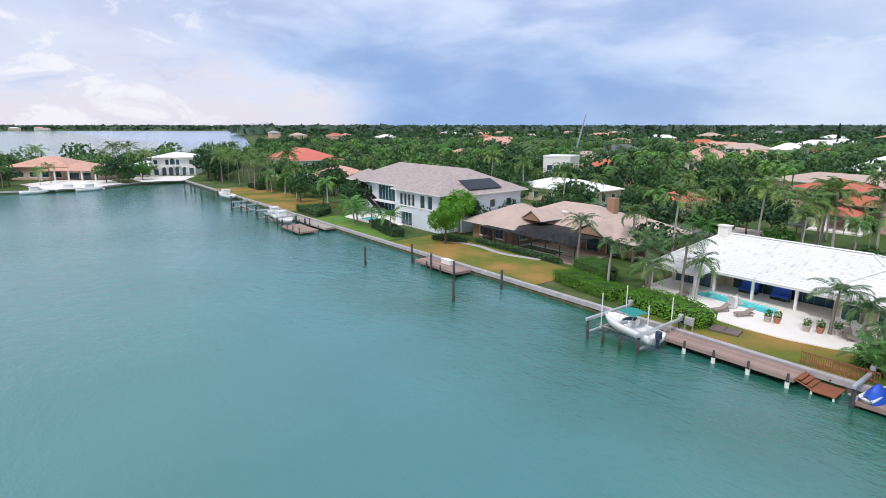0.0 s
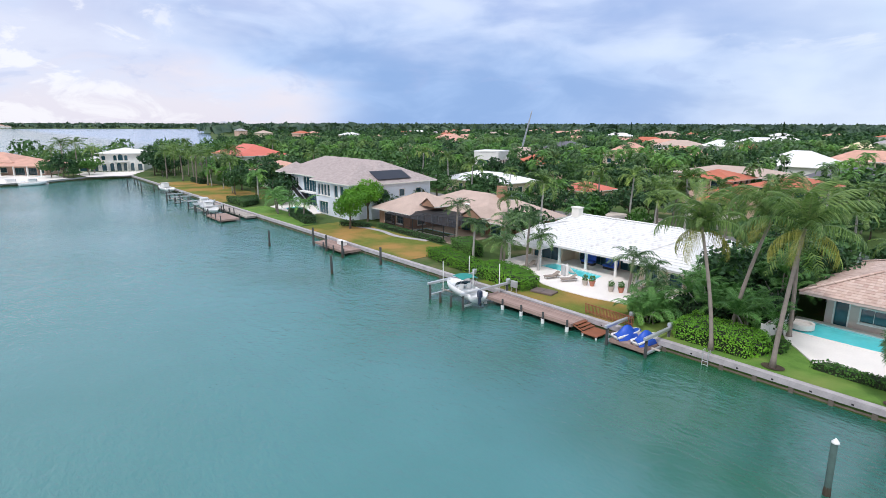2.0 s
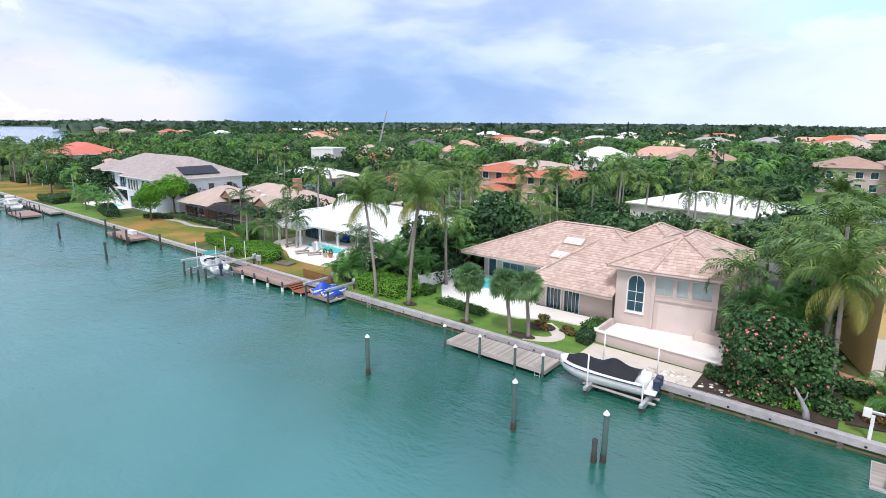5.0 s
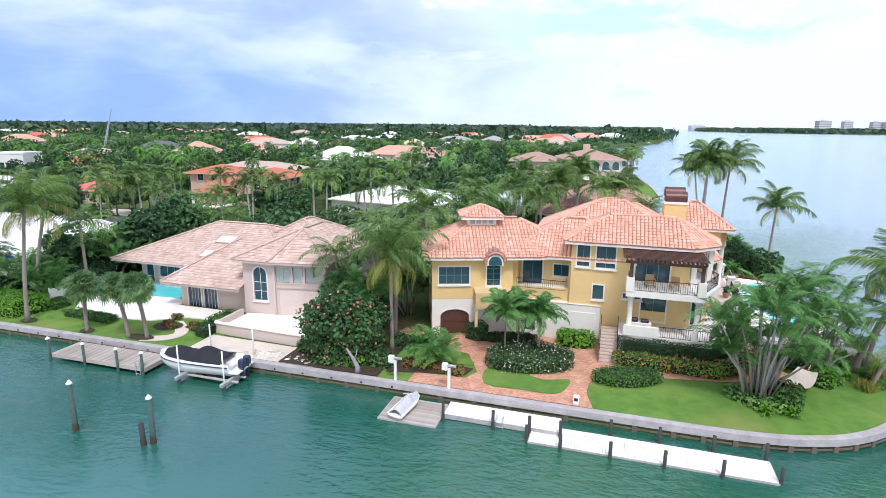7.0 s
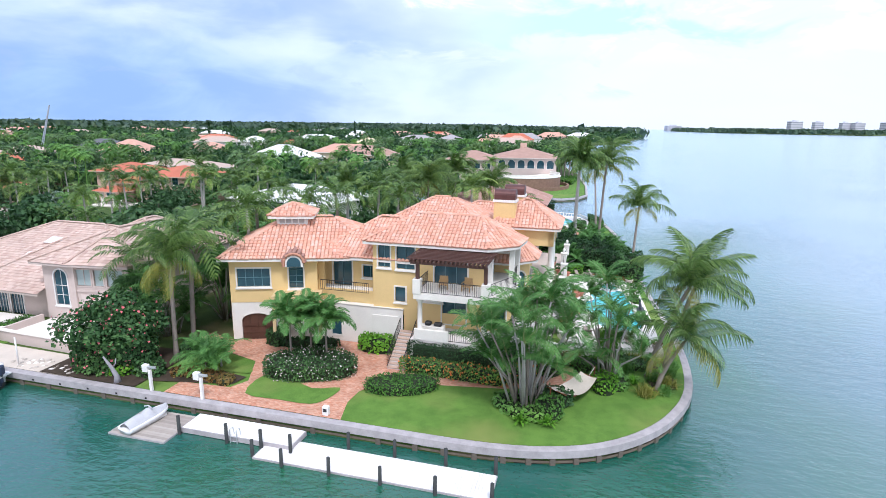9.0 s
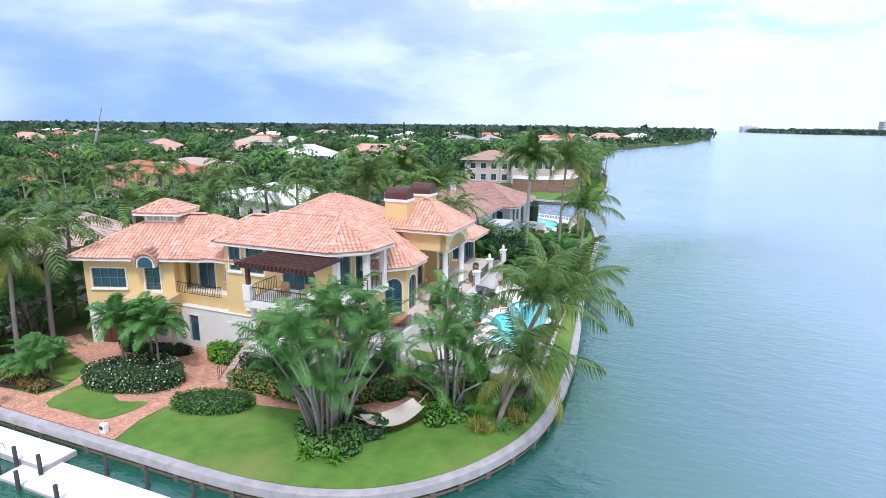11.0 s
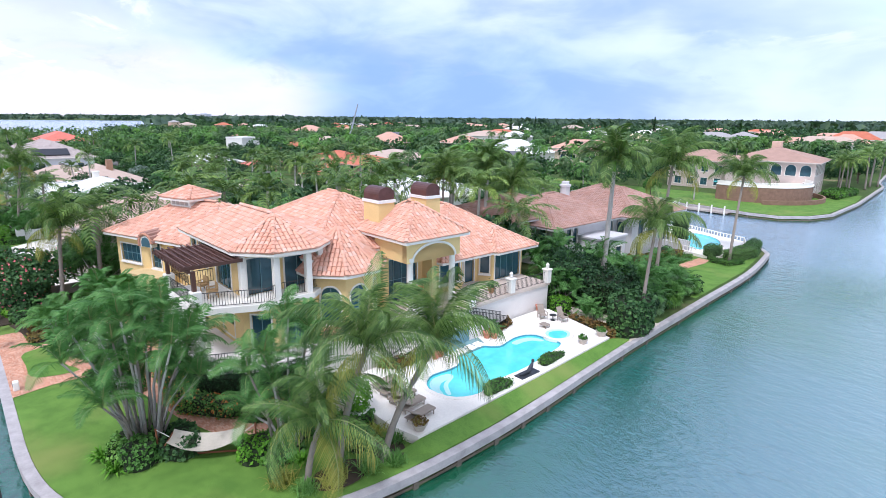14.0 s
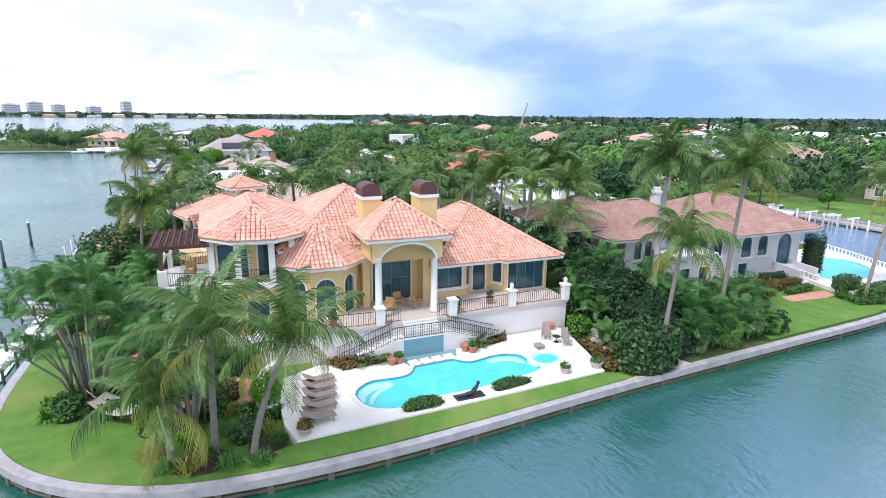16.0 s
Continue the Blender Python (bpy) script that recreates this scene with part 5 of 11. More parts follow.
# the other houses, by place
FAR = [
    ("white_roof_house", "low house with a wide white tile roof", -37.5, 67, -12, 21, 16, 4.0, 2.3, M_WHITE, "white", 5, 3, 1),
    ("pink_mansion", "pink-tan two-storey mansion with a brown tile roof and steps", -64, 162, 20, 22, 14, 6.8, 3.2, M_BEIGE, "brown", 6, 3, 2),
    ("dark_roof_house", "low house with a dark roof behind a lawn", -77, 136, 0, 20, 12, 3.8, 3.2, M_BEIGE, "slate", 5, 3, 1),
    ("white_roof_house", "house with a white pyramid roof", -98, 162, 0, 23, 18, 5.0, 4.6, M_WHITE, "white", 4, 3, 1),
    ("salmon_roof_house", "wide house with a salmon tile roof", -84, 188, 0, 25, 13, 6.0, 3.4, M_BEIGE, "salmon", 6, 3, 1),
    ("tan_roof_house", "low house with a pale tan roof", -94, 104, -10, 25, 14, 5.6, 1.9, M_BEIGE, "tan", 4, 3, 1),
    ("white_low_house", "low beige house with a white roof", -139, 62, 0, 22, 13, 3.4, 2.0, M_BEIGE, "white", 5, 3, 1),
    ("red_roof_house", "small house with a bright red metal roof", -111, 65, 0, 9, 9, 3.2, 1.7, M_PINK, "red", 3, 2, 1),
    ("orange_roof_house", "house with an orange tile roof among trees", -156, 101, 0, 13, 11, 5.0, 2.8, M_PINK, "orange", 3, 2, 1),
    ("white_box_house", "white flat-roofed two-storey house", -157, 81, 20, 8, 8, 9.2, 0.5, M_WHITE, "white", 3, 3, 2, 0.1, "flat"),
    ("salmon_roof_house", "tall house with a peaked salmon tile roof", -143, 136, 10, 15, 13, 7.4, 4.0, M_BEIGE, "salmon", 4, 3, 2),
    ("salmon_roof_house", "large house with a salmon tile roof", -147, 182, 0, 20, 14, 6.0, 3.2, M_BEIGE, "salmon", 5, 3, 2),
    ("white_mansion", "white two-storey house with a row of dark windows", -165, 214, 20, 20, 14, 8.4, 2.2, M_WHITE, "tan", 7, 3, 2),
    ("white_house", "pale two-storey house with a white hip roof", -150, 222, 15, 14, 12, 8.2, 2.8, M_WHITE, "white", 4, 3, 2),
    ("salmon_roof_house", "distant house with a salmon roof", -295, 184, 0, 22, 14, 8.0, 3.6, M_BEIGE, "salmon", 4, 2, 1),
    ("yellow_roof_house", "house with a pale yellow hip roof", -106, 264, 10, 16, 13, 6.6, 3.6, M_WHITE, "yellow", 4, 3, 1),
    ("white_house", "long low white house", -94, 300, 10, 17, 12, 5.6, 2.2, M_WHITE, "white", 5, 3, 1),
    ("orange_corner_house", "house with an orange tile roof and grey walls", -152, 262, 0, 16, 12, 6.0, 2.2, M_BEIGE, "orange", 3, 2, 1),
    ("tan_tower_house", "tan house with a stepped tile roof", -235, 112, 0, 24, 14, 5.0, 3.2, M_BEIGE, "salmon", 5, 3, 1),
    ("red_tile_house", "cream house with a red tile roof and columns", -236, 37, 0, 27, 17, 6.6, 3.6, M_TRIM, "red", 6, 3, 2),
    ("salmon_roof_house", "cream house with an arched window and salmon roof", -192, 30, -8, 22, 16, 3.8, 2.8, M_TRIM, "salmon", 4, 3, 1),
    ("white_house", "white two-storey house far off", -67, 298, 15, 14, 13, 9.4, 2.6, M_WHITE, "grey", 4, 3, 2),
    ("salmon_roof_house", "pink house far off", -53, 334, 15, 20, 14, 5.2, 4.0, M_PINK, "salmon", 4, 3, 1),
    ("white_house", "long white house with arches far off", -34, 308, 12, 27, 13, 7.2, 3.4, M_WHITE, "tan", 8, 3, 1),
    ("salmon_roof_house", "salmon-roofed house by the shore", -34, 346, 12, 18, 14, 7.0, 4.2, M_PINK, "salmon", 4, 3, 1),
    ("salmon_roof_house", "salmon-roofed house by the shore", -42, 396, 12, 26, 15, 7.4, 4.6, M_PINK, "orange", 5, 3, 1),
    ("grey_house", "grey-roofed house by the shore", -42, 462, 12, 26, 15, 7.0, 4.4, M_WHITE, "grey", 5, 3, 1),
    ("salmon_roof_house", "salmon-roofed house by the shore", -26, 548, 12, 30, 16, 7.0, 4.6, M_PINK, "salmon", 5, 3, 1),
    ("white_house", "white house by the shore", 0, 640, 12, 28, 16, 7.0, 3.6, M_WHITE, "white", 5, 3, 1),
    ("salmon_roof_house", "far house with a salmon roof", -190, 246, 0, 26, 14, 6.5, 3.6, M_BEIGE, "salmon", 4, 3, 1),
    ("white_house", "far white house with a grey roof", -112, 372, 10, 24, 14, 7.5, 2.6, M_WHITE, "grey", 5, 3, 2),
    ("salmon_roof_house", "far house with a salmon roof", -62, 440, 10, 30, 16, 6.5, 3.6, M_BEIGE, "salmon", 5, 3, 1),
    ("white_house", "far white house among dark trees", -176, 340, 10, 26, 14, 7.4, 2.6, M_WHITE, "white", 5, 3, 1),
    ("orange_roof_house", "far house with an orange roof", -230, 300, 10, 24, 14, 6.6, 3.2, M_BEIGE, "orange", 5, 3, 1),
    ("grey_house", "far house with a dark roof", -216, 196, 0, 22, 14, 5.6, 3.4, M_BEIGE, "slate", 4, 3, 1),
    ("tan_roof_house", "far house with a tan roof", -196, 140, 0, 22, 14, 5.0, 3.0, M_BEIGE, "tan", 4, 3, 1),
]
HOMES = []
for row in FAR:
    plain_house(*row)
    HOMES.append((row[2], row[3], max(row[5], row[6]) * (0.62 if row[3] < 90 else 0.82)))
# the orange-roofed house across the street: two masses and a stepped entrance porch between them
orange, OT = house_at("orange_roof_house", "two-storey tan house with stepped orange tile roofs and a porch", -80.0, 74.0)
block(orange, OT, -92, -82.4, 72.5, 83, 1.4, 8.2, M_PINK, row_of(9.6, 2, 1.6, 1.5, 5.0) + row_of(9.6, 2, 1.6, 1.5, 1.2), row_of(10.5, 3, 1.4, 1.4, 5.0), [], row_of(10.5, 3, 1.4, 1.4, 5.0))
block(orange, OT, -78, -67, 70.5, 83, 1.4, 7.8, M_PINK, row_of(11, 3, 1.5, 1.5, 4.6) + row_of(11, 3, 1.5, 1.6, 1.0), row_of(12.5, 4, 1.4, 1.4, 4.6), [], [(3, 4.6, 1.4, 1.4, "w")])
block(orange, OT, -82.4, -78, 74, 82, 1.4, 6.6, M_PINK, [(2.2, 0.1, 1.8, 2.6, "d", 1.0), (2.2, 3.4, 1.8, 1.2, "w")])
for planes in (hip_planes(-93.0, -81.4, 71.4, 84.0, 8.2, 1.7), hip_planes(-79.0, -66.0, 69.4, 84.0, 7.8, 1.8), hip_planes(-86.0, -77.4, 68.6, 78.0, 6.2, 1.3), hip_planes(-86.6, -79.2, 65.6, 70.6, 4.6, 1.0)):
    roof(orange, OT, planes, ROOFS["orange"], M_PINK)
for x in (-86.2, -84.4, -81.4, -79.6):
    part("column", box(x - 0.22, x + 0.22, 66.0, 66.44, 1.4, 4.6, 0.03), M_TRIM, orange, "", OT)
part("porch_step", box(-87.0, -78.8, 64.8, 71.0, 1.4, 1.75, 0.03), M_DECK, orange, "", OT)
HOMES += [(-87, 77, 7), (-73, 76, 7), (-82, 68, 4)]

# white villa with arched doors at the head of the basin
I4 = Matrix.Identity(4)
villa2 = thing("white_villa", "white two-storey villa with dark arched doors and windows", "house", -276.5, 1.0, GROUND - 0.05, 66, "houses of the neighbourhood")
block(villa2, I4, -3.5, 11.0, -7, 7, 0, 6.6, M_WHITE, [(1.3, 0.2, 1.5, 2.4, "w"), (4.0, 0.1, 1.5, 2.9, "d", 1.0), (6.2, 0.1, 1.5, 2.9, "d", 1.0), (8.4, 0.1, 1.5, 2.9, "d", 1.0), (10.8, 0.1, 1.5, 2.9, "d", 1.0), (13.2, 0.2, 1.5, 2.4, "w"), (1.3, 4.1, 1.2, 1.5, "w"), (5.1, 3.9, 1.1, 1.9, "w", 1.0), (6.9, 3.9, 1.6, 2.3, "w", 1.0), (8.7, 3.9, 1.1, 1.9, "w", 1.0), (13.2, 4.1, 1.2, 1.5, "w")], row_of(14, 3, 1.4, 1.5, 4.1), [], [])
block(villa2, I4, -11.0, -3.5, -6, 5, 0, 3.5, M_WHITE, [(1.8, 0.1, 2.6, 2.3, "d"), (5.2, 0.1, 2.6, 2.3, "d")], [], [], row_of(11, 3, 1.4, 1.5, 0.9))
for planes in (hip_planes(-4.6, 12.1, -8.1, 8.1, 6.6, 1.7), hip_planes(-12.0, -2.6, -7.2, 6.0, 3.5, 1.6)):
    roof(villa2, I4, planes, ROOFS["white"], M_WHITE)
part("balcony", box(1.4, 6.0, -8.6, -7.0, 3.3, 3.55, 0.03), M_WHITE, villa2)
for x in (-0.4, 1.6, 5.8, 8.2):
    part("column", lathe([(0.26, 0), (0.2, 0.25), (0.17, 3.1), (0.26, 3.3)], 10), M_WHITE, villa2, "", Matrix.Translation((x, -8.3, 0)), True)

# low pink house with stepped salmon roofs beside it
ranch2 = thing("pink_ranch", "low pink house with stepped salmon roofs and a deep porch", "house", -280.0, -29.5, GROUND - 0.05, 52, "houses of the neighbourhood")
block(ranch2, I4, -15, 4, -7, 7, 0, 4.4, M_PINK, row_of(19, 4, 2.2, 1.6, 0.9), [], [], row_of(14, 3, 1.4, 1.4, 0.9))
block(ranch2, I4, 4, 15, -7, 6, 0, 3.4, M_PINK, [(2.2, 0.1, 3.2, 2.3, "d", 0, 3, 1), (6.2, 0.1, 3.2, 2.3, "d", 0, 3, 1), (9.4, 0.6, 1.6, 1.6, "w")], row_of(13, 3, 1.4, 1.4, 0.9), [], [])
for planes in (hip_planes(-16, 5, -8.2, 8.2, 4.4, 3.0), hip_planes(-3, 16.2, -11.0, 7.2, 3.4, 2.2)):
    roof(ranch2, I4, planes, ROOFS["salmon"], M_PINK)
for x in (-2.4, 2.0, 6.6, 11.0, 15.4):
    part("post", box(x - 0.2, x + 0.2, -10.6, -10.2, 0, 3.4), M_WHITE, ranch2)
HOMES += [(-276, 1, 13), (-280, -30, 17)]

# house with an arcaded upper storey and a raised round terrace on the far bank
lanai = thing("arcade_house", "grey-tan house with an arcaded upper storey and brown roofs", "house", -6.0, 153.0, GROUND - 0.05, 8, "houses of the neighbourhood")
block(lanai, I4, -9, 9.5, -8.5, 9, 4.4, 8.0, M_GREYWALL, [(1.9 + 2.95 * k, 0.4, 2.1, 2.5, "d", 1.0) for k in range(6)], [(2.0 + 2.7 * k, 0.4, 1.9, 2.5, "d", 1.0) for k in range(6)], [], row_of(17.5, 4, 1.4, 1.5, 1.0))
block(lanai, I4, -9, 9.5, -8.5, 9, 0, 4.397, M_GREYWALL, row_of(18.5, 5, 1.6, 2.0, 0.6), [(2.2 + 4.3 * k, 0.2, 2.0, 2.8, "d", 1.0) for k in range(4)])
block(lanai, I4, -24, -9, -5, 8, 0, 7.0, M_GREYWALL, row_of(15, 4, 1.6, 1.6, 4.2) + row_of(15, 4, 1.6, 1.8, 0.8), [], [], [])
for planes in (hip_planes(-10, 10.6, -9.7, 10.2, 8.0, 2.9), hip_planes(-25.2, -7.8, -6.2, 9.2, 7.0, 2.6)):
    roof(lanai, I4, planes, ROOFS["brown"], M_GREYWALL)
part("chimney", box(-1.5, 0.6, 1.0, 3.0, 8.6, 12.2, 0.05), M_PINK, lanai, "tan chimney")
HOMES += [(-6, 153, 14), (-22, 154, 9)]

# pale houses along the far western shore
for i in range(13):
    rk = ("white", "salmon", "tan", "salmon", "grey")[i % 5]
    w = 20 + 6 * ((i * 7) % 4)
    plain_house("shore_house", "pale waterfront house with a %s roof across the bay" % rk, -2262 - 8 * (i % 3), -560 + i * 52 + 11 * ((i * 5) % 4), 90, w, 16, 5.5 + 1.6 * (i % 3), 3.0, (M_WHITE, M_PINK, M_BEIGE, M_WHITE)[i % 4], rk, 2, 1, 1, 0.8, "hip", "houses across the bay")
rng = random.Random(11)
for i in range(64):
    for tries in range(30):
        a, b = rng.uniform(-900, -75), 230 + 900 * rng.random() ** 1.4
        if inside((a, b), LAND) and all(math.hypot(a - x, b - y) > r + 26 for x, y, r in HOMES):
            break
    rk = rng.choice(["white", "salmon", "tan", "salmon", "grey", "orange"])
    w, d = rng.uniform(18, 30), rng.uniform(12, 16)
    plain_house("distant_house", "distant house with a %s roof among the trees" % rk, a, b, rng.uniform(-30, 30), w, d, rng.choice([5.0, 6.4, 7.6]), rng.uniform(2.2, 3.4), rng.choice([M_WHITE, M_BEIGE, M_PINK]), rk, 2, 1, 1, 0.7, "hip", "distant houses")
    HOMES.append((a, b, w * 0.62))
HOMES += [(2, 20, 20), (-136, 20, 20), (-104, 22, 15), (-71, 20, 14), (-36, 17, 14), (2, 58, 13), (-152, 20, 8), (-46, 20, 9)]


# ---- plants ----
def leaf_mesh(name, pts, nrm, size, mat, rng, aspect=1.0, jitter=0.7):
    """Many single leaves or sprays: a bent pair of triangles at each point, facing roughly along its normal."""
    n = len(pts)
    pts, nrm = np.asarray(pts, float), np.asarray(nrm, float)
    nrm = nrm + rng.normal(0, jitter, (n, 3))
    nrm /= np.linalg.norm(nrm, axis=1, keepdims=True) + 1e-9
    t = np.cross(nrm, rng.normal(0, 1, (n, 3)))
    t /= np.linalg.norm(t, axis=1, keepdims=True) + 1e-9
    s = np.cross(nrm, t)
    sz = (np.asarray(size) * rng.uniform(0.6, 1.3, n))[:, None]
    v = np.stack([pts - t * sz * 0.5 * aspect, pts - s * sz * 0.42 + nrm * sz * 0.12, pts + t * sz * 0.5 * aspect, pts + s * sz * 0.42 + nrm * sz * 0.12], 1).reshape(-1, 3)
    k = np.arange(n)[:, None] * 4
    f = np.concatenate([k + np.array([[0, 1, 2]]), k + np.array([[0, 2, 3]])], 0)
    me = bpy.data.meshes.new(name)
    me.from_pydata(v.tolist(), [], f.tolist())
    me.materials.append(mat)
    return me


def blob_points(rng, lobes, per, fill=0.25):
    """Points and outward normals over a heap of lobes, none inside another."""
    P, N = [], []
    for cx, cy, cz, rx, ry, rz in lobes:
        d = rng.normal(0, 1, (per, 3))
        d /= np.linalg.norm(d, axis=1, keepdims=True)
        r = 1 - fill * rng.random(per)[:, None] ** 2
        bumpy = 1 + 0.16 * np.sin(5.3 * d[:, :1] + cx * 3) * np.sin(4.7 * d[:, 1:2] + cy * 2) + 0.10 * rng.normal(0, 1, (per, 1))
        P.append(np.array([cx, cy, cz]) + d * r * bumpy * np.array([rx, ry, rz]))
        N.append(d)
    P, N = np.concatenate(P), np.concatenate(N)
    keep = np.ones(len(P), bool)
    for cx, cy, cz, rx, ry, rz in lobes:
        q = ((P - np.array([cx, cy, cz])) / np.array([rx, ry, rz]))
        keep &= (q ** 2).sum(1) > 0.42
    return P[keep], N[keep]


def broadleaf(name, label, seed, h, spread, leaf, tone, per=330, size=0.42, trunk=None, a=0, b=0, group="trees"):
    rng = np.random.default_rng(seed)
    th = thing(name, label, "tree", a, b, GROUND - 0.05, 0, group)
    bm = bmesh.new()
    fork = h * 0.36
    add_tube(bm, [(0, 0, 0), (0.08, 0.03, fork * 0.5), (0, 0.05, fork)], [0.03 * h, 0.024 * h, 0.02 * h], 7)
    lobes = []
    k = 7
    for i in range(k):
        ang = 2 * math.pi * i / (k - 1) + rng.uniform(-0.4, 0.4)
        rr = 0 if i == k - 1 else spread * rng.uniform(0.42, 0.66)
        z = h * (0.84 if i == k - 1 else rng.uniform(0.55, 0.74))
        c = (rr * math.cos(ang), rr * math.sin(ang), z)
        s = spread * rng.uniform(0.42, 0.60)
        lobes.append((*c, s, s, h * rng.uniform(0.15, 0.22)))
        add_tube(bm, [(0, 0.05, fork), (c[0] * 0.5, c[1] * 0.5, (fork + z) / 2 - 0.2), (c[0] * 0.9, c[1] * 0.9, z)], [0.014 * h, 0.010 * h, 0.004 * h], 5)
    part("trunk", bm, M_BARK, th)
    P, N = blob_points(rng, lobes, per)
    part("crown", leaf_mesh("crown", P, N + np.array([0, 0, 0.35]), size, leaf, rng), leaf, th)
    return th


def frond_mesh(name, length, droop, leaflet, mat, rng, n=26, width=0.055, hang=0.35, vee=0.35, rise=0.55, sweep=0.0):
    """One feather palm leaf lying along +x from the origin, arching up and over."""
    bm = bmesh.new()
    spine = []
    for i in range(n + 1):
        t = i / n
        ang = rise - droop * t ** 1.3
        if i == 0:
            spine.append(Vector((0, 0, 0)))
        else:
            spine.append(spine[-1] + Vector((math.cos(ang), 0, math.sin(ang))) * (length / n))
    for i in range(0, n, 2):
        a, b = spine[i], spine[min(i + 2, n)]
        w = 0.035 * (1 - 0.8 * i / n)
        v = [bm.verts.new(q) for q in (a + Vector((0, -w, 0)), a + Vector((0, w, 0)), b + Vector((0, w * 0.85, 0)), b + Vector((0, -w * 0.85, 0)))]
        bm.faces.new(v)
    for i in range(2, n + 1):
        t = i / n
        base = spine[i]
        d = (spine[i] - spine[i - 1]).normalized()
        ln = leaflet * (math.sin(math.pi * min(1.0, 0.18 + 0.80 * t)) ** 0.6) * rng.uniform(0.85, 1.12)
        for side in (-1, 1):
            out = (Vector((0, side, 0)) + d * (0.45 + sweep + 0.6 * t) + Vector((0, 0, vee - hang * 0.3))).normalized()
            tip = base + out * ln + Vector((0, 0, -hang * ln * rng.uniform(0.4, 1.35)))
            mid = base + out * ln * 0.55
            wv = d * width
            v = [bm.verts.new(q) for q in (base - wv * 0.5, base + wv * 0.5, mid + wv, mid - wv, tip)]
            bm.faces.new((v[0], v[1], v[2], v[3]))
            bm.faces.new((v[3], v[2], v[4]))
    me = mesh_of(name, bm, mat)
    me.materials.append(M_RACHIS)
    for p in me.polygons[:(n + 1) // 2]:
        p.material_index = 1
    return me


M_RACHIS = plain("palm_midrib", (0.20, 0.24, 0.08), 0.5, 0.15)
FRONDS = {}


def fronds_of(kind):
    if kind not in FRONDS:
        rng = random.Random(hash_of(kind))
        if kind == "coco":
            FRONDS[kind] = [frond_mesh("frond", 4.1, d, 0.86, GREENS["palm"], rng, 50, 0.033, h, 0.05, r, 0.35) for d, h, r in ((1.7, 0.8, 0.75), (1.4, 0.95, 0.6), (2.2, 1.1, 0.9))]
            FRONDS[kind].append(frond_mesh("frond", 3.4, 1.6, 0.8, GREENS["yellow"], rng, 38, 0.028, 1.2, 0.05, 0.2, 0.35))
        elif kind == "coco_far":
            FRONDS[kind] = [frond_mesh("frond", 3.5, d, 0.9, GREENS["grove"], rng, 15, 0.085, h, 0.25, r) for d, h, r in ((1.4, 0.4, 0.65), (1.1, 0.45, 0.5), (1.7, 0.5, 0.6))]
        elif kind == "royal_far":
            FRONDS[kind] = [frond_mesh("frond", 3.0, d, 0.8, GREENS["grove"], rng, 14, 0.095, h, 0.45, r) for d, h, r in ((1.8, 0.5, 0.9), (1.5, 0.6, 0.6), (2.1, 0.6, 0.6))]
        elif kind == "royal":
            FRONDS[kind] = [frond_mesh("frond", 2.9, d, 0.75, GREENS["palm"], rng, 42, 0.040, h, 0.35, r) for d, h, r in ((1.9, 0.6, 0.9), (1.6, 0.75, 0.6), (2.2, 0.8, 0.6))]
        elif kind == "areca":
            FRONDS[kind] = [frond_mesh("frond", 2.2, d, 0.58, GREENS["areca"], rng, 26, 0.034, h, 0.35, r) for d, h, r in ((1.5, 0.35, 1.0), (1.3, 0.45, 0.8), (1.8, 0.4, 0.9))]
        elif kind == "small":
            FRONDS[kind] = [frond_mesh("frond", 1.7, d, 0.50, GREENS["areca"], rng, 24, 0.040, h, 0.35, r) for d, h, r in ((1.8, 0.4, 0.9), (1.5, 0.5, 0.7))]
    return FRONDS[kind]


def hash_of(s):
    return sum(ord(c) * (i + 7) for i, c in enumerate(s))


def palm_trunk(h, lean, r0, r1, bend=0.5, rings=True, bulge=0.0):
    n = 12
    pts, rad = [], []
    for i in range(n + 1):
        t = i / n
        pts.append((lean[0] * t ** (1 + bend), lean[1] * t ** (1 + bend), h * t))
        r = r0 + (r1 - r0) * t + bulge * math.sin(math.pi * t)
        if i == 0:
            r *= 1.5
        rad.append(r * (1.06 if rings and i % 2 else 0.97))
    return tube(pts, rad, 8), pts[-1]


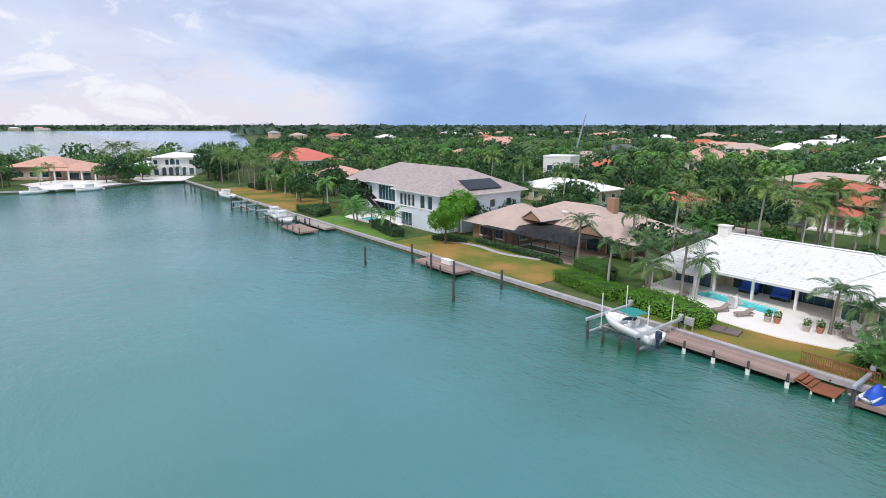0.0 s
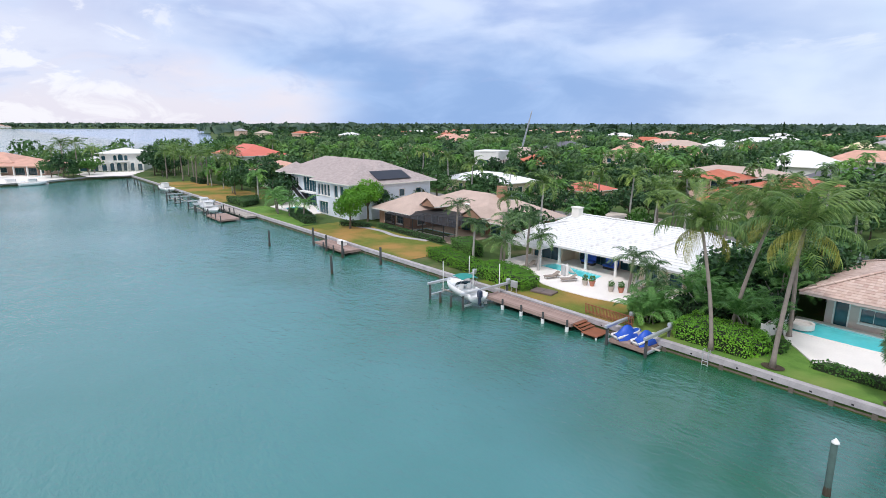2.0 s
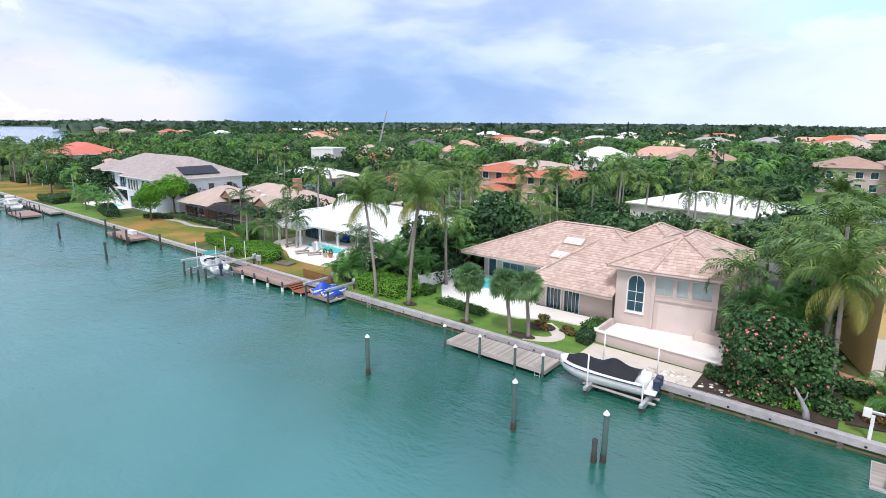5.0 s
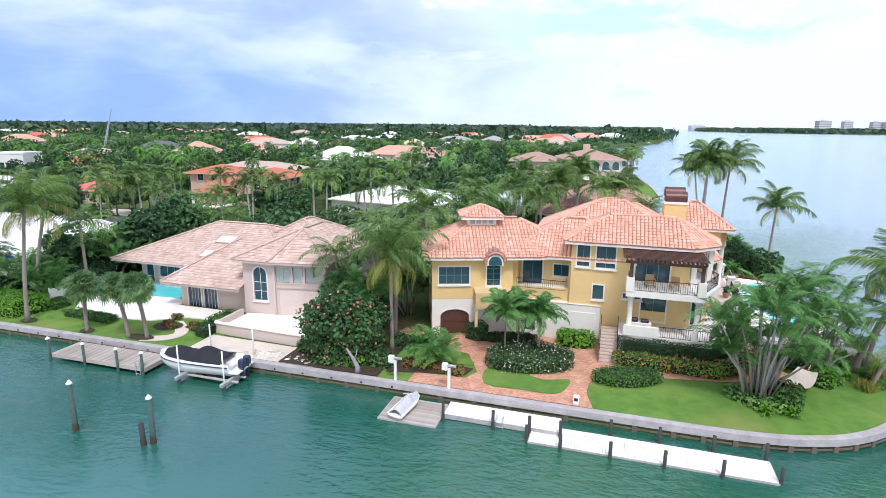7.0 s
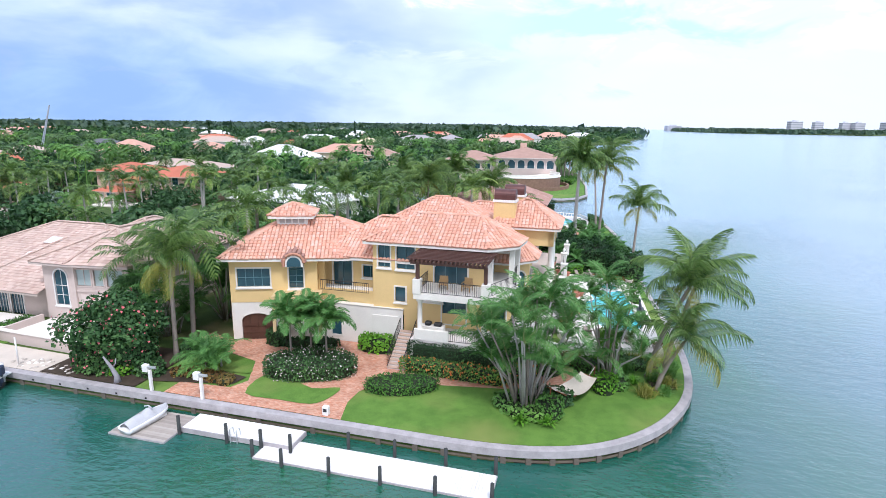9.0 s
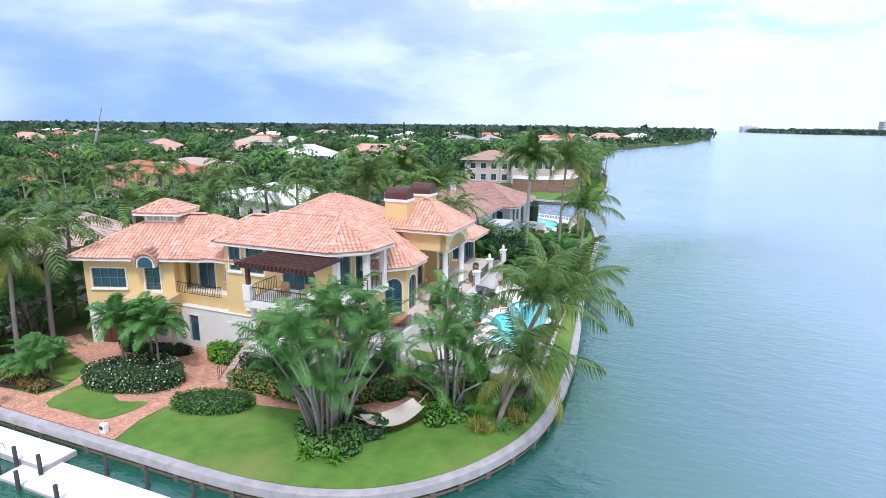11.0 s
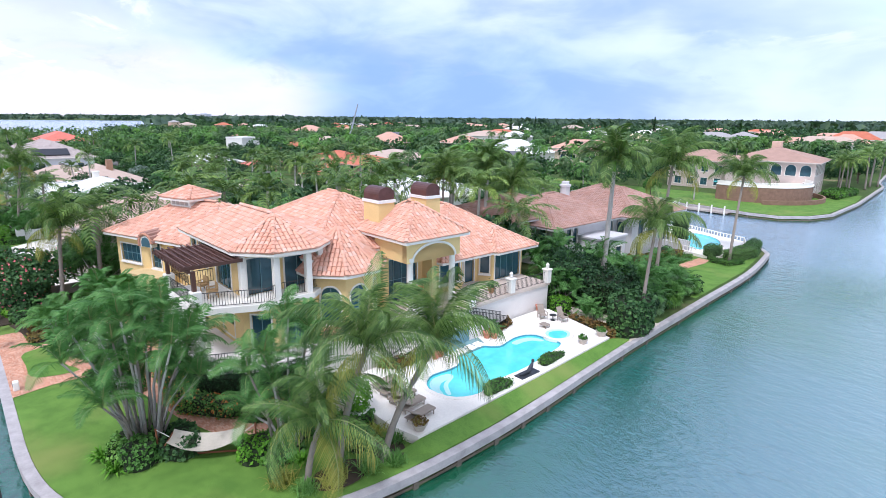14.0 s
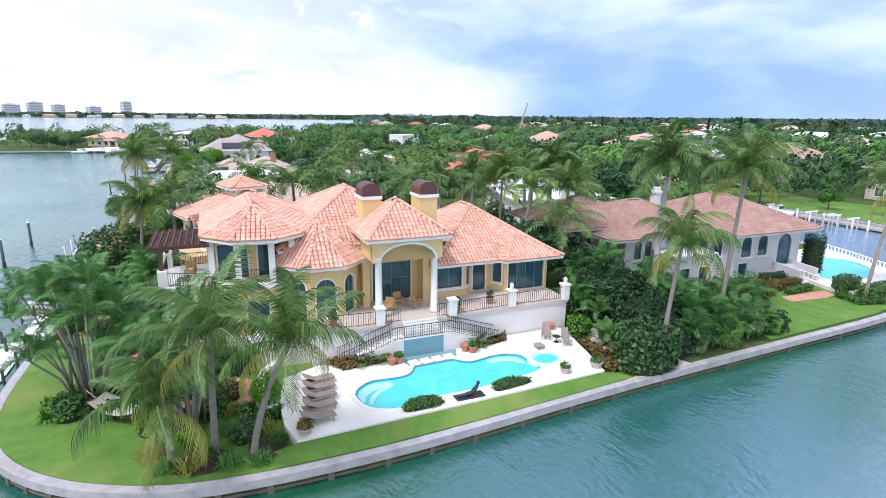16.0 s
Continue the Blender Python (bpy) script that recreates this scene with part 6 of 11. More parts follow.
def palm(name, label, kind, a, b, h, lean=(0, 0), n=18, seed=0, scale=1.0, z=None, dead=0, group="palms"):
    """A feather palm whose leaves are parts."""
    rng = random.Random(seed)
    th = thing(name, label, "palm", a, b, GROUND - 0.06 if z is None else z, rng.uniform(0, 360) if lean == (0, 0) else 0, group)
    royal = kind == "royal"
    bm, top = palm_trunk(h, lean, 0.17 * scale if kind != "small" else 0.09, 0.11 * scale if kind != "small" else 0.06, 0.5, True, 0.04 if royal else 0)
    part("trunk", bm, M_TRUNKPALE if royal else M_TRUNK, th, "", None, True)
    head = Vector(top)
    if royal:
        part("crownshaft", lathe([(0.10, 0), (0.15, 0.15), (0.12, 0.8), (0.06, 1.15)], 8), GREENS["bright"], th, "smooth green crownshaft", Matrix.Translation(head), True)
        head = head + Vector((0, 0, 1.0))
    fr = fronds_of(kind)
    live = fr[:3] if kind == "coco" else fr
    for i in range(n):
        az = i * 137.5 + rng.uniform(-15, 15)
        t = i / n
        pitch = 102 - 122 * t ** 0.9 + rng.uniform(-10, 10)
        s = scale * rng.uniform(0.85, 1.12)
        me = rng.choice(live)
        if i >= n - dead and kind == "coco":
            me = fr[3]
        m = Matrix.Translation(head) @ Matrix.Rotation(radians(az), 4, "Z") @ Matrix.Rotation(radians(-pitch * 0.75 + 12), 4, "Y") @ Matrix.Rotation(radians(rng.uniform(-28, 28)), 4, "X") @ Matrix.Scale(s, 4)
        part("frond", me, None, th, "", m)
    return th


M_TRUNKPALE = plain("royal_trunk", (0.42, 0.40, 0.38), 0.85, 0.15, 2.0, 8, 0.3)


def crown_join(kind, n, seed, scale=1.0, leaf="grove"):
    """A whole palm head as one mesh, for palms farther off."""
    rng = random.Random(seed)
    vs, fs, k = [], [], 0
    for i in range(n):
        me = rng.choice(fronds_of(kind)[:3])
        az, pitch = i * 137.5 + rng.uniform(-15, 15), 60 - 95 * i / n + rng.uniform(-8, 8)
        m = Matrix.Rotation(radians(az), 4, "Z") @ Matrix.Rotation(radians(-pitch * 0.75 + 12), 4, "Y") @ Matrix.Scale(scale * rng.uniform(0.85, 1.1), 4)
        vs += [tuple(m @ v.co) for v in me.vertices]
        fs += [tuple(q + k for q in p.vertices) for p in me.polygons]
        k = len(vs)
    me = bpy.data.meshes.new("crown")
    me.from_pydata(vs, [], fs)
    me.materials.append(GREENS[leaf])
    return me


def far_palm(name, label, kind, a, b, h, seed, lean=(0.3, 0.2), scale=1.0, leaf="grove"):
    th = thing(name, label, "palm", a, b, GROUND - 0.06, 0, "palms among the houses")
    bm, top = palm_trunk(h, lean, 0.17, 0.12, 0.5, False)
    part("trunk", bm, M_TRUNKPALE if kind == "royal" else M_TRUNK, th, "", None, True)
    part("crown", crown_join(kind + "_far", 15, seed, scale, leaf), None, th, "", Matrix.Translation(top))
    return th


def fan_head(n, r, seed, mat):
    """A round shaggy head of fan leaves with drooping tips (cabbage palm)."""
    rng = random.Random(seed)
    bm = bmesh.new()
    for i in range(n):
        az, el = rng.uniform(0, 2 * math.pi), math.asin(rng.uniform(-0.75, 0.98))
        d = Vector((math.cos(az) * math.cos(el), math.sin(az) * math.cos(el), math.sin(el)))
        c = d * r * rng.uniform(0.30, 0.58)
        s = d.cross(Vector((0, 0, 1))).normalized()
        u = s.cross(d)
        roll = rng.uniform(-0.9, 0.9)
        s, u = s * math.cos(roll) + u * math.sin(roll), u * math.cos(roll) - s * math.sin(roll)
        bm.faces.new([bm.verts.new(q) for q in (Vector((0, 0, 0)), c - s * 0.015, c + s * 0.015)])
        ln = r * rng.uniform(0.40, 0.58)
        for k in range(11):
            t = (k - 5) / 5 * 1.35
            e = (d * math.cos(t) + s * math.sin(t)).normalized()
            mid = c + e * ln * 0.62 + u * 0.05 * r * abs(t)
            tip = c + e * ln - Vector((0, 0, rng.uniform(0.02, 0.20) * r))
            w = e.cross(u) * 0.032 * r
            bm.faces.new([bm.verts.new(q) for q in (c, mid + w, tip, mid - w)])
    return mesh_of("crown", bm, mat)


def cabbage_palm(a, b, h, seed, r=1.6, lean=(0.2, 0.1)):
    th = thing("cabbage_palm", "cabbage palm with a round head of fan leaves on the lawn", "palm", a, b, GROUND - 0.06, seed * 50, "cabbage palms")
    bm, top = palm_trunk(h, lean, 0.16, 0.15, 0.4)
    part("trunk", bm, M_TRUNK, th, "", None, True)
    part("crown", fan_head(120, r, seed, GREENS["fan"]), None, th, "", Matrix.Translation(top))
    part("boot_skirt", lathe([(0.16, -0.9), (0.26, -0.5), (0.30, -0.1), (0.15, 0.1)], 9), M_BARK, th, "brown leaf bases under the crown", Matrix.Translation(top), True)
    return th


def shrub(name, label, pts, z0, z1, leaf, seed=0, size=0.16, dens=60, category="shrub", flowers=None, group="", lumpy=1.0):
    """A hedge or bed over a plan outline: leaves over its top and sides, on a solid dark core."""
    rng = np.random.default_rng(seed)
    cx, cy = sum(p[0] for p in pts) / len(pts), sum(p[1] for p in pts) / len(pts)
    loc = [(x - cx, y - cy) for x, y in pts]
    th = thing(name, label, category, cx, cy, z0, 0, group)
    h = z1 - z0
    inner = [(x * 0.93, y * 0.93) for x, y in loc]
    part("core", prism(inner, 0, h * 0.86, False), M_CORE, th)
    P, N = [], []
    area = abs(sum(x0 * y1 - x1 * y0 for (x0, y0), (x1, y1) in zip(loc, loc[1:] + loc[:1]))) / 2
    xs, ys = [p[0] for p in loc], [p[1] for p in loc]
    want = int(area * dens)
    got = 0
    for tries in range(want * 6):
        if got >= want:
            break
        x, y = rng.uniform(min(xs), max(xs)), rng.uniform(min(ys), max(ys))
        if inside((x, y), loc):
            lump = 0.10 * lumpy * h * math.sin(x * 2.1 + seed) * math.sin(y * 2.4) + rng.uniform(-0.12, 0.1) * lumpy * min(h, 0.9)
            P.append((x, y, h + lump))
            N.append((0, 0, 1))
            got += 1
    for (x0, y0), (x1, y1) in zip(loc, loc[1:] + loc[:1]):
        ln = math.hypot(x1 - x0, y1 - y0)
        nx, ny = (y1 - y0) / (ln + 1e-9), -(x1 - x0) / (ln + 1e-9)
        for k in range(int(ln * h * dens * 1.0) + 1):
            t, z, o = rng.random(), rng.random() ** 0.8, rng.uniform(-0.08, 0.1) * lumpy
            P.append((x0 + (x1 - x0) * t + nx * o, y0 + (y1 - y0) * t + ny * o, z * h))
            N.append((nx, ny, 0.5))
    part("leaves", leaf_mesh("leaves", P, N, size, leaf, rng), leaf, th)
    if flowers:
        k = max(4, int(len(P) * flowers[1]))
        idx = rng.choice(len(P), k, False)
        Q = np.array(P)[idx] + np.array(N)[idx] * 0.07
        tagged(part("blossom_cover", leaf_mesh("blossom_cover", Q, np.array(N)[idx], flowers[2], flowers[0], rng), flowers[0], th, flowers[3]), flowers[3], "", "", "stuff")
    return th


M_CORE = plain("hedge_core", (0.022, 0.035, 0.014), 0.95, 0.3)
M_FLOWER_W = plain("white_pink_flowers", (0.80, 0.66, 0.68), 0.7, 0.15)
M_FLOWER_O = plain("orange_flowers", (0.75, 0.20, 0.05), 0.7, 0.2)
M_FLOWER_R = plain("rose_flowers", (0.72, 0.18, 0.20), 0.7, 0.2)


def fits(a, b, gap):
    return inside((a, b), LAND) and all(math.hypot(a - x, b - y) > r + gap for x, y, r in HOMES)


# the far canopy: one carpet of crowns with gaps
def woods(name, label, spots, mat, seed, k, leaf):
    rng = np.random.default_rng(seed)
    P, N, S = [], [], []
    for a, b, r, h in spots:
        d = rng.normal(0, 1, (k, 3))
        d[:, 2] = np.abs(d[:, 2]) * 0.9 - 0.15
        d /= np.linalg.norm(d, axis=1, keepdims=True)
        P.append(np.array([a, b, GROUND + h * 0.55]) + d * np.array([r, r, h * 0.45]) * rng.uniform(0.75, 1.1, (k, 1)))
        N.append(d)
        S.append(np.full(k, r * leaf))
    me = leaf_mesh(name, np.concatenate(P), np.concatenate(N), np.concatenate(S), mat, rng)
    return tagged(part(name, me, mat, None, label, PLAN.copy()), label, "woodland", "", "stuff")


rng = random.Random(5)
cells = {}


def roomy(a, b, gap):
    """True where no other crown stands within the gap."""
    ca, cb = int(a // 8), int(b // 8)
    for i in (-1, 0, 1):
        for j in (-1, 0, 1):
            for x, y in cells.get((ca + i, cb + j), ()):
                if (a - x) ** 2 + (b - y) ** 2 < gap * gap:
                    return False
    cells.setdefault((ca, cb), []).append((a, b))
    return True


def crown_size():
    k = rng.random()
    if k < 0.5:
        return rng.uniform(1.4, 2.6), rng.uniform(3.0, 5.5)
    if k < 0.85:
        return rng.uniform(2.4, 4.0), rng.uniform(5.5, 8.0)
    return rng.uniform(3.2, 5.2), rng.uniform(8.0, 11.0)


near_spots, mid_spots, far_spots, palm_spots = [], [], [], []
for i in range(9000):
    a, b = rng.uniform(-480, 14), rng.uniform(76, 300)
    if fits(a, b, 0.5) and not (a > -26 and b < 210) and roomy(a, b, 3.6):
        near_spots.append((a, b, *crown_size()))
for i in range(1500):
    a, b = rng.uniform(-430, -160), rng.uniform(-120, 75)
    if (fits(a, b, 2.0) and b > 26 and a > -245 or (fits(a, b, 2) and a < -262)) and roomy(a, b, 3.6):
        near_spots.append((a, b, *crown_size()))
for i in range(900):
    a, b = rng.uniform(-330, 12), rng.uniform(70, 260)
    if fits(a, b, 0.0) and not (a > -26 and b < 210):
        palm_spots.append((a, b, rng.uniform(6, 11)))
for i in range(7000):
    a, b = rng.uniform(-1200, 90), rng.uniform(300, 1100)
    if fits(a, b, 2) and roomy(a, b, 6.5):
        k = rng.random()
        mid_spots.append((a, b, rng.uniform(3, 7), rng.uniform(4, 8) if k < 0.75 else rng.uniform(8, 12)))
for i in range(5200):
    r = 900 + 2700 * rng.random() ** 0.8
    t = rng.uniform(radians(60), radians(172))
    a, b = r * math.cos(t), r * math.sin(t)
    if inside((a, b), LAND):
        far_spots.append((a, b, rng.uniform(14, 30), rng.uniform(7, 13) + r * 0.002))
for poly, cnt in ((FAR_WEST, 900), (FAR_EAST, 1500), (FAR_NORTH, 500)):
    xs, ys = [p[0] for p in poly], [p[1] for p in poly]
    for i in range(cnt):
        a, b = rng.uniform(min(xs), max(xs)), rng.uniform(min(ys), max(ys))
        if inside((a, b), poly) and inside((a + 50, b), poly):
            far_spots.append((a, b, rng.uniform(16, 34), rng.uniform(9, 15)))
    for (x0, y0), (x1, y1) in zip(poly, poly[1:] + poly[:1]):
        for i in range(int(math.hypot(x1 - x0, y1 - y0) / 22)):
            t = rng.random()
            far_spots.append((x0 + (x1 - x0) * t - (60 if poly is FAR_WEST else 0), y0 + (y1 - y0) * t, rng.uniform(14, 26), rng.uniform(7, 14)))
third = len(near_spots) // 3
woods("near_woodland", "dense mixed treetops between the houses", near_spots[:third], GREENS["woods"], 1, 112, 0.27)
woods("dark_woodland", "dark green treetops between the houses", near_spots[third:2 * third], GREENS["dark"], 4, 112, 0.27)
woods("light_woodland", "lighter green treetops between the houses", near_spots[2 * third:], GREENS["near"], 5, 112, 0.27)
woods("middle_woodland", "treetops of the suburb farther off", mid_spots, GREENS["woods"], 2, 24, 0.56)
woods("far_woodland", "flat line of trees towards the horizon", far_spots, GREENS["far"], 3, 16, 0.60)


def palm_grove(name, label, spots, seed, leaf="palm"):
    """Palms too many and too far to count: trunks and arching leaves in one mesh."""
    rg = np.random.default_rng(seed)
    V, F = [], []
    for a, b, h in spots:
        lean = rg.normal(0, 0.4, 2)
        top = np.array([a + lean[0], b + lean[1], GROUND + h])
        k = len(V)
        for dx, dy in ((-0.15, 0), (0.15, 0), (0, 0.18)):
            V.append((a + dx, b + dy, GROUND - 0.1))
        for dx, dy in ((-0.12, 0), (0.12, 0), (0, 0.14)):
            V.append((top[0] + dx, top[1] + dy, top[2]))
        F += [(k, k + 1, k + 4, k + 3), (k + 1, k + 2, k + 5, k + 4), (k + 2, k, k + 3, k + 5)]
        for i in range(16):
            az, rise = i * 2.4 + rg.uniform(-0.2, 0.2), 1.1 - 1.3 * i / 16 + rg.uniform(-0.15, 0.15)
            ln = rg.uniform(2.3, 3.1)
            d, s = np.array([math.cos(az), math.sin(az), 0]), np.array([-math.sin(az), math.cos(az), 0])
            p = top.copy()
            for q in range(5):
                ang = rise - 0.42 * q
                step = (d * math.cos(ang) + np.array([0, 0, math.sin(ang)])) * ln / 5
                w = (0.15, 0.55, 0.6, 0.5, 0.3)[q]
                for side in (-1, 1):
                    k = len(V)
                    V += [tuple(p), tuple(p + step * 0.75), tuple(p + step * 1.3 + s * side * w - np.array([0, 0, 0.3 * w])), tuple(p + step * 0.5 + s * side * w - np.array([0, 0, 0.35 * w]))]
                    F.append((k, k + 1, k + 2, k + 3))
                p = p + step
    me = bpy.data.meshes.new(name)
    me.from_pydata(V, [], F)
    me.materials.append(GREENS[leaf])
    tagged(part(name, me, None, None, label, PLAN.copy()), label, "palms", "", "stuff")


palm_grove("distant_palms", "many tall palms standing over the suburb's trees", palm_spots[::2], 9, "grove")
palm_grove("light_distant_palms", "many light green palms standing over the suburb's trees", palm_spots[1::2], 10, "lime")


# ---- gardens and paving ----
def ellipse(cx, cy, rx, ry, n=22, rot=0.0, wob=0.0):
    c, s = math.cos(radians(rot)), math.sin(radians(rot))
    out = []
    for i in range(n):
        t = 2 * math.pi * i / n
        k = 1 + wob * math.sin(3 * t + cx)
        x, y = rx * k * math.cos(t), ry * k * math.sin(t)
        out.append((cx + x * c - y * s, cy + x * s + y * c))
    return out


G = GROUND
inner_tip = [p for p in offset_line(tip_line, -0.40) if p[0] > 7.5 and p[1] < 38.5]
sheet("lawn", [[(-13.8, 0.40)] + inner_tip + [(12, 38.5), (9, 18), (8, 12), (-13.8, 10)], [(-59, 0.40), (-29.5, 0.40), (-29.5, 8.5), (-59, 9)], [(13, 55), (20.0, 52), (19.2, 66), (17.6, 76), (15, 79), (12.5, 79), (11.5, 66)],
               [(-60, 111.8), (-30, 114.3), (-16, 115.0), (-5.5, 114.4), (3.3, 112.4), (8.3, 112.8), (11.8, 116.4), (13.6, 122.8), (13.2, 145), (11.4, 160), (4, 160), (6, 138), (-30, 134), (-60, 134)], [(-149, 0.40), (-122, 0.40), (-122, 4), (-134, 6), (-149, 6)]], M_LAWN, G, "bright green mown lawns", category="lawn")
sheet("dry_lawn", [[(-121, 0.40), (-90, 0.40), (-90, 9.5), (-113, 10.2), (-121, 9)], [(-77, 0.40), (-59, 0.40), (-59, 7.5), (-66, 6.2), (-77, 8)], [(-215, 0.40), (-160, 0.40), (-160, 14), (-215, 12)]], M_DRY, G, "sunburnt brown and green lawns", category="lawn")
sheet("brick_paving", [[(-11.4, 0.40), (1.4, 0.40), (0.9, 2.5), (1.0, 4.1), (2.4, 5.9), (6.0, 6.5), (10.2, 7.2), (13.4, 8.2), (15.2, 10.2), (14.2, 11.0), (10, 8.3), (2.4, 8.2), (1.8, 9.8), (1.4, 12.0), (-6.4, 12.0), (-12.9, 9.5), (-15.2, 10.5), (-15.6, 9.4), (-13.2, 7.8), (-8.4, 6.4), (-7.0, 3.4), (-7.6, 2.2), (-11.4, 2.0)]], M_BRICK, G + 0.03, "worn red brick paving with curved paths", category="paving")
sheet("lawn_island", [smooth_loop([(-6.1, 1.7), (-3.5, 1.55), (-1.3, 1.6), (-0.5, 2.6), (-0.4, 4.2), (-2.2, 3.6), (-4.5, 4.6), (-6.4, 4.4)], 3), smooth_loop([(-12.5, 5.0), (-9.5, 6.0), (-8.0, 5.3), (-7.6, 4.4), (-9.5, 4.2), (-12.0, 3.8)], 3)], M_LAWN, G + 0.06, "small lawns between brick paths", category="lawn")
sheet("mulch_bed", [[(-13.5, 1.4), (-9.8, 2.2), (-7.7, 2.6), (-7.4, 3.8), (-9.5, 4.1), (-13.5, 3.7)], ellipse(12.3, 5.0, 1.9, 1.5), ellipse(-35.7, 4.1, 1.4, 1.0), ellipse(-33.0, 4.4, 1.1, 0.40), ellipse(-36.0, 1.2, 1.4, 0.6), ellipse(-41.5, 0.95, 0.7, 0.5), ellipse(-48.8, 1.3, 0.8, 0.6),
                     [(-22, 0.40), (-13.8, 0.40), (-13.8, 6.5), (-22, 6.5)], [(12.9, 18.6), (14.6, 19.6), (14.2, 23.3), (13.2, 23.6)], [(13.2, 28.4), (14.4, 28.6), (13.7, 31.6), (12.9, 32.4)], [(13.7, 37.4), (15.7, 38.2), (19.4, 37.9), (20.7, 36.6), (20.6, 35.75), (18.9, 36.2), (16.0, 36.9)], ellipse(20.9, 11.4, 1.0, 1.5), ellipse(20.6, 14.4, 1.1, 0.9)], M_MULCH, G + 0.07, "dark mulch beds under the planting", category="planting bed")
sheet("sand", [[(-30.5, 0.40), (-19.0, 0.40), (-19.0, 2.6), (-21, 3.3), (-30.5, 3.6)], [(13.0, 38.0), (20.6, 36.9), (21.5, 37.0), (21.1, 42.8), (16.5, 41.0), (13, 40.5)], [(-100, 50.5), (-86, 50.5), (-86, 57), (-100, 57)]], M_SAND, G + 0.03, "pale sandy ground", category="sand")
sheet("road", [[(-245, 43.5), (-60, 43.5), (-30, 44), (-24, 30), (-20.5, 30), (-24, 48), (-46, 49.5), (-245, 49.5)]], plain("asphalt", (0.16, 0.155, 0.15), 0.9, 0.15, 0.4, 20, 0.4), G + 0.02, "grey residential street behind the houses", category="road")
sheet("driveway", [[(-46, 36), (-34, 34), (-32, 43.4), (-44, 43.4)], [(-125, 49.6), (-111, 49.6), (-111, 56), (-125, 56)], [(-74, 34), (-58, 34), (-58, 43.4), (-74, 43.4)]], plain("pale_drive", (0.55, 0.48, 0.42), 0.9, 0.12, 0.5, 16, 0.3), G + 0.03, "pale paved driveways", category="driveway")

# decks and pools
DECKZ = 2.05


def pool(name, label, deck, water, z, coping=0.28, deckmat=None):
    """A pool: a raised deck with a sunk basin, its coping and water."""
    th = thing(name, label, "pool", 0, 0, 0)
    deck, water = [lot(x, y) for x, y in deck], [lot(x, y) for x, y in water]
    bm = bmesh.new()
    loops = [[Vector((x, y, 0)) for x, y in deck], [Vector((x, y, 0)) for x, y in water]]
    vs = [bm.verts.new((q.x, q.y, z)) for lp in loops for q in lp]
    for t in tessellate_polygon(loops):
        f = bm.faces.new([vs[i] for i in t])
        f.normal_update()
        if f.normal.z < 0:
            f.normal_flip()
    n0, n1 = len(deck), len(water)
    lo = [bm.verts.new((x, y, G - 0.2)) for x, y in deck]
    for i in range(n0):
        bm.faces.new((vs[i], vs[(i + 1) % n0], lo[(i + 1) % n0], lo[i]))
    part("deck", bm, deckmat or M_DECK, th)
    bm = bmesh.new()
    top = [bm.verts.new((x, y, z)) for x, y in water]
    low = [bm.verts.new((x, y, z - 0.4)) for x, y in water]
    for i in range(n1):
        bm.faces.new((top[i], top[(i + 1) % n1], low[(i + 1) % n1], low[i]))
    part("basin", bm, M_POOLSTEP, th)
    bm = bmesh.new()
    ring = [bm.verts.new((x, y, z - 0.12)) for x, y in water]
    for t in tessellate_polygon([[Vector((x, y, 0)) for x, y in water]]):
        bm.faces.new([ring[i] for i in t])
    for f in bm.faces:
        f.normal_update()
        if f.normal.z < 0:
            f.normal_flip()
    part("water", bm, M_POOL, th, "bright turquoise pool water")
    part("coping", ring_strip(water, coping, z - 0.02, z + 0.035), M_DECK, th)
    return th


def ring_strip(pts, width, z0, z1):
    cx, cy = sum(p[0] for p in pts) / len(pts), sum(p[1] for p in pts) / len(pts)
    n = len(pts)
    sgn = 1 if sum(pts[i][0] * pts[(i + 1) % n][1] - pts[(i + 1) % n][0] * pts[i][1] for i in range(n)) > 0 else -1
    out = []
    for i in range(n):
        d = Vector((pts[(i + 1) % n][0] - pts[i - 1][0], pts[(i + 1) % n][1] - pts[i - 1][1])).normalized()
        out.append((pts[i][0] + d.y * width * sgn, pts[i][1] - d.x * width * sgn))
    bm = bmesh.new()
    R = [[bm.verts.new((x, y, z)) for x, y in lp] for lp, z in ((pts, z0), (pts, z1), (out, z1), (out, z0))]
    for a, b in zip(R, R[1:]):
        for i in range(n):
            bm.faces.new((a[i], a[(i + 1) % n], b[(i + 1) % n], b[i]))
    bmesh.ops.recalc_face_normals(bm, faces=bm.faces[:])
    return bm


POOL_LINE = smooth_loop([(17.9, 19.65), (17.0, 20.2), (16.5, 21.1), (16.6, 22.3), (16.55, 23.3), (16.0, 23.95), (15.4, 24.3), (15.3, 25.6), (15.35, 26.95), (15.8, 27.4), (16.2, 28.0), (16.05, 28.9), (15.85, 29.9), (16.0, 31.0), (16.6, 31.7), (17.5, 31.75), (18.5, 31.95), (19.0, 31.6), (19.3, 30.6), (19.45, 29.2), (19.75, 27.4), (19.85, 25.6), (19.8, 24.0), (20.05, 22.5), (20.3, 21.6), (20.0, 20.6), (19.3, 19.9)], 2)
DECK_LINE = [(21.5, 15.8), (21.35, 20), (21.12, 26), (20.62, 35.6), (18.9, 36.1), (15.8, 36.8), (13.5, 37.3), (13.0, 37.0), (13.2, 18.2), (14.2, 16.0), (17, 15.4), (19.8, 15.4)]
vp = pool("villa_pool", "freeform turquoise pool in a white stone deck", DECK_LINE, POOL_LINE, DECKZ)
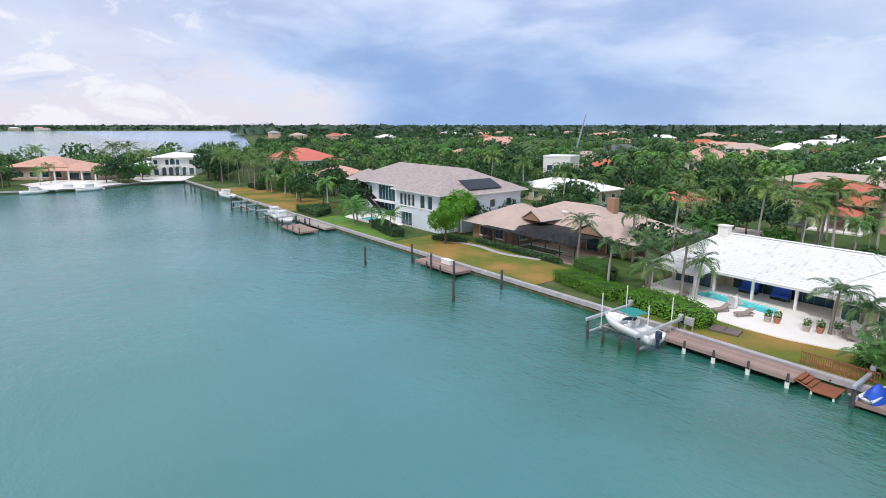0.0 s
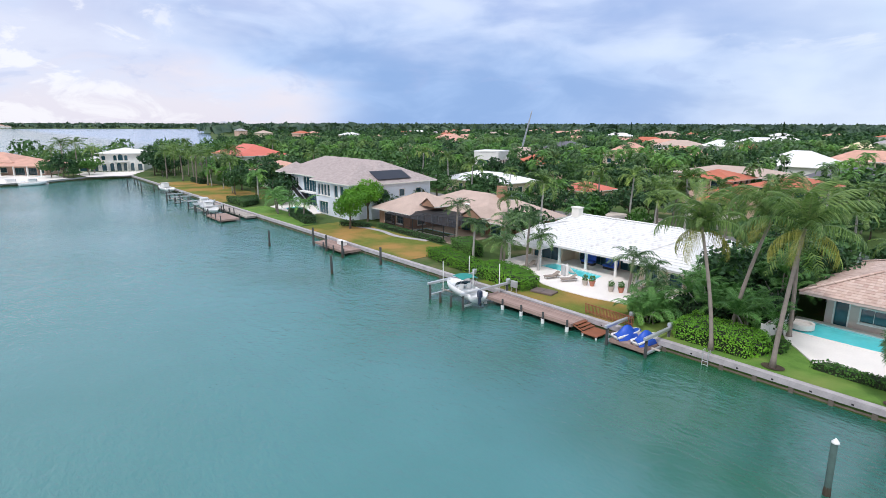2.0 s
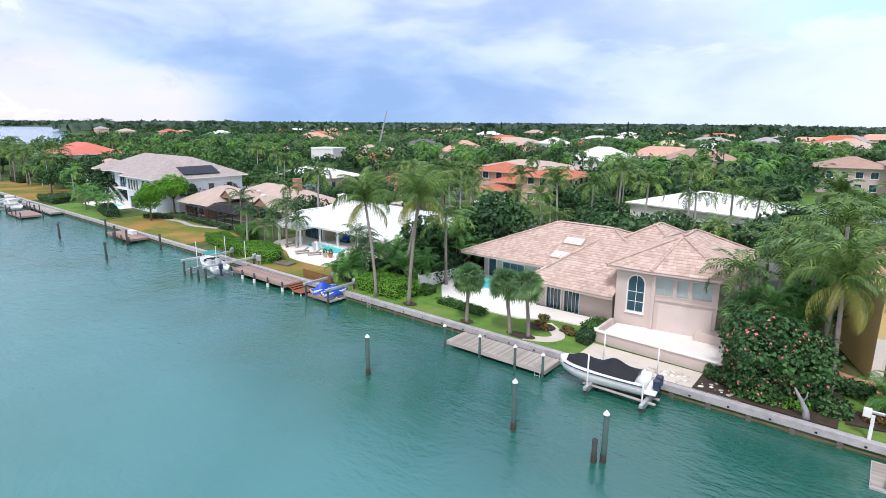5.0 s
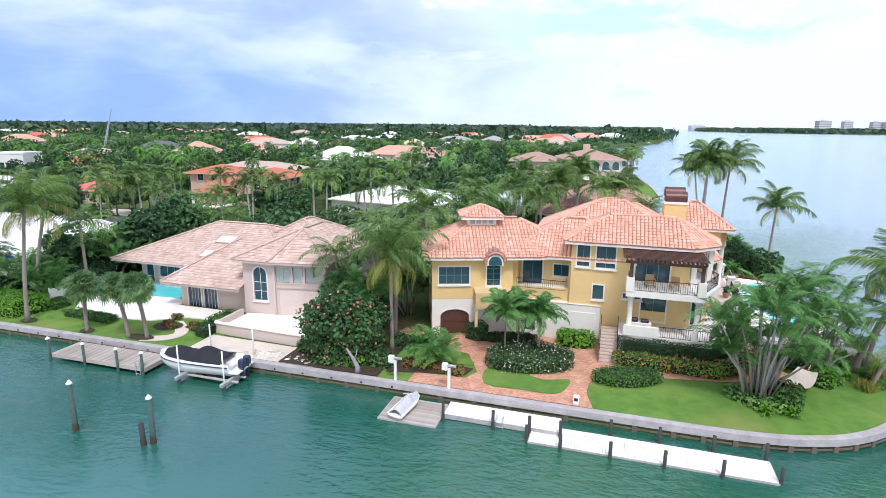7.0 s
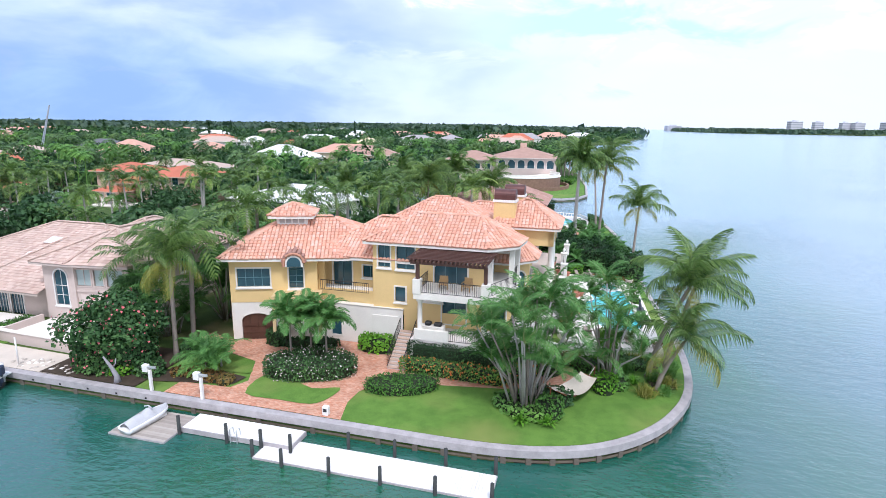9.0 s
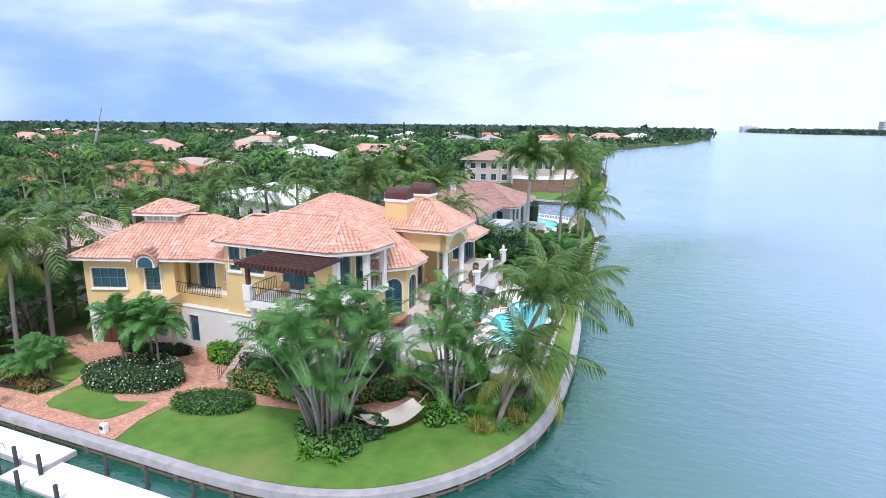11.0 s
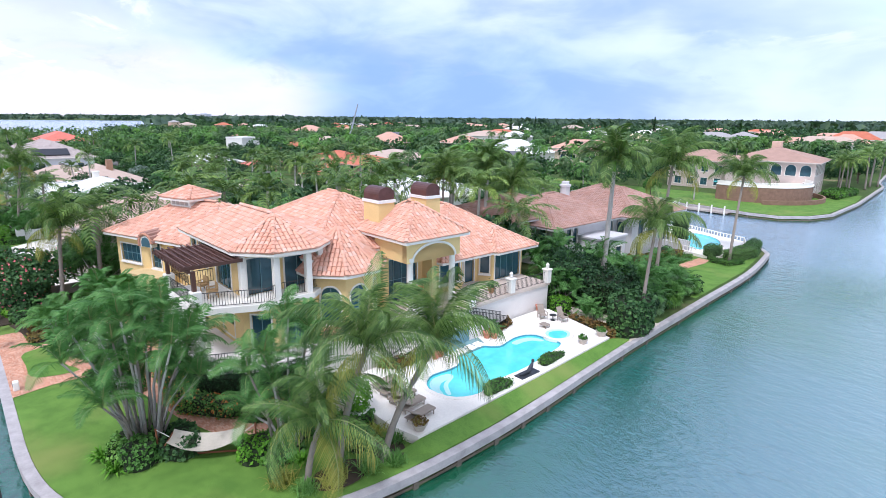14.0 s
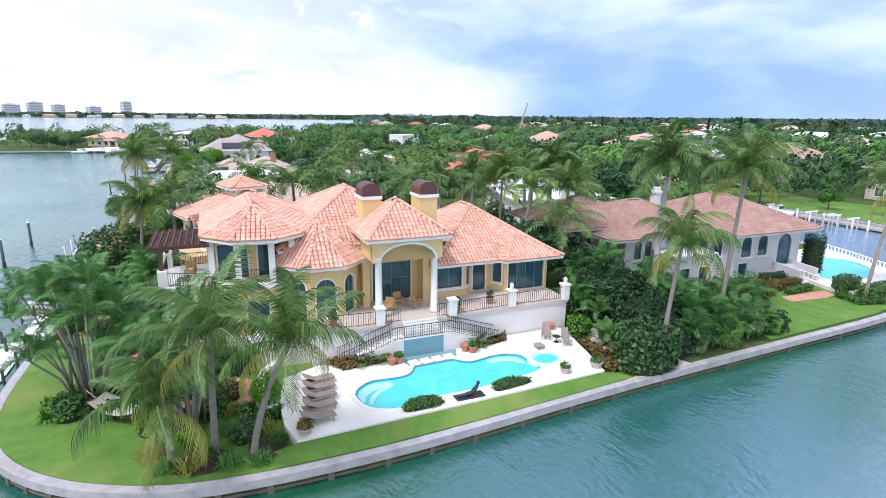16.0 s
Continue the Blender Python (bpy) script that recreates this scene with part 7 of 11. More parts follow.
SPA = smooth_loop([(17.36, 31.95), (16.75, 32.8), (17.1, 33.85), (17.75, 34.1), (18.35, 33.7), (18.65, 32.8), (18.2, 32.0)], 3)
sp = part("spa", ring_strip(SPA, 0.26, DECKZ - 0.1, DECKZ + 0.12), M_DECK, vp, "raised rim of a small spa beside the pool")
part("water", prism(SPA, DECKZ - 0.1, DECKZ + 0.04), M_POOL, sp)
part("spa_bench", ring_strip(SPA, -0.25, DECKZ + 0.02, DECKZ + 0.046), M_POOLSTEP, sp)
# tile line round the water and the shallow shelves at both ends
part("tile_line", ring_strip(POOL_LINE, -0.05, DECKZ - 0.14, DECKZ - 0.01), M_POOLTILE, vp, "blue tile line")
for lp, z in (([(17.9, 19.85), (17.1, 20.35), (16.75, 21.1), (16.9, 22.1), (17.35, 22.1), (17.6, 20.9), (18.2, 20.25), (18.9, 20.0)], 0.112),
              ([(17.55, 22.0), (17.2, 22.2), (17.75, 21.0), (18.4, 20.45), (19.0, 20.2), (19.1, 20.4), (18.5, 20.75), (17.95, 21.2)], 0.116),
              ([(16.25, 29.2), (16.1, 30.0), (16.3, 30.9), (16.8, 31.4), (17.5, 31.5), (17.4, 31.1), (16.95, 30.8), (16.7, 30.0), (16.7, 29.3)], 0.112)):
    part("pool_step", prism(smooth_loop(lp, 2), DECKZ - 0.35, DECKZ - z, False), M_POOLSTEP, vp)
for i in range(4):
    part("stepping_stone", box(-0.40, 0.40, -0.36, 0.36, 1.7, DECKZ + 0.07, 0.05), M_DECK, vp, "", pose(15.05 - 0.03 * i, 24.35 + i * 0.87, 0, 0, 0, 6))
# basin under the water wall
part("basin_edge", prism([(13.35, 23.4), (14.5, 23.7), (15.55, 23.95), (15.42, 27.3), (14.0, 27.9), (13.35, 27.7)], 1.7, DECKZ + 0.012), plain("basin_tile", (0.20, 0.34, 0.36), 0.15, 0.1), vp)

pool("taupe_pool", "blue rectangular pool in a white deck beside the taupe house", [(-50.2, 8.0), (-46.6, 3.7), (-43.0, 4.3), (-38.4, 4.6), (-35.6, 6.4), (-32.3, 6.6), (-32.3, 9.1), (-39.1, 9.1), (-39.1, 15.1), (-51.6, 15.1), (-51.6, 11.0)], [(-50.9, 10.4), (-45.0, 10.4), (-40.2, 10.8), (-40.0, 12.2), (-41.5, 14.0), (-50.6, 14.4)], G + 0.1)
part("hot_tub", lathe([(1.0, 0), (1.0, 0.45), (0.8, 0.45), (0.8, 0.2), (0, 0.2)], 18, False), M_DECK, thing("hot_tub", "round white hot tub beside the pool", "hot tub", -50.3, 12.0, G + 0.08)).parent["category"] = "hot tub"
pool("porch_pool", "turquoise pool before the white porch", [(-82, 9.6), (-75.1, 7.2), (-71.6, 5.2), (-69.0, 4.9), (-65.5, 5.0), (-62.1, 5.8), (-59.2, 7.4), (-58.8, 13.1), (-64.6, 13.1), (-64.6, 17.5), (-80, 17.5), (-82, 16)], [(-77.0, 11.3), (-68.6, 10.6), (-69.0, 13.0), (-76.4, 13.6)], G + 0.08)
pool("screened_pool", "dark blue pool under a black screen cage", [(-111.5, 12.2), (-93.5, 11.2), (-93.5, 20.3), (-107.9, 20.3), (-107.9, 15.4), (-111.5, 15.4)], [(-106, 13.4), (-98.5, 13.6), (-98.5, 16.2), (-106, 16.2)], G + 0.06, 0.28, plain("tan_deck", (0.45, 0.36, 0.28), 0.85, 0.1))
pool("blue_house_pool", "small blue pool before the pale blue house", [(-147, 6.2), (-132, 6.2), (-132, 10.2), (-136, 13.9), (-152, 13.9)], [(-142.5, 7.4), (-135.0, 7.0), (-136.5, 10.2), (-143.5, 10.6)], G + 0.08)
pool("bay_pool", "turquoise pool on a raised white terrace by the bay", [(8.0, 70.6), (9.0, 70.4), (13.8, 68.9), (14.9, 70.0), (15.2, 78.0), (13.6, 82.0), (12.0, 82.7), (9.8, 83.1), (5.2, 85.1), (0.6, 86.4), (1.0, 73.4), (8.0, 73.4)], smooth_loop([(10.2, 72.0), (12.0, 72.4), (12.5, 76.2), (10.1, 80.8), (6.4, 82.4), (4.8, 79.8), (7.5, 75.8)], 3), G + 0.35)


# the villa's terrace, stairs and rails
def railing(th, T, pts, z0, height=0.95, gap=0.16, mat=None, name="railing"):
    """An iron railing along plan points with a z for each point."""
    bm = bmesh.new()
    for (x0, y0, za), (x1, y1, zb) in zip(pts, pts[1:]):
        n = max(1, int(math.hypot(x1 - x0, y1 - y0) / gap))
        add_tube(bm, [(x0, y0, za + height), (x1, y1, zb + height)], 0.03, 4)
        add_tube(bm, [(x0, y0, za + 0.1), (x1, y1, zb + 0.1)], 0.02, 4)
        for i in range(n + 1):
            t = i / n
            x, y, z = x0 + (x1 - x0) * t, y0 + (y1 - y0) * t, za + (zb - za) * t
            add_box(bm, x - 0.012, x + 0.012, y - 0.012, y + 0.012, z + 0.08, z + height)
    return part(name, bm, mat or M_DARK, th, "black iron railing", T)


terrace = thing("terrace", "raised stone terrace with white retaining walls before the villa", "terrace", 12.0, 28.0, G - 0.05)
TT = Matrix.Translation((-12.0, -28.0, -(G - 0.05)))
M_RETAIN = plain("cream_retaining_wall", (0.72, 0.68, 0.66), 0.8, 0.06, 0.6, 14, 0.2)
part("floor", prism([(8.4, 18.3), (12.9, 18.0), (13.2, 22.6), (13.2, 27.9), (12.9, 33), (13.0, 37.9), (8.4, 37.9)], 4.05, 4.3), plain("terrace_tile", (0.60, 0.50, 0.44), 0.8, 0.08, 1.0, 8, 0.2), terrace, "", TT)
part("retaining_wall", prism([(8.5, 18.4), (12.8, 18.1), (13.1, 22.6), (13.1, 27.9), (12.8, 33), (12.9, 37.8), (8.5, 37.8)], 1.4, 4.06), M_RETAIN, terrace, "", TT)
part("landing", box(13.1, 14.0, 23.4, 27.5, 1.4, 3.35, 0.02), M_RETAIN, terrace, "", TT)
part("water_wall", box(13.96, 14.03, 24.0, 26.9, 1.9, 3.3), plain("blue_glass_tile", (0.16, 0.30, 0.36), 0.15, 0.12, 4, 20, 0.2), terrace, "blue-grey tiled water wall", TT)
for sgn, y_top, y_end in ((-1, 23.4, 19.6), (1, 27.5, 31.3)):
    for i in range(9):
        y0 = y_top + (y_end - y_top) * i / 9
        y1 = y_top + (y_end - y_top) * (i + 1) / 9
        part("step", box(13.1, 14.0 - 0.0, min(y0, y1), max(y0, y1), 1.4, 3.35 - 0.14 * (i + 1)), M_RETAIN, terrace, "", TT)
    railing(terrace, TT, [(13.95, y_top, 3.35), (13.95, y_end, 2.05)], 0, 0.9)
    railing(terrace, TT, [(13.2, y_top, 3.45), (13.2, y_end, 2.2)], 0, 0.9)
for i in range(6):
    part("step", box(13.1 - 0.001 * i, 13.35 + 0.12 * i * 0 + 0.11 * (5 - i), 24.2, 26.7, 3.35, 3.35 + 0.16 * (i + 1)), M_RETAIN, terrace, "", TT)
railing(terrace, TT, [(13.95, 23.4, 3.35), (13.95, 27.5, 3.35)], 0, 0.9)
railing(terrace, TT, [(12.8, 18.2, 4.3), (13.05, 22.3, 4.3)], 0, 0.95)
railing(terrace, TT, [(13.05, 22.9, 4.3), (13.05, 24.1, 4.3)], 0, 0.95)
railing(terrace, TT, [(13.05, 26.8, 4.3), (13.05, 27.7, 4.3)], 0, 0.95)
railing(terrace, TT, [(13.05, 28.2, 4.3), (12.8, 32.7, 4.3)], 0, 0.95)
railing(terrace, TT, [(12.75, 33.1, 4.3), (12.85, 37.4, 4.3)], 0, 0.95)
for x, y in ((13.1, 22.6), (13.1, 27.95), (12.8, 32.9), (12.9, 37.6)):
    pd = part("pedestal", box(-0.28, 0.28, -0.28, 0.28, 4.3, 5.45, 0.03), M_TRIM, terrace, "", TT @ Matrix.Translation((x, y, 0)))
    part("capstone", box(-0.36, 0.36, -0.36, 0.36, 5.45, 5.58, 0.03), M_TRIM, pd)
    if y > 32:
        part("lantern", lathe([(0.1, 5.58), (0.14, 5.65), (0.16, 5.95), (0.05, 6.1)], 8), M_TRIM, pd)
# balcony, pergola and lower patio on the canal side
bal = part("balcony", prism([(3.2, 9.1), (8.7, 9.1), (10.4, 13.0), (9.7, 13.9), (8.0, 12.3), (3.2, 12.3)], 6.7, 7.1), M_TRIM, main, "white balcony over the patio", MT)
railing(bal, None, [(3.5, 9.3, 7.1), (8.5, 9.3, 7.1)], 0, 0.95)
railing(bal, None, [(3.4, 12.2, 7.1), (3.4, 9.5, 7.1)], 0, 0.95)
railing(bal, None, [(8.6, 9.5, 7.1), (10.2, 13.0, 7.1), (9.75, 13.9, 7.1)], 0, 0.95)
railing(bal, None, [(9.7, 14.1, 7.1), (9.85, 16.1, 7.1), (8.8, 17.5, 7.1)], 0, 0.95)
for x, y in ((3.45, 9.35), (8.5, 9.35)):
    part("pier", box(x - 0.3, x + 0.3, y - 0.3, y + 0.3, 7.1, 8.2, 0.03), M_TRIM, bal)
for x, y in ((3.6, 9.5), (8.4, 9.5)):
    part("patio_column", lathe([(0.28, 3.5), (0.28, 3.65), (0.2, 3.7), (0.18, 6.4), (0.27, 6.5), (0.27, 6.72)], 10), M_TRIM, main, "", MT @ Matrix.Translation((x, y, 0)), True)
part("patio", prism([(2.9, 9.3), (9.6, 9.3), (11.3, 13.5), (11.3, 18.2), (9.6, 16.5), (9.4, 14.2), (8.0, 12.25), (2.9, 12.25)], 1.4, 3.5), M_RETAIN, main, "", MT)
part("parapet", box(3.2, 5.8, 9.25, 9.5, 3.5, 4.35, 0.02), M_TRIM, main, "", MT)
railing(main, MT, [(5.8, 9.4, 3.5), (9.4, 9.4, 3.5), (11.1, 13.4, 3.5), (11.1, 18.0, 3.5)], 0, 0.9)
M_PERGOLA = plain("dark_brown_timber", (0.10, 0.045, 0.035), 0.6, 0.2)
per = part("pergola", box(3.0, 8.6, 9.0, 9.16, 9.35, 9.55), M_PERGOLA, main, "dark brown timber pergola", MT)
part("beam", box(3.0, 8.6, 12.0, 12.16, 9.6, 9.78), M_PERGOLA, per)
for i in range(19):
    x = 3.05 + i * 0.305
    part("rafter", box(x, x + 0.09, 8.6, 12.3, 9.56, 9.78), M_PERGOLA, per)
for i in range(9):
    y = 8.8 + i * 0.4
    part("batten", box(2.8, 8.8, y, y + 0.07, 9.79, 9.86), M_PERGOLA, per)
part("post", box(3.35, 3.6, 9.2, 9.42, 8.2, 9.4), M_PERGOLA, per)
part("post", box(8.35, 8.6, 9.2, 9.42, 8.2, 9.4), M_PERGOLA, per)
railing(main, MT, [(-5.7, 12.0, 5.74), (-1.5, 12.0, 5.74)], 0, 0.9)
# small balcony with a solid parapet on the garage wing
M_LATTICE = plain("cream_lattice", (0.66, 0.50, 0.27), 0.8, 0.12)
part("terrace", prism([lw(3.6, -1.7), lw(7.4, -1.7), lw(7.4, 0.0), lw(3.6, 0.0)], 4.3, 5.7), M_LATTICE, main, "cream slatted parapet of a small terrace", MT)
for x in (3.7, 7.3):
    part("terrace_post", prism([lw(x - 0.12, -1.6), lw(x + 0.12, -1.6), lw(x + 0.12, -1.36), lw(x - 0.12, -1.36)], 1.4, 4.3), M_LATTICE, main, "", MT)
for k in range(12):
    part("terrace_slat", prism([lw(3.7 + k * 0.31, -1.74), lw(3.86 + k * 0.31, -1.74), lw(3.86 + k * 0.31, -1.70), lw(3.7 + k * 0.31, -1.70)], 4.4, 5.6), M_LATTICE, main, "", MT)
part("eyebrow", tube([lw(4.5, -0.86) + (7.9,)] + [tuple(LM @ Vector((5.3 - 0.8 * math.cos(math.pi * k / 8), -0.86, 8.2 + 0.75 * math.sin(math.pi * k / 8)))) for k in range(9)], 0.13, 6), M_TILEBASE, main, "", MT)
for i in range(7):
    ang = math.pi * (i + 0.5) / 7
    part("dormer_tile", tube([tuple(LM @ Vector((5.3 - 0.85 * math.cos(ang), -0.9, 8.15 + 0.8 * math.sin(ang)))), tuple(LM @ Vector((5.3 - 0.85 * math.cos(ang), 1.4, 8.35 + 0.8 * math.sin(ang))))], 0.19, 6), plain("brown_barrel_tile", (0.36, 0.20, 0.16), 0.8, 0.2) if i == 0 else bpy.data.materials["brown_barrel_tile"], main, "", MT)
half = [(0.72 * math.cos(math.pi * k / 12), 8.15 + 0.70 * math.sin(math.pi * k / 12)) for k in range(13)]
glass_at = MT @ LM @ Matrix(((1, 0, 0, 5.3), (0, 0, 1, -0.84), (0, 1, 0, 0), (0, 0, 0, 1)))
dor = part("dormer_window", prism([(0.72, 7.85), *half, (-0.72, 7.85)], 0, 0.5), M_TRIM, main, "arched dormer window", glass_at)
part("pane", prism([(0.55 * math.cos(math.pi * k / 12), 8.12 + 0.54 * math.sin(math.pi * k / 12)) for k in range(13)] + [(-0.55, 7.88), (0.55, 7.88)], 0, 0.02), M_GLASS, dor, "", Matrix.Translation((0, 0, -0.03)))
# entry stair on the canal side
M_TREAD = plain("stone_tread", (0.52, 0.38, 0.30), 0.8, 0.15)
stair = thing("entry_stair", "white entry stair with dark iron rails", "stair", 2.2, 9.6, G)
for i in range(11):
    part("step", box(-0.65, 0.65, -1.6 + i * 0.29, 1.75, 0.0, 0.17 * (i + 1) - 0.045), M_RETAIN, stair)
    part("tread", box(-0.7, 0.7, -1.65 + i * 0.29, -1.24 + i * 0.29, 0.17 * (i + 1) - 0.045, 0.17 * (i + 1), 0.01), M_TREAD, stair)
for x in (-0.65, 0.65):
    railing(stair, None, [(x, -1.6, 0.1), (x, 1.4, 1.95)], 0, 0.95)


# hedges and beds by the villa
shrub("clipped_hedge", "tall clipped green hedge below the patio", [(2.9, 8.6), (9.4, 8.6), (11.6, 10.9), (11.9, 14.5), (11.3, 14.5), (11.0, 11.4), (9.2, 9.25), (2.9, 9.25)], G, 3.4, GREENS["dark"], 1, 0.10, 170, "hedge", lumpy=0.5)
shrub("flowering_hedge", "low hedge dotted with orange flowers", [(2.6, 7.7), (9.8, 7.3), (12.4, 9.2), (13.2, 11.5), (12.3, 11.6), (11.4, 9.6), (9.6, 8.5), (2.6, 8.5)], G, G + 1.0, GREENS["lime"], 2, 0.13, 110, "hedge", (M_FLOWER_O, 0.13, 0.13, "orange flowers"))
shrub("flower_bed", "round bed of shrubs edged with white and pink flowers", ellipse(-3.6, 6.0, 3.3, 2.0, 22, 15, 0.05), G, G + 1.15, GREENS["near"], 3, 0.15, 80, "flower bed", (M_FLOWER_W, 0.12, 0.11, "white and pink blossom"))
shrub("low_hedge", "low oval hedge on the lawn", ellipse(3.6, 5.4, 2.55, 1.25, 20, 20), G, G + 0.6, GREENS["hedge"], 4, 0.15, 80, "hedge")
shrub("garage_shrub", "yellow-green shrub by the garage wall", ellipse(-0.4, 10.9, 1.5, 0.8, 14), G, G + 1.2, GREENS["bright"], 5, 0.25, 45)
shrub("garage_hedge", "dark low hedge before the garage", ellipse(-5.8, 10.2, 2.3, 0.7, 16, 15), G, G + 0.6, GREENS["dark"], 6, 0.18, 60, "hedge")
shrub("garage_bush", "grey-green bush beside the garage door", ellipse(-8.6, 9.9, 0.9, 0.7, 12), G, G + 1.3, GREENS["near"], 7, 0.22, 60)
for i, (x, y, rx, ry, h, g) in enumerate(((15.9, 11.8, 1.2, 0.8, 0.9, "hedge"), (14.0, 12.5, 1.4, 0.8, 0.7, "croton"), (13.2, 10.6, 1.0, 0.7, 0.8, "hedge"), (17.6, 14.3, 1.2, 0.7, 0.8, "hedge"), (16.9, 9.0, 0.9, 0.8, 1.1, "bright"), (13.6, 4.4, 0.8, 0.8, 1.2, "hedge"), (19.0, 13.6, 1.2, 0.7, 0.6, "near"))):
    shrub("garden_shrub", "rounded garden shrub by the brick path", ellipse(x, y, rx, ry, 14, i * 25), G, G + h, GREENS[g], 20 + i, 0.18, 60, group="garden shrubs")
for i, (x, y) in enumerate(((12.0, 3.1), (13.6, 3.3), (17.0, 10.2), (18.9, 10.4))):
    th = thing("strappy_plant", "bright green strappy plant under the palms", "plant", x, y, G, i * 40, "strappy plants")
    rr = random.Random(i)
    bm = bmesh.new()
    for k in range(46):
        az, el = rr.uniform(0, 6.28), rr.uniform(0.5, 1.3)
        d = Vector((math.cos(az) * math.cos(el), math.sin(az) * math.cos(el), math.sin(el)))
        s = Vector((-math.sin(az), math.cos(az), 0)) * 0.06
        ln = rr.uniform(0.7, 1.1)
        mid, tip = d * ln * 0.6, d * ln + Vector((0, 0, -0.3))
        bm.faces.new([bm.verts.new(q) for q in (-s * 0.5, s * 0.5, mid + s, mid - s)])
        bm.faces.new([bm.verts.new(q) for q in (mid - s, mid + s, tip)])
    part("leaves", bm, GREENS["bright"], th)
shrub("pool_planting", "dark croton planting on the pool terrace slope", [(13.2, 18.9), (14.5, 19.8), (14.2, 23.0), (13.9, 23.0)], DECKZ - 0.3, DECKZ + 0.45, GREENS["croton"], 31, 0.2, 70)
shrub("pool_planting", "dark croton planting beside the stair", [(14.05, 28.4), (14.6, 28.7), (13.9, 31.9), (13.1, 32.3), (14.05, 31.0)], DECKZ - 0.3, DECKZ + 0.4, GREENS["croton"], 32, 0.2, 70)
shrub("red_bromeliads", "dark red bromeliads edging the pool deck", [(15.8, 37.0), (16.0, 37.8), (19.6, 37.7), (20.5, 36.6), (20.4, 35.9), (18.9, 36.3)], G, G + 0.65, GREENS["croton"], 33, 0.3, 50)
shrub("pool_cushion_plant", "low green mound edging the pool", smooth_loop([(20.95, 21.75), (20.15, 22.1), (19.85, 22.8), (19.9, 23.6), (20.25, 24.05), (20.9, 24.0)], 3), DECKZ, DECKZ + 0.28, GREENS["hedge"], 34, 0.13, 110)
shrub("pool_cushion_plant", "low green mound edging the pool", smooth_loop([(20.0, 27.7), (19.6, 28.5), (19.6, 29.4), (19.95, 29.95), (20.35, 30.2), (20.65, 27.8)], 3), DECKZ, DECKZ + 0.28, GREENS["hedge"], 35, 0.13, 110)
shrub("terrace_bush", "round bright bush beside the terrace wall", ellipse(14.0, 38.3, 0.9, 0.8, 12), G, G + 1.5, GREENS["bright"], 36, 0.2, 70)
shrub("terrace_hedge", "clipped box hedge beside the terrace", ellipse(11.3, 38.8, 1.4, 0.8, 14), G, 4.2, GREENS["hedge"], 37, 0.16, 60, "hedge")
# grass bank between the pool deck and the sea wall
bm = bmesh.new()
rows_b = [((21.3, 14.4, G + 0.02), (22.7, 14.4, G + 0.03)), ((21.53, 15.8, DECKZ - 0.12), (22.72, 16.2, G + 0.04)), ((21.40, 20, DECKZ - 0.10), (22.68, 20.2, G + 0.04)), ((21.15, 26, DECKZ - 0.10), (22.28, 26.2, G + 0.04)), ((20.66, 35.6, DECKZ - 0.10), (21.42, 35.8, G + 0.04)), ((20.4, 37.4, G + 0.02), (21.28, 37.6, G + 0.03))]
vv = [[bm.verts.new(q) for q in r] for r in rows_b]
for p, q in zip(vv, vv[1:]):
    bm.faces.new((p[0], p[1], q[1], q[0]))
bmesh.ops.recalc_face_normals(bm, faces=bm.faces[:])
setting("lawn_bank", bm, M_LAWN, "mown grass strip between pool deck and sea wall", category="lawn")
for x, y, rx, ry, h, g in ((12.1, 4.9, 2.0, 1.5, 0.55, "lime"), (13.4, 6.2, 1.4, 1.2, 0.8, "near"), (17.2, 10.0, 1.5, 1.1, 0.5, "lime")):
    shrub("ground_cover", "leafy ground cover at the foot of the palms", ellipse(x, y, rx, ry, 16, 0, 0.12), G, G + h, GREENS[g], int(x * 7), 0.24, 50, "ground cover", group="ground cover")
# thicket between the two bay houses
for i, (x, y, rx, ry, h, g) in enumerate(((18.6, 42.6, 1.5, 2.2, 2.2, "dark"), (15.6, 43.6, 2.4, 3.0, 3.0, "dark"), (18.0, 46.6, 1.7, 2.2, 1.6, "near"), (15.0, 48.6, 2.2, 2.8, 2.6, "near"), (17.6, 50.8, 1.6, 2.0, 1.3, "hedge"), (11.5, 43.0, 2.2, 2.8, 4.0, "dark"), (12.6, 54.0, 1.3, 1.8, 1.7, "croton"), (10.6, 57.4, 1.1, 1.2, 1.5, "croton"), (11.4, 60.8, 1.1, 1.8, 1.3, "croton"), (14.6, 53.4, 1.6, 1.6, 1.4, "near"), (18.2, 53.6, 1.3, 1.3, 1.2, "dark"))):
    shrub("bay_thicket", "dense tropical shrubbery above the sea wall", ellipse(x, y, rx, ry, 18, 0, 0.1), G, G + h, GREENS[g], 40 + i, 0.25, 58, "shrubbery", group="bay thicket", lumpy=3.0)
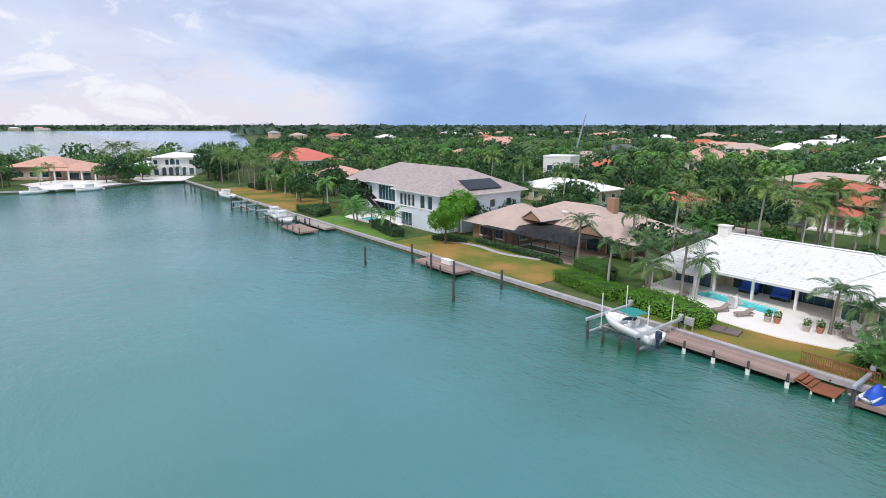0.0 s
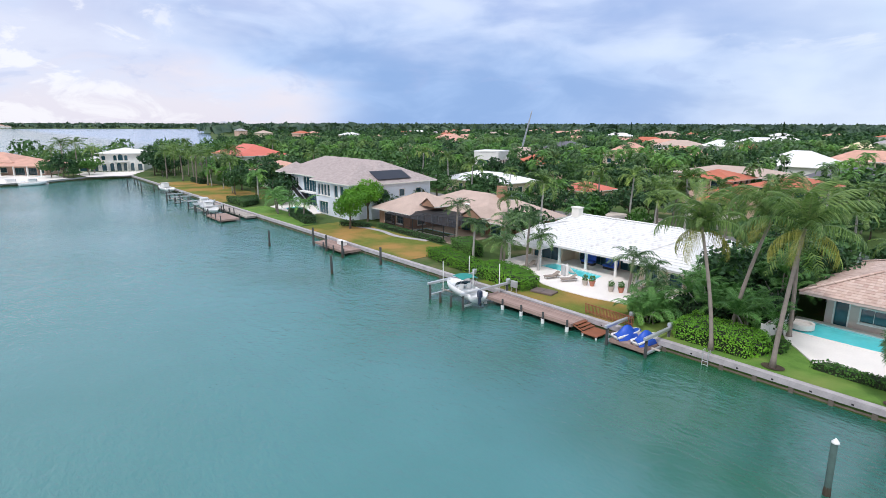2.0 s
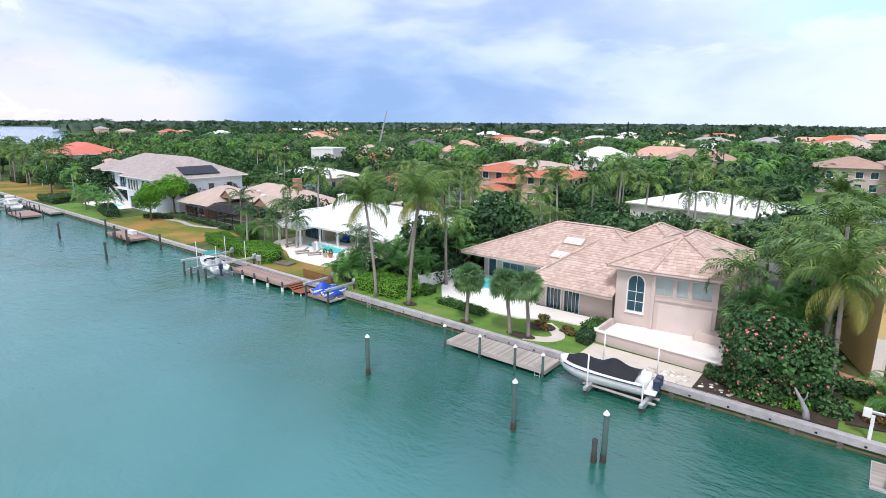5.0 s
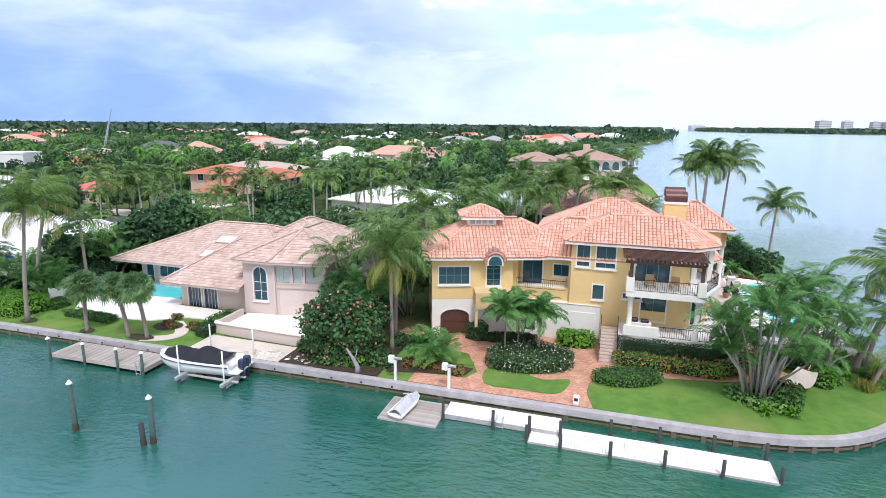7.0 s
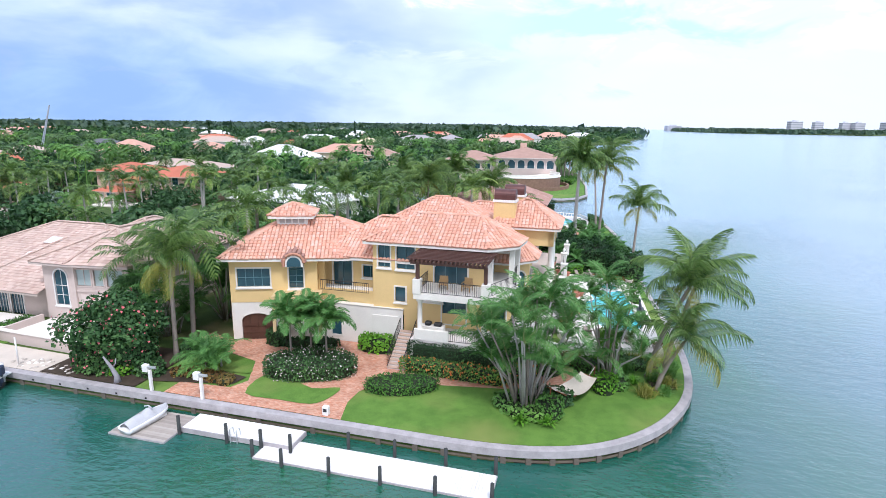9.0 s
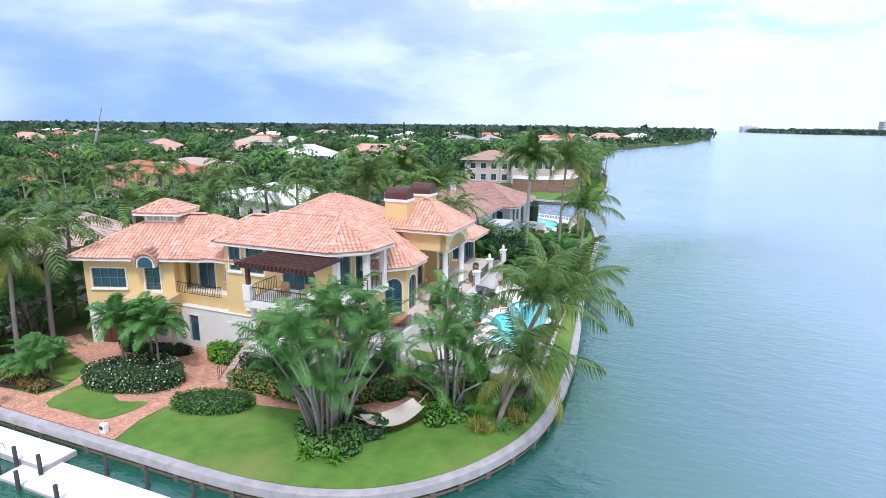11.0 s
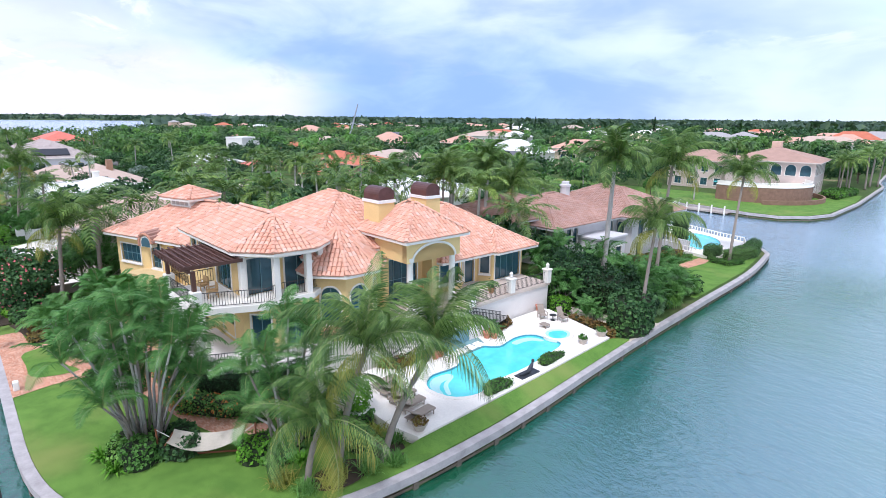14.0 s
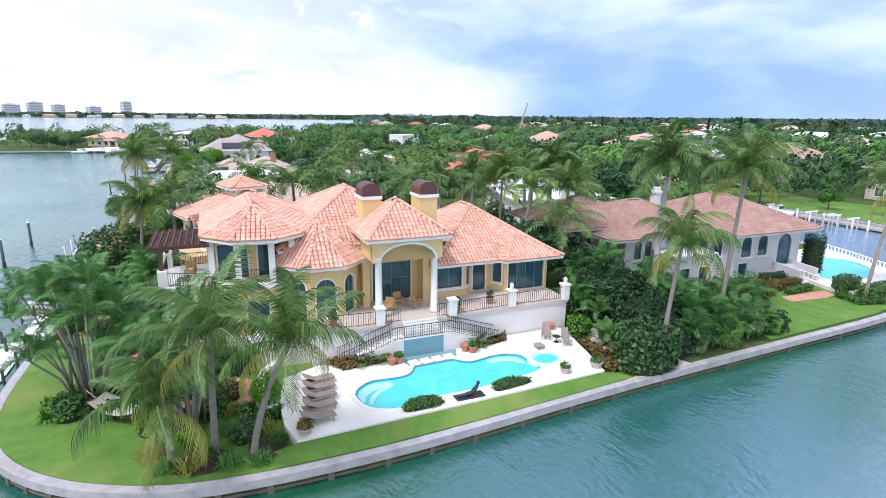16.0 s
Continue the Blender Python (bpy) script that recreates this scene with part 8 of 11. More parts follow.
for i, (x, y, r, g) in enumerate(((19.3, 44.6, 1.3, "fan"), (19.5, 47.6, 1.4, "lime"), (19.2, 50.4, 1.3, "fan"), (18.9, 53.0, 1.2, "lime"), (17.4, 48.9, 1.6, "lime"), (16.6, 51.6, 1.5, "fan"), (17.0, 54.6, 1.2, "fan"), (15.0, 50.6, 1.5, "lime"), (17.3, 45.2, 1.5, "fan"), (14.2, 46.6, 1.6, "fan"), (19.9, 41.6, 1.1, "areca"), (16.0, 55.6, 1.0, "areca"))):
    th = thing("palmetto", "low palmetto with a mound of bright fan leaves", "palm", x, y, G, i * 50, "palmettos")
    part("stem", tube([(0, 0, 0), (0.05, 0, 0.35 + r * 0.45)], [0.12, 0.09], 6), M_TRUNK, th)
    part("crown", fan_head(70, r, 300 + i, GREENS[g]), None, th, "", Matrix.Translation((0.05, 0, 0.4 + r * 0.5 + 0.2 * (i % 3))))
# clipped hedges, beds and a brick path round the bay terrace
for lab, pts, h, g in (("tall clipped ivy hedge beside the arched door", ellipse(7.9, 73.9, 1.1, 0.7, 16), 4.3, "dark"), ("clipped dark hedge before the bay pool", [(15.3, 69.6), (16.7, 69.0), (17.8, 74.4), (16.5, 79.6), (15.2, 81.2), (15.0, 80.2), (15.6, 76.0)], 1.25, "near"),
                       ("low clipped hedge at the foot of the terrace", [(14.6, 67.6), (17.2, 67.2), (17.9, 70.0), (17.2, 70.2), (16.6, 68.2), (14.8, 68.5)], 0.5, "hedge"), ("low clipped hedge by the brick path", [(12.2, 63.8), (12.8, 63.8), (12.6, 67.6), (12.0, 67.6)], 0.6, "hedge"),
                       ("dark clipped hedge by the stair", [(9.0, 64.2), (9.9, 64.0), (10.1, 67.0), (9.3, 67.2)], 1.2, "dark"), ("rust and yellow croton hedge by the stair", [(10.3, 63.6), (11.3, 63.6), (11.4, 67.6), (10.6, 67.8)], 0.9, "croton"), ("rounded bush by the terrace", ellipse(13.9, 70.4, 0.9, 1.6, 14), 1.5, "near")):
    shrub("bay_hedge", lab, pts, G, G + h, GREENS[g], int(pts[0][1] * 3), 0.16, 80, "hedge", group="bay hedges")
sheet("brick_path", [[(12.9, 62.6), (14.3, 62.2), (14.7, 66.6), (14.4, 68.4), (13.0, 68.6)]], M_BRICK, G + 0.03, "curved red brick path across the lawn", category="path")
low = thing("garden_wall", "low curved white wall beside the brick path", "garden wall", 0, 0, 0)
part("wall", ribbon(curve_through([(11.4, 15.8), (12.8, 14.7), (14.6, 14.3), (16.4, 14.9)], 4), 0.3, G - 0.05, G + 0.62), M_RETAIN, low)
part("coping", ribbon(curve_through([(11.4, 15.85), (12.8, 14.75), (14.6, 14.35), (16.4, 14.95)], 4), 0.4, G + 0.62, G + 0.70), M_TRIM, low)
sheet("brick_patio", [[(12.4, 11.7), (15.4, 11.0), (16.6, 12.2), (16.4, 14.4), (14.6, 13.8), (12.6, 14.2), (11.9, 13.2)]], M_BRICK, G + 0.045, "small red brick patio among the shrubs", category="paving")
rail3 = thing("balustrade", "white balustrade along the bay terrace", "balustrade", 0, 0, 0)
for (x0, y0), (x1, y1) in (((14.9, 78.6), (13.5, 81.8)), ((13.5, 81.8), (9.8, 82.9)), ((9.8, 82.9), (5.2, 84.9)), ((5.2, 84.9), (0.8, 86.2)), ((9.0, 70.6), (12.0, 69.7))):
    n = max(2, int(math.hypot(x1 - x0, y1 - y0) / 0.55))
    part("rail", tube([(x0, y0, G + 0.92), (x1, y1, G + 0.92)], 0.07, 6), M_TRIM, rail3)
    for k in range(n):
        x, y = x0 + (x1 - x0) * k / n, y0 + (y1 - y0) * k / n
        part("baluster", box(x - 0.06, x + 0.06, y - 0.06, y + 0.06, G + 0.33, G + 0.9), M_TRIM, rail3)

# planting of the other gardens
for i, (pts, h, g, lab) in enumerate((
        ([(-90, 3.4), (-85, 2.4), (-81, 2.0), (-80, 4.2), (-85.5, 5.2), (-89, 6.4)], 1.3, "bright", "bright clipped hedge above the sea wall"),
        ([(-92, 9.5), (-86, 7.6), (-85, 9.2), (-91, 12.6)], 1.5, "hedge", "tall clipped hedge between two lots"),
        ([(-79.5, 1.5), (-71.0, 1.3), (-70.5, 3.4), (-74, 5.5), (-79, 5.6)], 1.4, "bright", "thick bright green hedge by the boat lift"),
        ([(-56.5, 1.2), (-50.5, 1.2), (-50.5, 4.5), (-56.5, 5)], 1.5, "bright", "leafy green shrubs above the dock"),
        ([(-112.5, 10.6), (-95, 10.2), (-95, 11.0), (-112.5, 11.4)], 0.7, "near", "row of low bushes before the screen"),
        ([(-47.0, 3.2), (-41.2, 2.9), (-41.2, 3.9), (-46.2, 4.2)], 0.6, "hedge", "low clipped hedge by the pool deck"),
        ([(-51.5, 4.6), (-49.2, 4.2), (-49.2, 6.0), (-51.5, 6.2)], 0.7, "hedge", "low hedge by the lot line"),
        ([(-32.6, 5.4), (-30.9, 5.2), (-30.9, 7.6), (-32.2, 7.8)], 0.8, "hedge", "clipped shrub by the taupe house"),
        ([(-31.8, 2.9), (-30.6, 2.6), (-30.6, 4.2), (-31.8, 4.4)], 0.9, "dark", "bush at the garden wall"),
        ([(-134, 4.2), (-123, 2.2), (-122, 4.0), (-133, 7.0)], 1.4, "dark", "dark shrubs below the blue house"),
        ([(-118, 6.3), (-113.5, 8.5), (-112.5, 9.5), (-118, 8.6)], 0.8, "near", "bushes along a garden path"),
        ([(-160, 1.5), (-149.5, 1.5), (-152.5, 6), (-158, 8)], 1.3, "near", "overgrown shrubbery between lots"),
        ([(-212, 9), (-203, 9), (-203, 11), (-212, 11)], 1.2, "dark", "clipped hedge round a pool"))):
    shrub("hedge", lab, pts, G, G + h, GREENS[g], 70 + i, 0.15 if pts[0][0] > -100 else 0.22, 85 if pts[0][0] > -100 else 36, "hedge", lumpy=0.8)
shrub("thicket", "dense green thicket by the bay wall", ellipse(20.2, 39.4, 1.5, 2.4, 14), G, G + 3.0, GREENS["near"], 150, 0.34, 26, "shrub")
for i, (x, y, r) in enumerate(((21.3, 10.9, 0.95), (20.3, 11.4, 0.9), (21.5, 12.6, 0.9), (19.6, 9.0, 1.0), (18.6, 12.6, 1.0), (17.6, 13.6, 0.9), (19.4, 14.4, 1.0), (20.3, 15.1, 0.8), (20.9, 9.6, 0.8), (16.6, 13.0, 0.9), (21.9, 14.0, 0.8))):
    th = thing("grass_clump", "tufted ornamental grass under the coconut palms", "grass", x, y, G, i * 40, "grass clumps")
    rr = random.Random(400 + i)
    bm = bmesh.new()
    for k in range(170):
        az, el = rr.uniform(0, 6.28), rr.uniform(0.45, 1.45)
        d = Vector((math.cos(az) * math.cos(el), math.sin(az) * math.cos(el), math.sin(el)))
        s = Vector((-math.sin(az), math.cos(az), 0)) * 0.022
        o = Vector((rr.gauss(0, 0.25), rr.gauss(0, 0.25), 0)) * r
        ln = r * rr.uniform(0.7, 1.25)
        mid, tip = o + d * ln * 0.6, o + d * ln + Vector((0, 0, -0.25 * ln))
        bm.faces.new([bm.verts.new(q) for q in (o - s, o + s, mid + s, mid - s)])
        bm.faces.new([bm.verts.new(q) for q in (mid - s, mid + s, tip)])
    part("tuft", bm, GREENS["lime" if i % 3 else "yellow"], th)
for i, (x, y) in enumerate(((-35.9, 4.4), (-35.0, 3.8), (-33.4, 4.7), (-32.7, 4.1), (-36.4, 6.0))):
    shrub("bedding_plants", "red and brown bedding plants in a mulch bed", ellipse(x, y, 0.5, 0.4, 10), G, G + 0.4, GREENS["croton"], 90 + i, 0.16, 80, "flower bed", group="bedding plants")
for i, x in enumerate((-12.2, -11.2, -10.2, -9.2, -8.3)):
    shrub("bromeliad_bed", "dark red bromeliads by the sea wall", ellipse(x, 2.9 + 0.2 * math.sin(i), 0.5, 0.6, 10), G, G + 0.45, GREENS["croton"], 100 + i, 0.2, 70, "flower bed", group="bromeliads")
for i, (x, y, rx, ry, h) in enumerate(((-20.5, 3.4, 1.4, 1.2, 0.7), (-16.5, 2.0, 1.2, 0.7, 0.7), (-13.6, 6.6, 1.4, 0.9, 0.7), (-14.2, 2.4, 1.0, 0.8, 0.9))):
    shrub("ground_cover", "bright green ground cover by the sea wall", ellipse(x, y, rx, ry, 12), G, G + h, GREENS["bright" if i == 1 else "near"], 110 + i, 0.25, 45, "shrub", group="ground cover")


# ---- palms and trees that stand near the water ----
def clump(name, label, a, b, stems, h, spread, seed, per=8, fscale=1.0):
    th = thing(name, label, "palm clump", a, b, G - 0.05, 0)
    rr = random.Random(seed)
    fr = fronds_of("areca")
    for i in range(stems):
        az = i * 2.4 + rr.uniform(-0.3, 0.3)
        r0, r1 = rr.uniform(0.15, 0.9), spread * math.sqrt((i + 0.5) / stems)
        hh = h * rr.uniform(0.34, 1.0) * (1 - 0.25 * r1 / spread)
        p0, p1 = Vector((r0 * math.cos(az), r0 * math.sin(az), 0)), Vector((r1 * math.cos(az), r1 * math.sin(az), hh))
        mid = (p0 + p1) / 2 + Vector((-0.2 * math.cos(az), -0.2 * math.sin(az), 0.3))
        part("stem", tube([p0, mid, p1], [0.085, 0.07, 0.05], 6), M_TRUNKPALE if i % 2 else M_TRUNK, th, "", None, True)
        joined = name == "garden_palm_clump"
        vs, fs = [], []
        for k in range(per):
            m = Matrix.Translation(p1) @ Matrix.Rotation(k * 2.4 + rr.uniform(-0.3, 0.3), 4, "Z") @ Matrix.Rotation(radians(-45 + 75 * k / per + rr.uniform(-8, 8)), 4, "Y") @ Matrix.Rotation(radians(rr.uniform(-20, 20)), 4, "X") @ Matrix.Scale(fscale * rr.uniform(0.8, 1.15), 4)
            me = rr.choice(fr)
            if not joined:
                part("frond", me, None, th, "", m)
                continue
            k0 = len(vs)
            vs += [tuple(m @ v.co) for v in me.vertices]
            fs += [tuple(q + k0 for q in p.vertices) for p in me.polygons]
        if joined:
            me = bpy.data.meshes.new("crown")
            me.from_pydata(vs, [], fs)
            me.materials.append(GREENS["areca"])
            part("crown", me, None, th)
    return th


clump("palm_clump", "tall many-stemmed clump of feathery palms on the lawn", 12.0, 5.2, 26, 9.0, 3.3, 1, 7, 1.10)
clump("palm_clump", "many-stemmed clump of feathery palms by the hammock", 17.1, 10.6, 15, 7.6, 2.3, 2, 6, 1.0)
clump("garden_palm_clump", "bushy young palm beside the sea wall", -10.6, 4.3, 7, 2.2, 1.4, 3, 8, 0.95)
clump("garden_palm_clump", "bushy palms behind the flowering tree", -18.5, 9.0, 12, 5.4, 2.8, 4, 8, 1.05)
clump("garden_palm_clump", "bushy palms between the two houses", -16.5, 14.0, 12, 6.4, 3.0, 5, 8, 1.1)
clump("garden_palm_clump", "bushy palms at the lot line", -54.5, 8.0, 10, 3.6, 2.6, 6, 8, 1.0)
clump("garden_palm_clump", "young palms in the thicket by the bay", 12.5, 40.8, 8, 3.6, 1.8, 7, 8, 0.9)
clump("garden_palm_clump", "young palms in the thicket by the bay", 16.0, 47.5, 9, 3.4, 2.4, 8, 8, 0.9)
clump("garden_palm_clump", "tall feathery palms beside the guest wing", 9.0, 43.6, 11, 6.0, 2.4, 12, 8, 1.05)
clump("garden_palm_clump", "feathery palms above the bay thicket", 18.4, 50.6, 8, 2.6, 1.6, 13, 8, 0.85)
clump("garden_palm_clump", "feathery palms above the bay thicket", 18.8, 45.0, 7, 2.2, 1.4, 14, 8, 0.85)
for i, (x, y, h) in enumerate(((13.4, 46.4, 4.8), (16.0, 52.6, 3.6), (17.2, 47.0, 3.6), (11.4, 48.6, 4.6))):
    clump("garden_palm_clump", "young palms rising out of the bay thicket", x, y, 5, h, 1.5, 40 + i, 7, 1.1)
clump("garden_palm_clump", "young palm beside the stair", 13.9, 21.6, 4, 0.9, 0.5, 9, 9, 0.6)
clump("garden_palm_clump", "young palm beside the stair", 13.8, 29.8, 3, 0.8, 0.4, 10, 9, 0.55)
clump("garden_palm_clump", "small grey-green palm at the deck's end", 16.4, 39.2, 4, 1.0, 0.6, 11, 9, 0.7)
palm("coconut_palm", "leaning coconut palm by the pool deck", "coco", 21.35, 13.7, 6.7, (2.0, 1.8), 16, 1, 1.08, None, 2)
palm("coconut_palm", "coconut palm with arching leaves by the sea wall", "coco", 20.0, 11.95, 6.9, (2.2, 0.3), 16, 2, 1.10, None, 2)
palm("coconut_palm", "low coconut palm with yellowing leaves", "coco", 20.4, 9.95, 3.9, (1.5, 0.0), 14, 3, 1.0, None, 3)
palm("coconut_palm", "tall coconut palm between the two houses", "coco", -14.6, 5.4, 7.6, (-0.3, 0.6), 19, 4, 1.1, None, 4)
palm("coconut_palm", "tall leaning coconut palm above the sea wall", "coco", -48.8, 1.2, 10.4, (0.5, 0.9), 18, 5, 1.1, None, 3)
palm("coconut_palm", "tall coconut palm by the lot line", "coco", -53.7, 5.9, 10.2, (1.6, 1.2), 18, 6, 1.1, None, 3)
palm("coconut_palm", "tall coconut palm at the hedge", "coco", -53.2, 1.0, 9.6, (-2.0, 0.6), 18, 7, 1.05, None, 3)
palm("coconut_palm", "slender coconut palm by the bay wall", "coco", 20.5, 40.4, 8.5, (0.3, 0.5), 18, 8, 1.0, None, 3)
palm("coconut_palm", "leaning coconut palm by the bay pool", "coco", 16.4, 69.3, 10.3, (-0.8, 3.4), 22, 9, 1.1, None, 2)
palm("coconut_palm", "tall coconut palm before the grey house", "coco", 16.6, 50.2, 12.8, (0.4, 0.4), 22, 10, 1.15, None, 2)
palm("royal_palm", "tall royal palm with a dark glossy head", "royal", 13.4, 45.9, 12.2, (0.2, 0.2), 24, 14, 1.45)
palm("royal_palm", "tall royal palm with a pale trunk behind the villa", "royal", -3.0, 46.0, 10.6, (0.2, 0.2), 24, 11, 1.3)
palm("date_palm", "date palm with a dense feathery head", "coco", -5.4, 41.5, 10.6, (0.1, 0.1), 30, 15, 0.95, None, 2)
palm("coconut_palm", "tall coconut palm behind the villa", "coco", 2.0, 44.6, 9.8, (0.3, 0.2), 24, 16, 1.0, None, 2)
palm("royal_palm", "tall royal palm with a pale trunk", "royal", -10.5, 47.5, 9.4, (0.0, 0.1), 18, 12, 1.35)
palm("royal_palm", "royal palm behind the villa", "royal", -18.0, 44.0, 8.4, (0.1, 0.1), 18, 13, 1.3)
for i, (x, y, h) in enumerate(((-5.6, 6.8, 3.6), (-3.0, 7.4, 3.4), (-4.8, 8.4, 3.2))):
    palm("young_palm", "young palm rising from the flower bed", "small", x, y, h, (0, 0), 22, 20 + i, 1.45, None, 0, "young palms")
for i, (x, y, h) in enumerate(((-41.5, 0.95, 4.2), (-36.9, 0.95, 4.4), (-35.3, 1.3, 4.7))):
    cabbage_palm(x, y, h, i, 1.7, (-0.5, 0.2) if i else (0.1, 0.1))
cabbage_palm(-20.6, 8.0, 4.0, 5, 2.0)
for i, (x, y, h) in enumerate(((-85.2, 7.5, 4.6), (-81.6, 9.6, 4.4), (-76.9, 8.6, 6.4), (-75.6, 9.3, 4.0), (-92.5, 11.0, 6.0), (-63.4, 9.4, 3.8), (-61.0, 8.8, 3.0), (-84, 13, 5.0), (-79.6, 6.8, 3.4), (-58.6, 5.4, 2.6))):
    q = far_palm("garden_palm", "feathery garden palm before the white-roofed house", "royal" if i % 3 == 0 else "coco", x, y, h, 40 + i, (0.2, 0.1), 0.8)


# the jungle between the white-roofed house and the taupe house
for i, (x, y, st, h, sp, fs) in enumerate(((-57.5, 3.0, 9, 2.4, 1.6, 1.1), (-55.8, 11.5, 10, 4.4, 2.2, 1.1), (-53.2, 15.0, 10, 5.0, 2.4, 1.1), (-56.0, 16.5, 8, 4.6, 2.0, 1.0), (-52.6, 6.4, 9, 3.2, 1.8, 1.1), (-55.5, 20.5, 9, 5.4, 2.4, 1.1))):
    clump("garden_palm_clump", "bushy palms in the dense planting between two lots", x, y, st, h, sp, 60 + i, 7, fs)
for i, (x, y, rx, ry, h, g) in enumerate(((-55.0, 7.5, 2.2, 2.4, 1.8, "dark"), (-54.5, 13.5, 2.4, 3.4, 3.0, "dark"), (-55.0, 20.0, 2.6, 3.4, 3.4, "near"), (-52.2, 10.5, 1.2, 3.2, 2.4, "dark"), (-58.2, 4.2, 1.6, 1.4, 1.4, "lime"), (-50.9, 3.4, 1.0, 1.2, 1.0, "bright"))):
    shrub("lot_thicket", "dense dark shrubbery at the lot line", ellipse(x, y, rx, ry, 16, 0, 0.12), G, G + h, GREENS[g], 160 + i, 0.26, 42, "shrubbery", group="lot thicket", lumpy=3.0)


def flowering_tree(a, b):
    th = broadleaf("flowering_tree", "broad flowering tree covered with rose-red blossom", 31, 5.3, 3.7, GREENS["near"], 0, 760, 0.30, None, a, b, "")
    rng2 = np.random.default_rng(3)
    cr = [c for c in th.children if c.name.startswith("crown")][0]
    co = np.array([v.co for v in cr.data.vertices])[::4]
    idx = rng2.choice(len(co), 230, False)
    part("blossom", leaf_mesh("blossom", co[idx] * 1.03, co[idx] - co.mean(0), 0.22, M_FLOWER_R, rng2), M_FLOWER_R, th, "rose-red blossom")
    return th


flowering_tree(-18.0, 3.3)
shrub("flowering_shrub", "flowering shrub spreading under the tree", ellipse(-17.8, 2.9, 3.0, 1.9, 18, 0, 0.1), G, G + 2.3, GREENS["near"], 210, 0.26, 70, "shrub", (M_FLOWER_R, 0.05, 0.2, "rose-red blossom"), lumpy=2.6)
TREES = [broadleaf("broadleaf_tree", "dense dark green tree among the houses", 50, 8.0, 3.8, GREENS["dark"], 0, 156, 0.63, None, -23.0, 33.0),
         broadleaf("broadleaf_tree", "full green tree among the houses", 51, 6.6, 3.2, GREENS["near"], 0, 156, 0.56, None, -60.0, 34.0),
         broadleaf("broadleaf_tree", "light green tree among the houses", 52, 5.6, 2.7, GREENS["hedge"], 0, 148, 0.52, None, -88.0, 38.0),
         broadleaf("broadleaf_tree", "wide olive-green tree among the houses", 53, 7.2, 4.4, GREENS["woods"], 0, 163, 0.67, None, -120.0, 42.0),
         broadleaf("silver_tree", "silvery grey-green tree by the drive", 54, 5.0, 2.4, GREENS["silver"], 0, 132, 0.54, None, -44.0, 40.0)]
broadleaf("rounded_tree", "bright green rounded tree on the lawn", 60, 6.8, 2.5, GREENS["bright"], 0, 900, 0.28, None, -114.2, 6.2, "rounded trees")
broadleaf("rounded_tree", "bright green rounded tree beside the blue house", 61, 7.6, 2.7, GREENS["bright"], 0, 900, 0.28, None, -118.5, 12.5, "rounded trees")
PALMS = [far_palm("garden_palm", "palm among the houses", "coco", -66.0, 38.0, 7.0, 1, (0.3, 0.2), 1.0, "palm"), far_palm("garden_palm", "light green feathery palm among the houses", "royal", -58.0, 44.0, 5.0, 2, (0.3, 0.2), 1.0, "lime"),
         far_palm("garden_palm", "low bright green palm among the houses", "coco", -30.0, 34.0, 3.6, 3, (0.3, 0.2), 0.95, "areca"), far_palm("garden_palm", "palm among the houses", "royal", -26.0, 40.0, 8.5, 4, (0.3, 0.2), 1.05, "palm")]
for x, y, s in ((-92, 42.4, 1.0), (-85.7, 42, 1.05), (-80.3, 51, 1.0), (-75.9, 42, 1.1), (-71, 42, 1.0), (-67, 51.5, 1.0), (-47.5, 40, 1.05), (-40.3, 42, 1.1), (-36.7, 51.1, 1.25), (-33, 41, 1.0), (-47.7, 51.2, 1.2), (-54, 42, 1.0), (-60, 51, 1.0), (-29, 42, 1.1), (-52, 33, 0.9)):
    copy_thing(PALMS[3], PLAN @ pose(x, y, G - 0.06, 0, 0, x * 17) @ Matrix.Scale(s, 4))
# tall palms between the villa and its neighbour, at the lot lines and round the basin
for i, (x, y, k, s) in enumerate(((-15.6, 8.6, 0, 1.25), (-19.2, 13.0, 0, 1.15), (-15.2, 16.8, 3, 1.15), (-21.2, 9.4, 0, 0.95), (-17.6, 21.5, 0, 1.3), (-13.6, 24.0, 3, 1.1), (-19.5, 26.0, 2, 1.5), (-50.2, 8.8, 0, 1.1), (-245.5, 22.0, 0, 1.2), (-240, 18.5, 0, 1.1), (-222, 25.0, 0, 1.25), (-226, 19.0, 2, 1.3), (-252, 14, 0, 1.2), (-268, -8, 0, 1.2), (-6.2, 33.0, 3, 1.1), (-10.4, 36.5, 3, 1.2), (-8.0, 40.5, 0, 1.3), (0.5, 41.2, 3, 1.15), (-14.2, 33.5, 0, 1.3), (6.2, 42.0, 0, 1.1))):
    copy_thing(PALMS[k], PLAN @ pose(x, y, G - 0.06, 0, 0, i * 67) @ Matrix.Scale(s, 4))
for i, (x, y, k, s) in enumerate(((-58.5, 58, 3, 0.7), (-57, 64, 1, 0.8), (-61, 55, 0, 0.8), (-62, 62, 3, 0.8))):
    copy_thing(TREES[k], PLAN @ pose(x, y, G - 0.06, 0, 0, i * 67) @ Matrix.Scale(s, 4))
